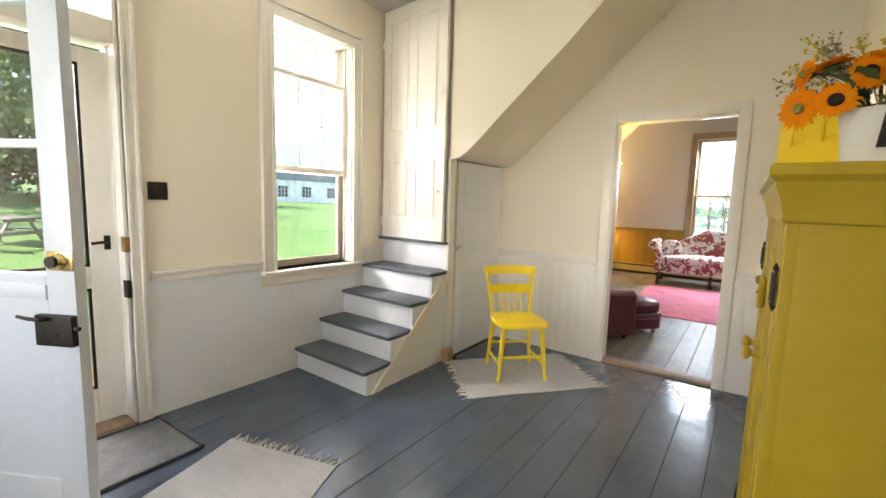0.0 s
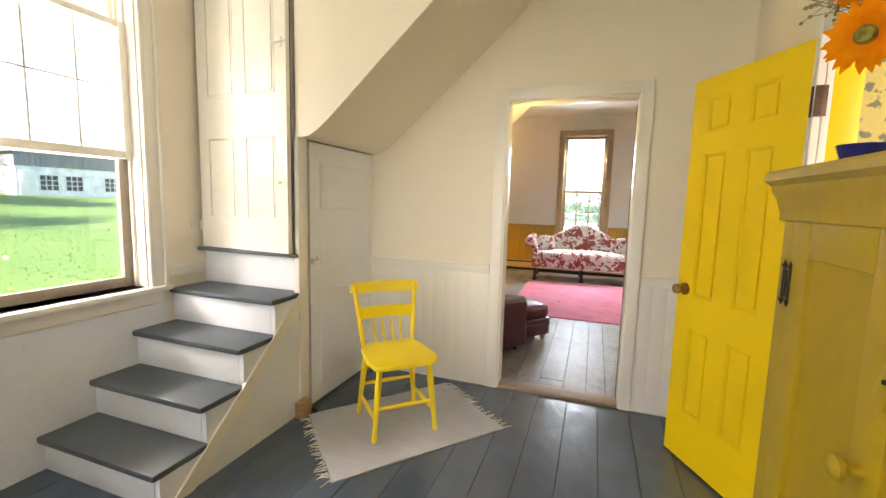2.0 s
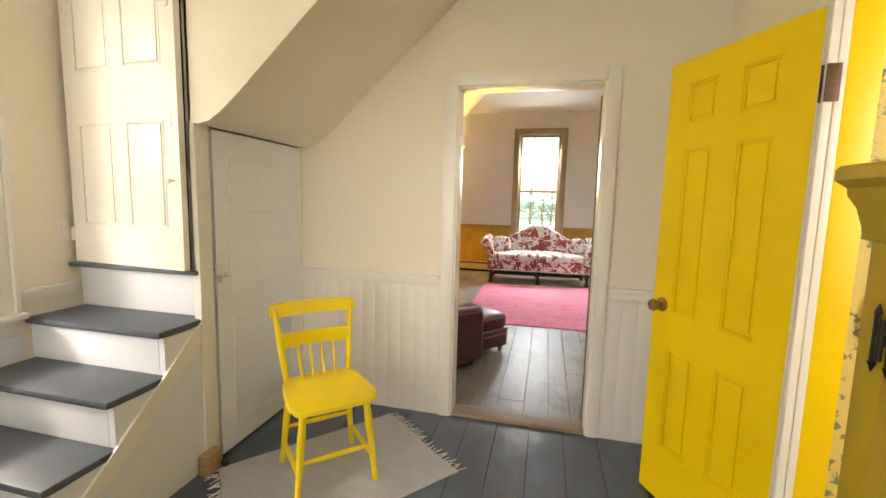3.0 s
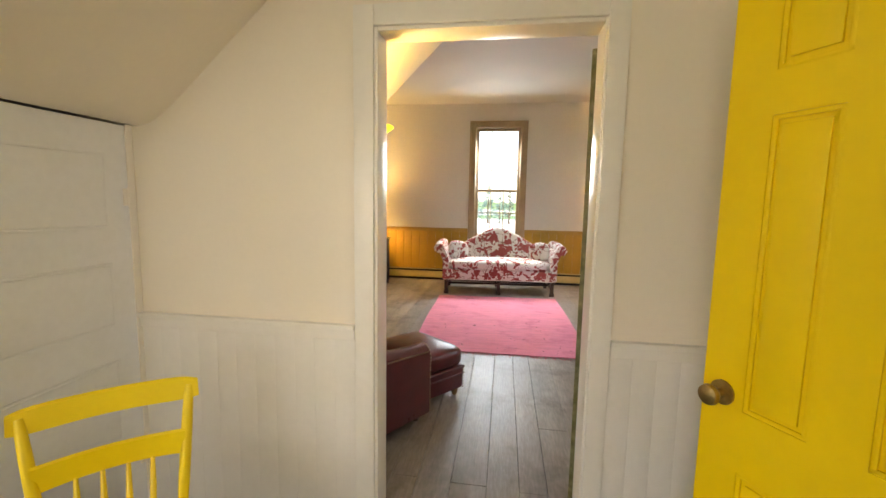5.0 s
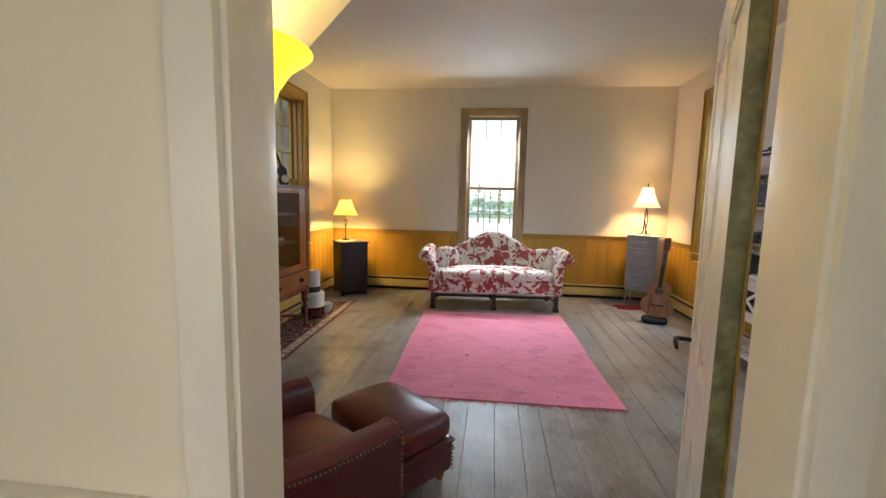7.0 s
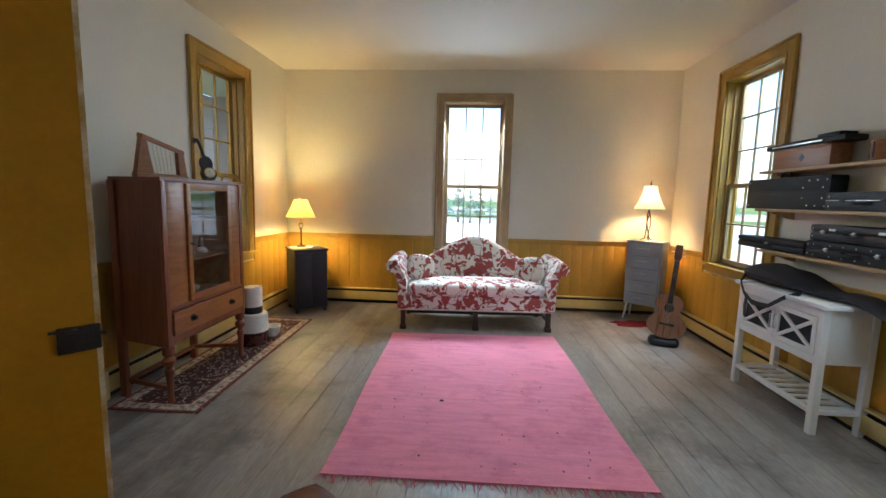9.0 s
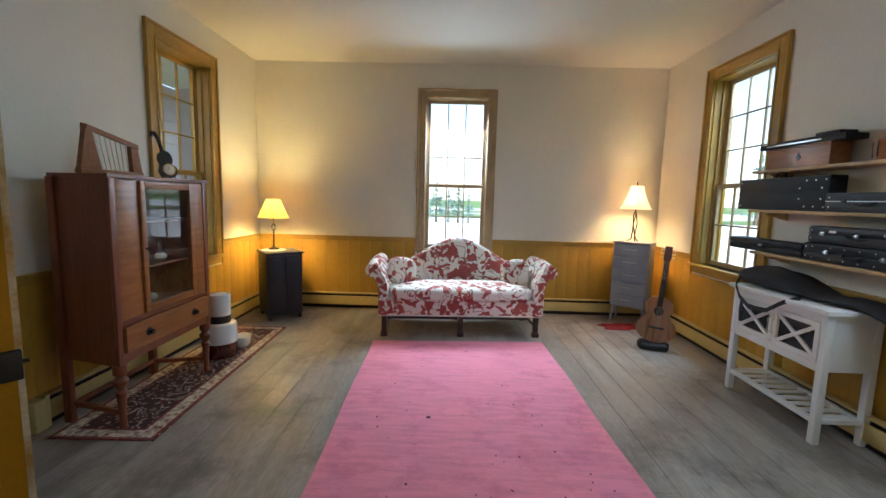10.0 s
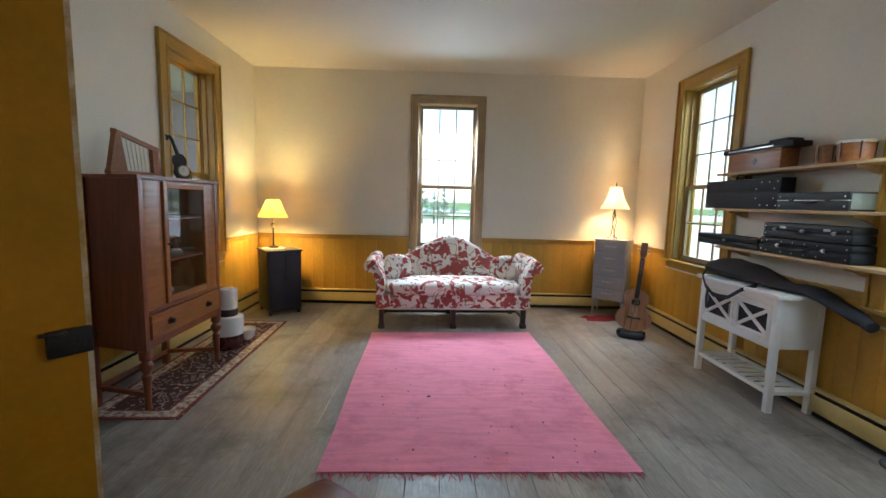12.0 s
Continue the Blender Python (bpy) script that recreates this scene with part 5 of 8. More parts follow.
part("pane", bm, M["glass"], gdoor, smooth=0)
bm = B()
add_lathe(bm, [(0.006, 0), (0.006, 0.014), (0.012, 0.02), (0.009, 0.028), (0.001, 0.029)], 12, Matrix.Translation((D + 0.01, ya + 0.02, 1.12)) @ pose(0, 0, 0, 0, 90, 0))
part("door_pull", bm, M["iron"], gdoor)
for z in (0.98, 1.28):
    box_part("shelf", (0.075, IN + 0.022, z), (D - 0.04, WD - IN - 0.022, z + 0.014), M["walnut"], cab, 0.002)
for y in (0.035, WD - 0.035):
    bm = B()
    turned_leg(bm, D - 0.03, y, 0.0, Z0 + 0.005, 0.033)
    part("leg", bm, M["walnut"], cab)
for y in (IN - 0.004, WD - IN + 0.004):
    # square back posts that run up the whole height
    box_part("leg", (0.045, y - 0.022, 0.0), (0.092, y + 0.022, Z1 - 0.02), M["walnut"], cab, 0.004)
bm = B()
add_box(bm, (0.075, 0.13, 0.10), (0.10, WD - 0.13, 0.13), 0.006)
for sgn, y in ((1, 0.0), (-1, WD)):
    add_prism(bm, [(0.08, y + sgn * 0.115), (D - 0.03, y + sgn * 0.02), (D - 0.03, y + sgn * 0.045), (0.08, y + sgn * 0.14)], "z", 0.10, 0.13)
part("stretcher", bm, M["walnut"], cab)
cw = cab.matrix_world.copy()
# crockery and odds inside
rng = random.Random(12)
for z, n in ((0.994, 7), (0.685, 6)):
    for k in range(n):
        y = 0.26 + k * 0.075
        r, h = rng.uniform(0.025, 0.045), rng.uniform(0.04, 0.16)
        bm = B()
        add_lathe(bm, [(r * 0.6, 0), (r, h * 0.25), (r * 0.95, h * 0.7), (r * 0.6, h * 0.9), (r * 0.7, h)], 12, Matrix.Translation((0.30 + rng.uniform(-0.06, 0.06), y, z + 0.001)))
        single("crockery", bm, M["ceramic_white" if k % 3 else "ceramic_brown"], "small glazed pot behind the cabinet glass", "crockery", cw, group="crockery in the cabinet")

# zither frame leaning on the cabinet, and a violin-shaped clock
zt = thing("string_frame", "dark wooden trapezoid frame strung with pale wires on the cabinet", "instrument", pose(-1.60, 7.60, LZ + Z1 + 0.003, 0, 0, 84) @ pose(0, 0, 0, 12, 0, 0) @ Matrix.Diagonal((1.04, 1.03, 0.91, 1.0)))
for nm, poly in (("base_rail", [(-0.02, 0.0), (0.42, 0.0), (0.408, 0.034), (-0.02, 0.034)]), ("side_board", [(-0.02, 0.035), (0.112, 0.035), (0.018, 0.286), (-0.02, 0.295)]),
                 ("side_board", [(0.335, 0.035), (0.407, 0.035), (0.345, 0.205), (0.290, 0.216)]), ("top_rail", [(-0.02, 0.295), (0.345, 0.206), (0.335, 0.240), (-0.02, 0.326)])):
    bm = B()
    add_prism(bm, poly, "y", -0.022 if "rail" in nm else -0.016, 0.022 if "rail" in nm else 0.016)
    part(nm, bm, M["box_wood"], zt)
for k in range(7):
    bm = B()
    x = 0.040 + k * 0.037
    add_rod(bm, (0.130 + k * 0.031, 0, 0.03), (x, 0, 0.29 - x * 0.244), 0.0032, seg=6)
    part("string", bm, M["ivory"], zt)

vc = thing("violin_clock", "dark violin-shaped clock with round white dial on the cabinet", "clock", pose(-1.55, 8.33, LZ + Z1 + 0.008, 0, 0, 58) @ pose(0, 0, 0, -8, -9, 0) @ Matrix.Scale(1.1, 4))
bm = B()
body = []
for k in range(36):
    a = 2 * math.pi * k / 36
    z = math.cos(a)
    r = 0.068 + 0.010 * math.cos(2 * a) - 0.018 * math.exp(-(z * 4.5) ** 2)
    body.append((r * math.sin(a) * (0.78 if z > 0 else 1.0), 0.095 + 0.095 * z))
add_prism(bm, body, "y", -0.018, 0.018)
part("body", bm, M["ebony"], vc)
bm = B()
add_tube(bm, [(0, 0, 0.18), (-0.004, 0, 0.24), (-0.01, 0, 0.29), (-0.022, 0.0, 0.318), (-0.04, 0.0, 0.322), (-0.046, 0, 0.305), (-0.036, 0, 0.295)], [0.014, 0.012, 0.012, 0.014, 0.014, 0.012, 0.008], 8)
part("neck", bm, M["ebony"], vc)
bm = B()
add_lathe(bm, [(0.036, 0), (0.036, 0.006), (0.03, 0.008), (0.001, 0.008)], 24, Matrix.Translation((0, -0.018, 0.06)) @ pose(0, 0, 0, 90, 0, 0))
part("dial", bm, M["ceramic_white"], vc, "white clock dial")
bm = B()
add_lathe(bm, [(0.042, 0), (0.043, 0.008), (0.037, 0.01), (0.036, 0.0)], 24, Matrix.Translation((0, -0.018, 0.06)) @ pose(0, 0, 0, 90, 0, 0), cap=False)
add_box(bm, (-0.001, -0.028, 0.06), (0.001, -0.0265, 0.083))
add_box(bm, (-0.016, -0.028, 0.059), (0.0, -0.0265, 0.061))
part("bezel", bm, M["brass"], vc)
for sx in (-1, 1):
    bm = B()
    add_rod(bm, (sx * 0.03, 0.0, 0.03), (sx * 0.055, 0.045, 0.0), 0.004, seg=6)
    part("foot", bm, M["iron"], vc)

# stacked crock water filter, bowl
cr = thing("crock_dispenser", "white stoneware crocks stacked on a brown base beside the cabinet", "crock", pose(-1.46, 8.79, LZ + 0.009))
for nm, prof, mt in (("base_band", [(0.135, 0), (0.14, 0.01), (0.14, 0.13), (0.138, 0.132)], "ceramic_brown"), ("lower_crock", [(0.139, 0.132), (0.139, 0.29), (0.132, 0.305), (0.10, 0.312)], "ceramic_white"),
                     ("band", [(0.088, 0.312), (0.09, 0.318), (0.09, 0.375), (0.088, 0.38)], "ebony"), ("upper_crock", [(0.09, 0.38), (0.092, 0.39), (0.092, 0.56), (0.088, 0.572), (0.03, 0.58), (0.001, 0.581)], "ceramic_white")):
    bm = B()
    add_lathe(bm, prof, 28)
    part(nm, bm, M[mt], cr)
bm = B()
add_lathe(bm, [(0.045, 0), (0.07, 0.03), (0.085, 0.11), (0.08, 0.11), (0.064, 0.035), (0.001, 0.02)], 22, cap=False)
single("bowl", bm, M["ceramic_white"], "small white bowl on the runner rug", "bowl", pose(-1.38, 9.02, LZ + 0.010))

# ---- dark corner cupboard with lamp ----
dc = thing("side_cupboard", "dark blue-black painted cupboard with two doors", "cupboard", pose(-1.335, 9.995, LZ, 0, 0, 37))
bm = B()
add_box(bm, (-0.205, 0.0, 0.06), (0.205, 0.42, 0.795), 0.006)
part("body", bm, M["blue_black"], dc)
bm = B()
add_box(bm, (-0.222, -0.03, 0.795), (0.222, 0.43, 0.815), 0.008)
part("top_board", bm, M["blue_black"], dc)
for x0, x1 in ((-0.195, -0.003), (0.003, 0.195)):
    d = box_part("door", (x0, -0.018, 0.10), (x1, 0.0, 0.775), M["blue_black"], dc, 0.004)
    bm = B()
    add_box(bm, (x0 + 0.04, -0.022, 0.15), (x1 - 0.04, -0.016, 0.725), 0.005)
    part("panel", bm, M["blue_black"], d)
    bm = B()
    x = -0.025 if x0 < 0 else 0.025
    add_lathe(bm, [(0.006, 0), (0.006, 0.012), (0.012, 0.018), (0.001, 0.026)], 10, Matrix.Translation((x, -0.018, 0.47)) @ pose(0, 0, 0, 90, 0, 0))
    part("knob", bm, M["iron"], d)
for x in (-0.195, 0.16):
    for y in (0.01, 0.38):
        box_part("foot", (x, y, 0.0), (x + 0.035, y + 0.035, 0.062), M["blue_black"], dc, 0.004)


def pleated_shade(bm, r0, r1, z0, z1, n=28, wave=0.006, flare=0.25):
    rings = []
    for j in range(9):
        t = j / 8
        r = r0 + (r1 - r0) * (t + flare * t * (1 - t) * 1.6)
        rings.append([Vector((a * math.cos(b), a * math.sin(b), z0 + (z1 - z0) * t)) for k in range(n * 2) for a, b in ((r + (wave if k % 2 else -wave) * (1 - 0.4 * t), math.pi * k / n),)])
    add_ring_surface(bm, rings, True, False)
    inner = [[Vector((p.x * 0.985, p.y * 0.985, p.z)) for p in q] for q in reversed(rings)]
    add_ring_surface(bm, inner, True, False)


lmp = thing("table_lamp", "lit table lamp with gold pleated shade on a dark turned stem", "lamp", pose(-1.535, 10.17, LZ + 0.826))
bm = B()
add_lathe(bm, [(0.062, 0), (0.065, 0.01), (0.05, 0.018), (0.014, 0.03), (0.009, 0.06), (0.009, 0.20), (0.016, 0.21), (0.008, 0.22), (0.008, 0.235)], 18)
part("stem", bm, M["iron"], lmp)
for k in range(4):
    bm = B()
    a = math.pi / 2 * k
    add_tube(bm, [(0, 0, 0.225), (0.024 * math.cos(a), 0.024 * math.sin(a), 0.25), (0.03 * math.cos(a), 0.03 * math.sin(a), 0.275), (0.022 * math.cos(a), 0.022 * math.sin(a), 0.30), (0, 0, 0.32)], 0.004, 6)
    part("cage_rib", bm, M["iron"], lmp)
bm = B()
add_rod(bm, (0, 0, 0.31), (0, 0, 0.46), 0.007, seg=8)
part("socket", bm, M["brass"], lmp)
bm = B()
pleated_shade(bm, 0.18, 0.08, 0.385, 0.61, 26, 0.004, 0.15)
part("shade", bm, M["shade_gold"], lmp, "glowing gold pleated shade")
bm = B()
add_ball(bm, (0, 0, 0.48), 0.028, 12, 8)
bulb_mat = shade_material("bulb", (1, 0.9, 0.7), 3.0, (1.0, 0.78, 0.45))
part("bulb", bm, bulb_mat, lmp)
lamp("lamp_glow_gold", "POINT", 28, (1.0, 0.66, 0.22), pose(-1.535, 10.17, LZ + 0.826 + 0.51), 0.07)
bm = B()
rings = [[Vector((r * math.cos(2 * math.pi * k / 40) * (1 + 0.06 * (k % 2)), r * math.sin(2 * math.pi * k / 40) * (1 + 0.06 * (k % 2)), z)) for k in range(40)] for r, z in ((0.135, 0.0), (0.135, 0.003), (0.05, 0.0035))]
add_ring_surface(bm, rings)
single("doily", bm, M["ivory"], "cream lace doily under the lamp", "doily", pose(-1.535, 10.17, LZ + 0.8185))

# ---- grey steel chest of drawers with lamp ----
ch = thing("drawer_chest", "narrow grey metal chest of five drawers on splayed legs", "chest of drawers", pose(2.835, 10.24, LZ, 0, 0, -40) @ Matrix.Diagonal((1.14, 1.0, 1.0, 1.0)))
bm = B()
add_box(bm, (-0.185, 0.02, 0.21), (0.185, 0.27, 1.008), 0.006)
part("body", bm, M["grey_steel"], ch)
bm = B()
add_box(bm, (-0.192, 0.0, 1.008), (0.192, 0.275, 1.026), 0.006)
part("top_board", bm, M["grey_steel"], ch)
for k in range(5):
    z = 0.222 + k * 0.157
    d = box_part("drawer_front", (-0.172, -0.004, z), (0.172, 0.022, z + 0.143), M["grey_steel"], ch, 0.006)
    bm = B()
    add_tube(bm, [(-0.062, -0.004, z + 0.088), (-0.057, -0.028, z + 0.085), (0.057, -0.028, z + 0.085), (0.062, -0.004, z + 0.088)], 0.0065, 6)
    part("drawer_pull", bm, M["steel"], d)
for sx in (-1, 1):
    for y in (0.06, 0.23):
        bm = B()
        add_rod(bm, (sx * 0.15, y, 0.212), (sx * 0.18, y + (-0.03 if y < 0.2 else 0.02), 0.0), 0.018, 0.010, 10)
        part("leg", bm, M["grey_steel"], ch)

lr = thing("table_lamp", "lit table lamp with white bell shade on a twisted iron stem", "lamp", pose(2.915, 10.37, LZ + 1.027))
bm = B()
for k in range(3):
    a = 2 * math.pi * k / 3 + 0.4
    add_tube(bm, [(0.075 * math.cos(a), 0.075 * math.sin(a), 0.006), (0.03 * math.cos(a), 0.03 * math.sin(a), 0.03), (0.018 * math.cos(a + 0.6), 0.018 * math.sin(a + 0.6), 0.12), (0.03 * math.cos(a + 1.3), 0.03 * math.sin(a + 1.3), 0.22), (0.02 * math.cos(a + 2), 0.02 * math.sin(a + 2), 0.32), (0, 0, 0.40)], 0.007, 7)
part("stem", bm, M["iron"], lr)
bm = B()
add_rod(bm, (0, 0, 0.39), (0, 0, 0.73), 0.005, seg=8)
part("harp", bm, M["brass"], lr)
bm = B()
pleated_shade(bm, 0.178, 0.07, 0.40, 0.685, 8, 0.005, 0.4)
part("shade", bm, M["shade_white"], lr, "glowing white bell shade")
bm = B()
add_lathe(bm, [(0.004, 0.69), (0.012, 0.70), (0.008, 0.715), (0.013, 0.725), (0.004, 0.745), (0.001, 0.76)], 10)
part("finial", bm, M["iron"], lr)
bm = B()
add_ball(bm, (0, 0, 0.52), 0.028, 12, 8)
part("bulb", bm, bulb_mat, lr)
lamp("lamp_glow_white", "POINT", 20, (1.0, 0.60, 0.25), pose(2.915, 10.37, LZ + 1.027 + 0.55), 0.07)

# red cloth on the floor by the chest
bm = B()
rng = random.Random(21)
rings = []
for r, z in ((0.30, 0.003), (0.29, 0.012), (0.2, 0.016), (0.08, 0.014)):
    rings.append([Vector((r * (1 + 0.22 * math.sin(3 * a + 1) + 0.12 * math.sin(7 * a)) * math.cos(a), r * 0.55 * (1 + 0.2 * math.sin(2 * a)) * math.sin(a), z + 0.006 * math.sin(9 * a))) for k in range(40) for a in (2 * math.pi * k / 40,)])
add_ring_surface(bm, rings)
single("red_cloth", bm, M["red_cloth"], "crumpled red cloth on the floor under the chest", "cloth", pose(2.74, 10.10, LZ) @ Matrix.Diagonal((0.95, 0.8, 1.0, 1.0)))

# ---- guitar on a stand ----
gm = Matrix.Translation((2.765, 9.36, LZ + 0.075)) @ pose(0, 0, 0, 0, 0, -20) @ pose(0, 0, 0, -9, 5, 0) @ Matrix.Scale(0.97, 4)
gt = thing("guitar", "worn brown acoustic guitar standing upright on a black stand", "guitar", gm)


def guitar_outline(s=1.0, n=60):
    pts = []
    for k in range(n):
        a = 2 * math.pi * k / n
        z = 0.245 - 0.245 * math.cos(a)
        u = z / 0.49
        lower = 0.192 * math.sqrt(max(0.0, 1 - ((min(u, 0.58) - 0.29) / 0.29) ** 2))
        upper = 0.138 * math.sqrt(max(0.0, 1 - ((max(u, 0.5) - 0.77) / 0.23) ** 2)) if u > 0.52 else 0
        waist = 0.120 * math.exp(-((u - 0.56) * 7) ** 2)
        w = max(lower, upper, waist)
        pts.append((math.copysign(w, math.sin(a)) * s if abs(math.sin(a)) > 1e-6 else 0.0, (z - 0.245) * s + 0.245))
    return pts


bm = B()
add_prism(bm, guitar_outline(), "y", -0.048, 0.048)
part("body", bm, M["guitar_side"], gt)
bm = B()
add_prism(bm, guitar_outline(0.985), "y", -0.052, -0.0485)
part("soundboard", bm, M["guitar_top"], gt)
# dark disc paints the shade inside the hole; the body is solid
bm = B()
add_lathe(bm, [(0.047, 0), (0.047, 0.002), (0.001, 0.002)], 24, Matrix.Translation((0, -0.052, 0.335)) @ pose(0, 0, 0, 90, 0, 0))
part("sound_hole", bm, M["ebony"], gt)
box_part("bridge", (-0.075, -0.062, 0.145), (0.075, -0.0522, 0.168), M["ebony"], gt, 0.004)
box_part("neck", (-0.026, -0.066, 0.37), (0.026, -0.035, 0.86), M["guitar_side"], gt, 0.008)
box_part("fretboard", (-0.024, -0.072, 0.385), (0.024, -0.0662, 0.855), M["ebony"], gt, 0.001)
bm = B()
add_prism(bm, [(-0.026, 0.86), (0.026, 0.86), (0.037, 0.90), (0.034, 1.03), (-0.034, 1.03), (-0.037, 0.90)], "y", -0.058, -0.042)
hd = part("headstock", bm, M["guitar_side"], gt)
for sx in (-1, 1):
    for k in range(3):
        bm = B()
        add_rod(bm, (sx * 0.03, -0.05, 0.91 + k * 0.04), (sx * 0.062, -0.05, 0.91 + k * 0.04), 0.004, seg=6)
        add_ball(bm, (sx * 0.064, -0.05, 0.91 + k * 0.04), 0.011, 8, 6, (0.7, 0.5, 1))
        part("tuning_peg", bm, M["steel"], hd)
for k in range(6):
    bm = B()
    x = -0.018 + k * 0.0072
    add_rod(bm, (x * 1.3, -0.064, 0.156), (x, -0.0745, 0.86), 0.0007, seg=4)
    part("string", bm, M["steel"], gt)
gs = thing("guitar_stand", "low black cradle stand under the guitar", "stand", Matrix.Translation((2.765, 9.36, LZ)) @ pose(0, 0, 0, 0, 0, -20))
bm = B()
cushion(bm, -0.15, 0.15, -0.10, 0.12, 0.0, 0.072, 6, 0.004, None, 3)
part("base", bm, M["black_cloth"], gs)
for sx in (-1, 1):
    bm = B()
    add_tube(bm, [(sx * 0.12, 0.10, 0.05), (sx * 0.13, -0.02, 0.07), (sx * 0.125, -0.10, 0.075), (sx * 0.12, -0.115, 0.10)], 0.011, 8)
    part("cradle_arm", bm, M["black_cloth"], gs)

# ---- white console table with crossed doors ----
tb = thing("console_table", "white console table with crossed panel doors and slatted shelf", "console table", pose(2.955, 7.635, LZ))
TD, TW, TH = 0.345, 0.86, 0.875
for x in (0.0, TD - 0.045):
    for y in (0.0, TW - 0.045):
        box_part("leg", (x, y, 0.0), (x + 0.045, y + 0.045, TH - 0.03), M["white_lac"], tb, 0.004)
box_part("top_board", (-0.03, -0.03, TH - 0.03), (TD + 0.02, TW + 0.03, TH), M["white_lac"], tb, 0.006)
for nm, lo, hi in (("end_panel", (0.006, 0.006, 0.48), (TD - 0.006, 0.022, TH - 0.03)), ("end_panel", (0.006, TW - 0.022, 0.48), (TD - 0.006, TW - 0.006, TH - 0.03)), ("back_panel", (TD - 0.02, 0.022, 0.48), (TD - 0.006, TW - 0.022, TH - 0.03)), ("bottom", (0.03, 0.022, 0.48), (TD - 0.02, TW - 0.022, 0.495))):
    box_part(nm, lo, hi, M["white_lac"], tb, 0.002)
box_part("apron", (0.004, 0.045, 0.47), (0.024, TW - 0.045, 0.52), M["white_lac"], tb, 0.003)
box_part("top_rail", (0.004, 0.045, 0.785), (0.024, TW - 0.045, TH - 0.03), M["white_lac"], tb, 0.003)
dark_pane = material("dark_pane", (0.03, 0.033, 0.038), 0.15, var=0.1)
for y0, y1 in ((0.05, TW / 2 - 0.003), (TW / 2 + 0.003, TW - 0.05)):
    bm = B()
    z0, z1 = 0.523, 0.782
    for lo, hi in (((0.0, y0, z0), (0.02, y0 + 0.035, z1)), ((0.0, y1 - 0.035, z0), (0.02, y1, z1)), ((0.0, y0 + 0.035, z0), (0.02, y1 - 0.035, z0 + 0.035)), ((0.0, y0 + 0.035, z1 - 0.035), (0.02, y1 - 0.035, z1))):
        add_box(bm, lo, hi, 0.002)
    d = part("door", bm, M["white_lac"], tb)
    a, b, c, e = y0 + 0.035, y1 - 0.035, z0 + 0.035, z1 - 0.035
    for (ya, za), (yb, zb) in (((a, c), (b, e)), ((a, e), (b, c))):
        bm = B()
        n = Vector((0, zb - za, -(yb - ya))).normalized() * 0.012
        add_prism(bm, [(ya + n.y, za + n.z), (yb + n.y, zb + n.z), (yb - n.y, zb - n.z), (ya - n.y, za - n.z)], "x", 0.003 if zb > za else 0.004, 0.016)
        part("cross_bar", bm, M["white_lac"], d)
    bm = B()
    add_box(bm, (0.017, a, c), (0.0195, b, e))
    part("pane", bm, dark_pane, d, "dark glass behind the cross", smooth=0)
    bm = B()
    yk = y1 - 0.018 if y0 < 0.2 else y0 + 0.018
    add_tube(bm, [(0.0, yk, 0.60), (-0.02, yk, 0.605), (-0.02, yk, 0.70), (0.0, yk, 0.705)], 0.004, 6)
    part("door_pull", bm, M["steel"], d)
for lo, hi in (((0.004, 0.045, 0.135), (0.04, TW - 0.045, 0.165)), ((TD - 0.04, 0.045, 0.135), (TD - 0.004, TW - 0.045, 0.165))):
    box_part("shelf_rail", lo, hi, M["white_lac"], tb, 0.003)
for k in range(9):
    y = 0.06 + k * (TW - 0.15) / 8
    box_part("slat", (0.04, y, 0.146), (TD - 0.04, y + 0.042, 0.160), M["white_lac"], tb, 0.003)
for y in (0.01, TW - 0.035):
    box_part("shelf_rail", (0.045, y, 0.135), (TD - 0.045, y + 0.025, 0.165), M["white_lac"], tb, 0.003)

# soft black gig bag thrown across the table
bag = thing("gig_bag", "limp black cloth gig bag thrown across the console table", "bag", pose(3.10, 8.1, LZ + TH + 0.002))
bm = B()
rings = []
rng = random.Random(31)
for i in range(36):
    t = i / 35
    y = 0.50 - 1.36 * t
    half = 0.185 * math.sin(min(1, t * 5 + 0.25) * math.pi / 2) * (1 - 0.62 * max(0, (t - 0.30) / 0.70) ** 0.8) if t < 0.97 else 0.05
    hgt = 0.115 * math.exp(-((t - 0.20) / 0.20) ** 2) + 0.055 + 0.012 * math.sin(t * 21)
    drop = max(0.0, t - 0.72)
    z = -0.75 * drop ** 1.3
    cxx = 0.02 + 0.10 * t
    ring = []
    for k in range(16):
        a = 2 * math.pi * k / 16
        xx = cxx + half * math.cos(a)
        zz = hgt * 0.5 * (1 + math.sin(a))
        w = 0.012 * noise.noise(Vector((xx * 9, y * 9, 3)))
        ring.append(Vector((xx, y + w, max(z, -0.3) + zz + (w if zz > 0.01 else 0))))
    rings.append(ring)
add_ring_surface(bm, rings)
part("body", bm, M["black_cloth"], bag)
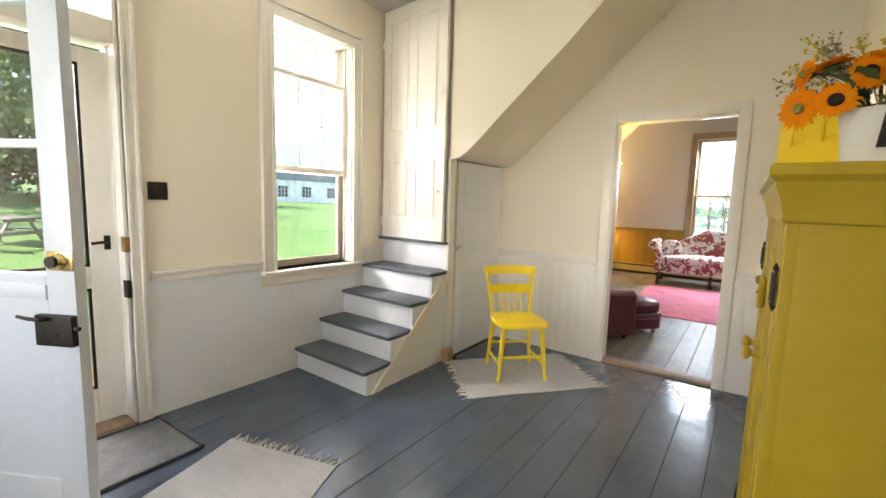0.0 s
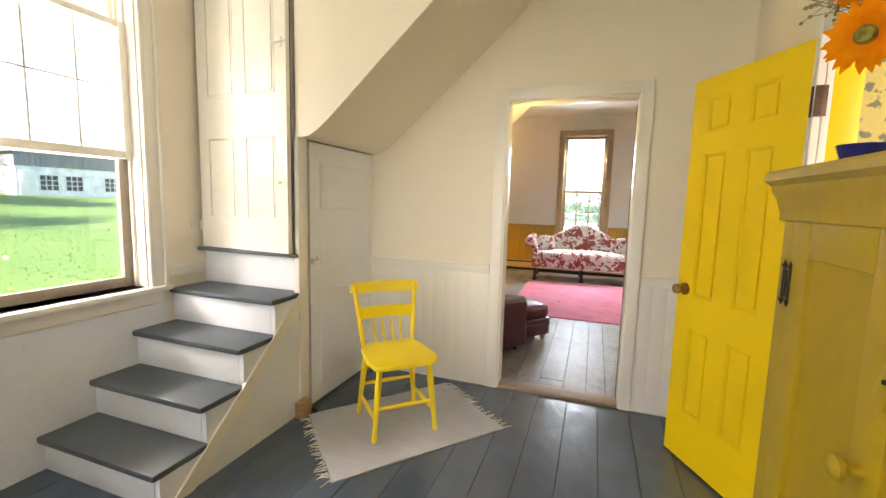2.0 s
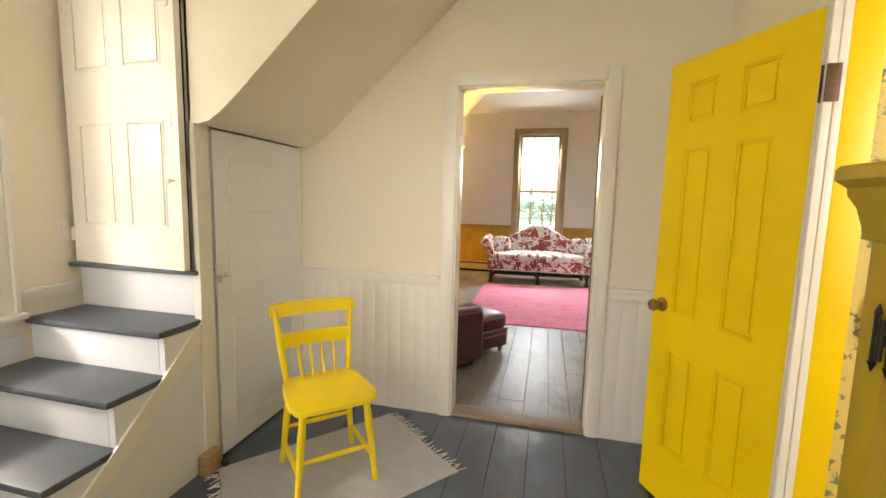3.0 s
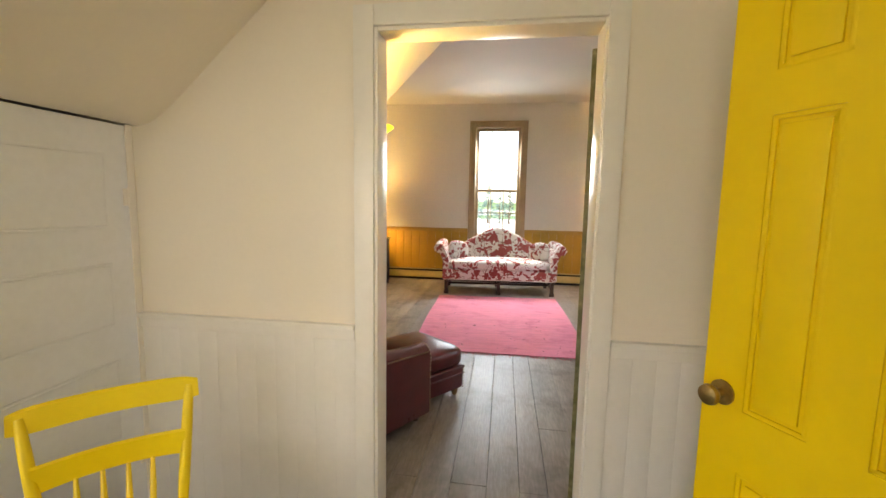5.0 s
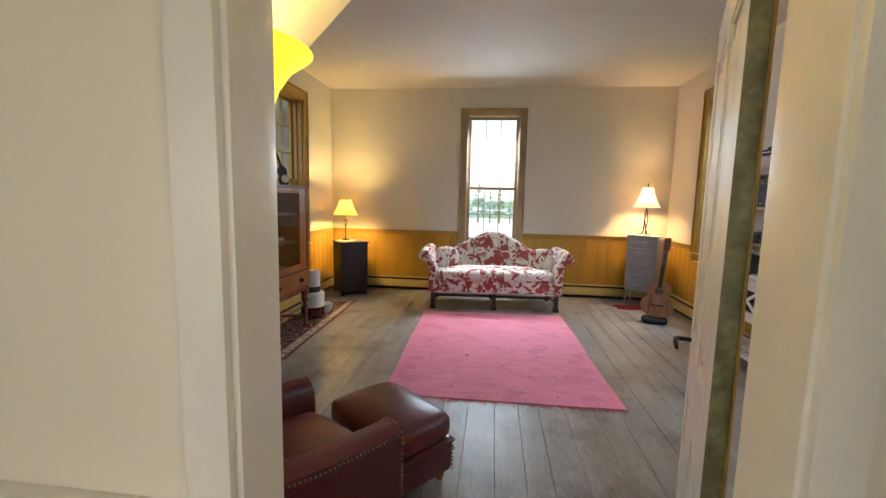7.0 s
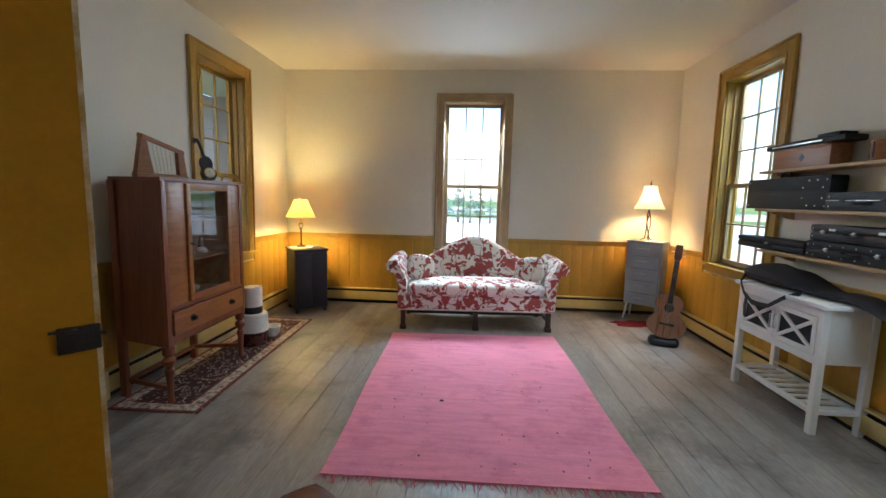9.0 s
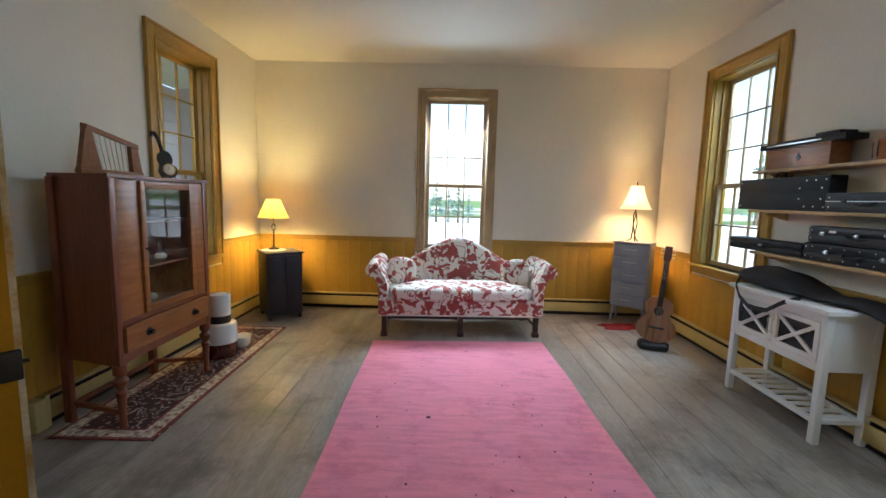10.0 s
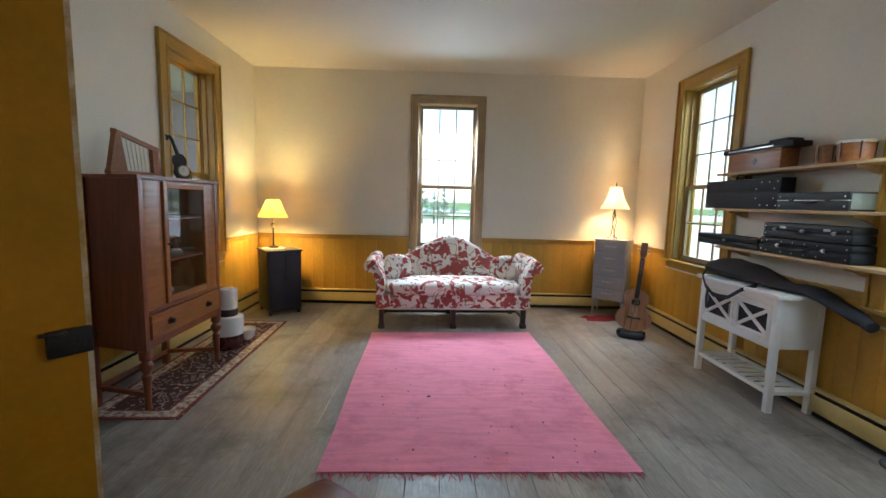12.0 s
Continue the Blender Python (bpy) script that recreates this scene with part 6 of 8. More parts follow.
for pts in ([(-0.13, 0.36, 0.06), (-0.185, 0.33, 0.0), (-0.19, 0.27, -0.08), (-0.188, 0.16, -0.14), (-0.19, -0.02, -0.12), (-0.182, -0.15, -0.03), (-0.12, -0.22, 0.02)], [(-0.185, 0.24, -0.11), (-0.195, 0.235, -0.18), (-0.19, 0.23, -0.27)]):
    bm = B()
    pv = [Vector(p) for p in pts]
    # flat webbing strap
    rings = []
    for i, p in enumerate(pv):
        w = Vector((0, 0, 0.016)) if len(pv) > 3 else Vector((0, 0.015, 0))
        rings.append([p + w + Vector((0.0025, 0, 0)), p + w - Vector((0.0025, 0, 0)), p - w - Vector((0.0025, 0, 0)), p - w + Vector((0.0025, 0, 0))])
    add_ring_surface(bm, rings)
    part("strap", bm, M["black_cloth"], bag)

# ---- wall shelves and what stands on them ----
SHX0, SHX1 = 3.125, LX1
SH = {}
for key, z, y0, y1 in (("a", 1.70, 7.12, 8.69), ("b", 1.385, 7.12, 8.69), ("c", 1.045, 7.12, 8.62)):
    sh = thing("wall_shelf", "pale pine wall shelf on wooden brackets", "shelf", pose(0, 0, z), group="wall shelves")
    bm = B()
    add_box(bm, (SHX0, y0, 0.0), (SHX1 - 0.001, y1, 0.022), 0.004)
    part("board", bm, M["pine"], sh)
    for y in (y0 + 0.28, y1 - 0.16):
        bm = B()
        add_prism(bm, [(SHX1 - 0.001, -0.001), (SHX0 + 0.03, -0.001), (SHX0 + 0.035, -0.018), (SHX1 - 0.11, -0.028), (SHX1 - 0.06, -0.05), (SHX1 - 0.001, -0.062)], "y", y - 0.011, y + 0.011)
        part("bracket", bm, M["pine"], sh)
    SH[key] = z + 0.0225


def case(name, label, y0, y1, z, h, mat, x0=3.085, x1=3.325, handle="front", studs=True, bevel=0.02, latch=2, stripe=False, cat="instrument case"):
    """A hard case lying on a shelf: bottom, lid, latches, handle, corner studs. Its front faces the room (-x)."""
    c = thing(name, label, cat, pose(0, 0, z), group="cases on the shelves")
    bm = B()
    add_box(bm, (x0, y0, 0.0), (x1, y1, h * 0.55), bevel)
    part("bottom", bm, mat, c)
    bm = B()
    add_box(bm, (x0, y0, h * 0.56), (x1, y1, h), bevel)
    part("lid", bm, mat, c)
    bm = B()
    add_box(bm, (x0 - 0.003, y0 + 0.004, h * 0.535), (x1, y1 - 0.004, h * 0.575), 0.002)
    part("valance", bm, M["steel"] if stripe else M["black_case"], c, "metal rim" if stripe else "")
    for k in range(latch):
        y = y0 + (y1 - y0) * (k + 0.5) / latch if latch > 1 else (y0 + y1) / 2
        bm = B()
        add_box(bm, (x0 - 0.006, y - 0.013, h * 0.45), (x0 + 0.002, y + 0.013, h * 0.67), 0.003)
        add_rod(bm, (x0 - 0.010, y - 0.014, h * 0.56), (x0 - 0.010, y + 0.014, h * 0.56), 0.005, seg=8)
        part("latch", bm, M["iron"] if stripe else M["steel"], c)
    ym = (y0 + y1) / 2
    bm = B()
    if handle == "front":
        add_tube(bm, [(x0 - 0.002, ym - 0.06, h * 0.5), (x0 - 0.022, ym - 0.05, h * 0.44), (x0 - 0.028, ym, h * 0.38), (x0 - 0.022, ym + 0.05, h * 0.44), (x0 - 0.002, ym + 0.06, h * 0.5)], 0.008, 8)
        part("handle", bm, M["black_case"], c)
    elif handle == "top":
        xm = (x0 + x1) / 2 - 0.05
        add_tube(bm, [(xm, ym - 0.05, h), (xm, ym - 0.045, h + 0.03), (xm, ym, h + 0.042), (xm, ym + 0.045, h + 0.03), (xm, ym + 0.05, h)], 0.008, 8)
        part("handle", bm, M["black_case"], c)
    else:
        bm.free()
    if studs:
        for y in (y0 + 0.03, y1 - 0.03):
            for zz in (0.03, h - 0.03):
                bm = B()
                add_ball(bm, (x0 - 0.001, y, zz), 0.006, 8, 5, (0.5, 1, 1))
                part("stud", bm, M["steel"], c)
    return c


big_case = case("instrument_case", "large black hard case with steel rivets on the middle shelf", 7.99, 8.88, SH["b"], 0.25, M["black_case"], x0=3.165, x1=3.285, handle="top", latch=0, bevel=0.008)
for k in range(8):
    a = math.pi / 8 + math.pi / 4 * k
    bm = B()
    add_ball(bm, (3.164, 8.14 + 0.10 * math.cos(a), 0.125 + 0.10 * math.sin(a)), 0.0065, 8, 5, (0.5, 1, 1))
    part("stud", bm, M["steel"], big_case)
flat = case("flat_case", "dark grey flat case with bright metal rim", 7.40, 7.97, SH["b"], 0.125, M["grey_case"], x0=3.13, latch=2, stripe=True, bevel=0.012)
case("violin_case", "slim black violin case with brass catch on the lower shelf", 8.135, 8.93, SH["c"], 0.10, M["black_case"], x0=3.15, x1=3.30, handle="front", latch=1, studs=False, bevel=0.03)
low_case = case("suitcase", "black leather suitcase with steel clasps, the lower of two", 7.36, 8.12, SH["c"], 0.125, M["black_case"], x0=3.145, latch=2, bevel=0.018)
top_case = case("suitcase", "old black suitcase with worn clasps on top of another", 7.37, 8.10, SH["c"] + 0.1265, 0.115, M["grey_case"], x0=3.15, latch=3, bevel=0.02)
box_part("end_panel", (3.142, 7.396, 0.012), (3.313, 7.402, 0.113), material("case_end", (0.20, 0.23, 0.19), 0.5, var=0.15, scale=12, fine=90, bump=0.1), flat, 0.002, "pale grey-green end of the case")
for y0, y1, mt in ((7.86, 7.94, "ivory"), (7.50, 7.58, "steel")):
    box_part("plate", (3.146, y0 + 0.02, 0.074), (3.151, y1 - 0.01, 0.090), M[mt], top_case, 0.001, "small worn metal plate")
for y in (7.60, 7.70, 7.80, 7.90, 8.04):
    for z in (0.10, 0.024):
        bm = B()
        add_ball(bm, (3.144, y, SH["c"] + z), 0.005, 7, 5, (0.5, 1, 1))
        part("rivet", bm, M["steel"], low_case, m=Matrix.Translation((0, 0, -SH["c"])))
bx = thing("wooden_box", "brown wooden box with dark diamond inlay on the top shelf", "box", pose(0, 0, SH["a"]))
bm = B()
add_box(bm, (3.155, 8.01, 0.0), (3.30, 8.56, 0.145), 0.004)
part("body", bm, M["box_wood"], bx)
bm = B()
add_prism(bm, [(8.27, 0.045), (8.295, 0.075), (8.27, 0.105), (8.245, 0.075)], "x", 3.152, 3.156)
part("inlay", bm, M["ebony"], bx, "dark diamond inlay")
bm = B()
add_box(bm, (3.15, 8.005, 0.145), (3.305, 8.565, 0.157), 0.003)
part("lid", bm, M["box_wood"], bx)
kb = thing("keyboard_case", "long black flat keyboard lying on the wooden box", "keyboard", pose(0, 0, SH["a"] + 0.158))
bm = B()
add_box(bm, (3.145, 7.90, 0.0), (3.30, 8.66, 0.042), 0.012)
part("body", bm, M["black_case"], kb)
bm = B()
add_box(bm, (3.141, 8.08, 0.016), (3.147, 8.58, 0.026), 0.001)
part("trim_line", bm, M["steel"], kb)
bm = B()
add_box(bm, (3.165, 7.97, 0.042), (3.29, 8.16, 0.072), 0.01)
add_box(bm, (3.17, 8.16, 0.042), (3.28, 8.52, 0.052), 0.004)
part("end_block", bm, M["black_case"], kb)
for y, r, h, rim in ((7.68, 0.078, 0.125, False), (7.50, 0.095, 0.135, True)):
    dm = thing("hand_drum", "small reddish-brown hand drum with pale head" if rim else "small reddish-brown wooden drum", "drum", pose(3.225, y, SH["a"]), group="small drums")
    bm = B()
    add_lathe(bm, [(r * 0.86, 0), (r * 0.9, 0.01), (r, h * 0.5), (r * 0.97, h - 0.01)], 22)
    part("shell", bm, M["box_wood"], dm)
    bm = B()
    add_lathe(bm, [(r * 1.03, h - 0.016), (r * 1.04, h), (r * 0.9, h + 0.006), (0.001, h + 0.006)], 22)
    part("head", bm, M["ivory"] if rim else M["box_wood"], dm)
    for k in range(6):
        bm = B()
        a = 2 * math.pi * k / 6
        add_rod(bm, (r * 1.0 * math.cos(a), r * 1.0 * math.sin(a), 0.02), (r * 1.04 * math.cos(a), r * 1.04 * math.sin(a), h - 0.01), 0.004, seg=6)
        part("lacing", bm, M["iron"], dm)

# ---- leather club chair and ottoman ----
def studs_along(parent, pts, step=0.018, r=0.0065, lift=0.028):
    bm = B()
    pv = [Vector((p[0], p[1], p[2] + (lift if p[2] > 0.3 else 0.0))) for p in pts]
    for a, b in zip(pv, pv[1:]):
        n = max(1, int((b - a).length / step))
        for k in range(n):
            p = a.lerp(b, k / n)
            add_ball(bm, p, r, 7, 5)
    part("nailheads", bm, M["stud"], parent, "row of round nailheads")


lc = thing("club_chair", "oxblood leather club chair with rolled arms and nailhead trim", "armchair", pose(-0.19, 5.47, LZ, 0, 0, -33))
bm = B()
add_box(bm, (-0.38, -0.38, 0.05), (0.38, 0.36, 0.26), 0.03)
part("seat_base", bm, M["leather"], lc)
bm = B()
cushion(bm, -0.25, 0.25, -0.30, 0.40, 0.25, 0.40, 9, 0.02)
part("seat_cushion", bm, M["leather"], lc)
bm = B()
rings = []
for i in range(13):
    u = -1 + i / 6
    top = 0.78 - 0.08 * u * u
    prof = [(-0.24, 0.26), (-0.28, 0.55), (-0.33, top - 0.05), (-0.37, top), (-0.42, top - 0.01), (-0.455, top - 0.07), (-0.45, 0.5), (-0.42, 0.08)]
    rings.append([Vector((u * 0.34, y, z)) for y, z in prof])
add_ring_surface(bm, rings)
part("backrest", bm, M["leather"], lc)
for sx in (-1, 1):
    bm = B()
    prof = [(0.245, 0.06), (0.245, 0.36), (0.25, 0.43), (0.275, 0.475), (0.315, 0.495), (0.36, 0.49), (0.395, 0.46), (0.405, 0.41), (0.40, 0.34), (0.40, 0.06)]
    rings = []
    for i in range(14):
        t = i / 13
        y = -0.40 + 0.80 * t
        rise = 0.09 * (1 - t) ** 1.5
        rings.append([Vector((sx * x, y, z + (rise + 0.028 if z > 0.3 else 0))) for x, z in prof])
    add_ring_surface(bm, rings)
    arm = part("arm", bm, M["leather"], lc)
    studs_along(arm, [(sx * 0.40, 0.404, 0.07), (sx * 0.40, 0.404, 0.34), (sx * 0.405, 0.404, 0.41), (sx * 0.393, 0.404, 0.458), (sx * 0.36, 0.404, 0.488), (sx * 0.315, 0.404, 0.493), (sx * 0.275, 0.404, 0.473), (sx * 0.252, 0.404, 0.43), (sx * 0.247, 0.404, 0.30)])
    studs_along(arm, [(sx * 0.399, 0.38, 0.452), (sx * 0.399, 0.0, 0.475), (sx * 0.399, -0.38, 0.545)], 0.02)
    for y in (-0.36, 0.34):
        bm = B()
        add_lathe(bm, [(0.018, 0), (0.026, 0.02), (0.03, 0.052)], 12, Matrix.Translation((sx * 0.33, y, 0.0)))
        part("foot", bm, M["dark_leg"], lc)

ot = thing("ottoman", "oxblood leather ottoman in front of the club chair", "ottoman", pose(0.195, 6.04, LZ, 0, 0, -40))
bm = B()
add_box(bm, (-0.29, -0.21, 0.055), (0.29, 0.21, 0.24), 0.03)
part("base", bm, M["leather"], ot)
bm = B()
cushion(bm, -0.30, 0.30, -0.22, 0.22, 0.225, 0.375, 9, 0.03)
part("pad", bm, M["leather"], ot)
for z in (0.225, 0.175):
    bm = B()
    pts = [(-0.292, -0.212, z), (0.292, -0.212, z), (0.292, 0.212, z), (-0.292, 0.212, z), (-0.292, -0.212, z)]
    for a, b in zip(pts, pts[1:]):
        add_rod(bm, a, b, 0.006, seg=6)
    part("welt", bm, M["leather"], ot)
studs_along(ot, [(0.293, -0.2, 0.07), (0.293, -0.2, 0.24)], 0.02)
studs_along(ot, [(0.293, 0.2, 0.07), (0.293, 0.2, 0.24)], 0.02)
for sx in (-1, 1):
    for sy in (-1, 1):
        bm = B()
        add_lathe(bm, [(0.016, 0), (0.022, 0.02), (0.028, 0.056)], 12, Matrix.Translation((sx * 0.24, sy * 0.16, 0.0)))
        part("foot", bm, M["raw_wood"], ot, "pale wooden foot")

# ---- amber glass lamp by the doorway ----
fl = thing("floor_lamp", "lit floor lamp with upturned amber glass bowl beside the doorway", "lamp", pose(0.125, 4.84, LZ))
bm = B()
add_lathe(bm, [(0.12, 0), (0.125, 0.012), (0.10, 0.025), (0.02, 0.04)], 24)
part("base", bm, M["brass"], fl)
bm = B()
add_rod(bm, (0, 0, 0.035), (0, 0, 1.58), 0.012, seg=12)
part("pole", bm, M["brass"], fl)
bm = B()
prof = [(0.035, 1.575), (0.055, 1.60), (0.085, 1.66), (0.105, 1.72), (0.135, 1.765), (0.175, 1.795), (0.18, 1.80), (0.17, 1.798), (0.13, 1.772), (0.10, 1.725), (0.08, 1.665), (0.05, 1.61), (0.03, 1.59)]
add_lathe(bm, prof, 32, cap=False)
part("shade", bm, M["shade_amber"], fl, "glowing amber glass bowl")
bm = B()
add_ball(bm, (0, 0, 1.68), 0.03, 12, 8)
part("bulb", bm, bulb_mat, fl)
lamp("lamp_glow_amber", "POINT", 7, (1.0, 0.72, 0.28), pose(0.125, 4.84, LZ + 1.735), 0.04)

# =================== kitchen ===================
M["rag"] = material("rag", (0.45, 0.45, 0.475), 0.95, var=0.08, scale=6, fine=80, bump=0.5, stretch=(1, 3, 1))
M["rag_fringe"] = material("rag_fringe", (0.66, 0.62, 0.56), 0.95, var=0.1)
M["door_mat"] = material("door_mat", (0.16, 0.16, 0.165), 0.95, var=0.2, scale=12, fine=120, bump=0.5)
M["mat_edge"] = material("mat_edge", (0.05, 0.05, 0.055), 0.95, var=0.2, scale=12, fine=120, bump=0.4)
flat_rug("rag_rug", [(-0.172, 3.182), (0.487, 3.977), (-0.046, 4.430), (-0.672, 3.668)], 0.006, M["rag"], "pale grey rag rug with cream fringe under the yellow chair", M["rag_fringe"], ((3, 0), (1, 2)), seed=3, wave=0.004, fl=0.06)
flat_rug("rag_rug", [(-0.60, 0.98), (0.08, 1.20), (-0.276, 2.132), (-0.925, 1.928)], 0.006, M["rag"], "pale grey rag rug with cream fringe near the outer door", M["rag_fringe"], ((2, 3), (0, 1)), seed=5, wave=0.004, fl=0.075)
dm = flat_rug("door_mat", [(-1.46, 0.92), (-0.93, 0.90), (-0.965, 1.80), (-1.46, 1.775)], 0.006, M["door_mat"], "dark grey door mat inside the outer door", seed=8, wave=0.002, cat="mat")
bm = B()
q = [Vector((x + 1.20375, y - 1.34875, 0.009)) for x, y in ((-1.46, 0.92), (-0.93, 0.90), (-0.965, 1.80), (-1.46, 1.775))]
for a, b in zip(q, q[1:] + q[:1]):
    add_rod(bm, a, b, 0.008, seg=6)
part("edge", bm, M["mat_edge"], dm, "black bound edge")

# ---- yellow kitchen chair ----
kc = thing("kitchen_chair", "bright yellow painted half-spindle kitchen chair on the rag rug", "chair", pose(-0.138, 3.80, 0.0075, 0, 0, 44.5) @ Matrix.Diagonal((1.0, 1.0, 0.978, 1.0)))
CY = M["chair_yellow"]
bm = B()
rings = []
for j, (dz, k) in enumerate(((0.425, 0.93), (0.432, 1.0), (0.445, 1.0), (0.455, 0.97), (0.452, 0.80), (0.449, 0.5), (0.448, 0.2), (0.448, 0.04))):
    ring = []
    for i in range(40):
        a = 2 * math.pi * i / 40
        ca, sa = math.cos(a), math.sin(a)
        px = 0.20 * math.copysign(abs(ca) ** 0.42, ca)
        py = 0.20 * math.copysign(abs(sa) ** 0.42, sa)
        px *= 1.0 - 0.08 * (py / 0.2)
        ring.append(Vector((px * k, py * k, dz - (0.012 if (py < -0.16 and j < 4) else 0))))
    rings.append(ring)
add_ring_surface(bm, rings)
part("seat", bm, CY, kc)
FL = {}
for sx in (-1, 1):
    for y0, y1 in ((-0.145, -0.175), (0.145, 0.185)):
        bm = B()
        p0, p1 = Vector((sx * 0.185, y1, 0.0)), Vector((sx * 0.145, y0, 0.435))
        m, l = along(p0, p1)
        add_lathe(bm, [(0.012, 0), (0.015, 0.02), (0.0125, 0.06), (0.0165, l * 0.45), (0.019, l * 0.72), (0.016, l * 0.86), (0.018, l * 0.9), (0.015, l)], 14, m)
        part("leg", bm, CY, kc)
        FL[(sx, y0 < 0)] = (p0, p1)


def on_leg(sx, front, z):
    a, b = FL[(sx, front)]
    return a.lerp(b, z / 0.435)


for s0, s1, z in ((((-1), True), (1, True), 0.185), ((-1, False), (1, False), 0.20), ((-1, True), (-1, False), 0.125), ((1, True), (1, False), 0.125)):
    bm = B()
    add_rod(bm, on_leg(s0[0], s0[1], z), on_leg(s1[0], s1[1], z), 0.009, 0.009, 10, 0.0125)
    part("stretcher", bm, CY, kc)


def back_y(z):
    return 0.165 + (z - 0.45) * 0.24


for sx in (-1, 1):
    bm = B()
    add_tube(bm, [(sx * (0.158 + (z - 0.45) * 0.11), back_y(z), z) for z in (0.44, 0.52, 0.6, 0.7, 0.78, 0.81)], [0.014, 0.016, 0.0165, 0.016, 0.014, 0.012], 12)
    part("back_post", bm, CY, kc)


def bowed_slat(z0, z1, half, t=0.016, bow=0.028, roll=0.0, ear=0.0):
    bm = B()
    rings = []
    for i in range(17):
        u = -1 + i / 8
        x = u * half
        y = back_y((z0 + z1) / 2) + bow * (1 - u * u) - bow * 0.3
        top = z1 - ear * u ** 8
        bot = z0 + ear * u ** 8 + 0.006 * (1 - u * u)
        rings.append([Vector((x, y - t / 2, bot)), Vector((x, y + t / 2, bot)), Vector((x, y + t / 2 + roll, top - 0.006)), Vector((x, y + roll, top)), Vector((x, y - t / 2 + roll, top - 0.006))])
    add_ring_surface(bm, rings)
    return bm


part("crest_rail", bowed_slat(0.762, 0.838, 0.222, 0.02, 0.03, 0.012, 0.012), CY, kc)
part("back_slat", bowed_slat(0.605, 0.685, 0.178, 0.014, 0.026), CY, kc)
for x in (-0.09, -0.03, 0.03, 0.09):
    bm = B()
    add_rod(bm, (x * 0.92, 0.15, 0.45), (x, back_y(0.61) + 0.016, 0.612), 0.007, 0.006, 8, 0.009)
    part("spindle", bm, CY, kc)

# ---- yellow cupboard ----
cp = thing("kitchen_cupboard", "mustard-yellow painted cupboard with cornice and two panel doors", "cupboard", pose(1.345, 1.90, 0.0, 0, 0, 0.6))
OY = M["olive_yellow"]
CD, CW, CH = 0.37, 0.88, 1.35
for nm, lo, hi in (("side", (0.02, 0, 0.0), (CD, 0.022, CH)), ("side", (0.02, CW - 0.022, 0.0), (CD, CW, CH)), ("back", (CD - 0.012, 0.022, 0.05), (CD, CW - 0.022, CH)), ("bottom", (0.02, 0.022, 0.06), (CD - 0.012, CW - 0.022, 0.08)), ("inner_top", (0.02, 0.022, CH - 0.02), (CD - 0.012, CW - 0.022, CH)), ("shelf", (0.02, 0.022, 0.70), (CD - 0.012, CW - 0.022, 0.718))):
    box_part(nm, lo, hi, OY, cp, 0.003)
bm = B()
for lo, hi in (((0.0, 0.0, 0.0), (0.022, 0.055, CH)), ((0.0, CW - 0.055, 0.0), (0.022, CW, CH)), ((0.0, 0.055, 0.0), (0.022, CW - 0.055, 0.08)), ((0.0, 0.055, CH - 0.022), (0.022, CW - 0.055, CH)), ((0.0, CW / 2 - 0.018, 0.08), (0.020, CW / 2 + 0.018, CH - 0.022))):
    add_box(bm, lo, hi, 0.003)
part("face_frame", bm, OY, cp)
bm = B()
prof = [(0.0, CH - 0.03), (-0.012, CH - 0.026), (-0.012, CH - 0.012), (-0.016, CH), (-0.022, CH + 0.02), (-0.034, CH + 0.038), (-0.036, CH + 0.05), (-0.052, CH + 0.062), (-0.052, CH + 0.078), (-0.046, CH + 0.084)]
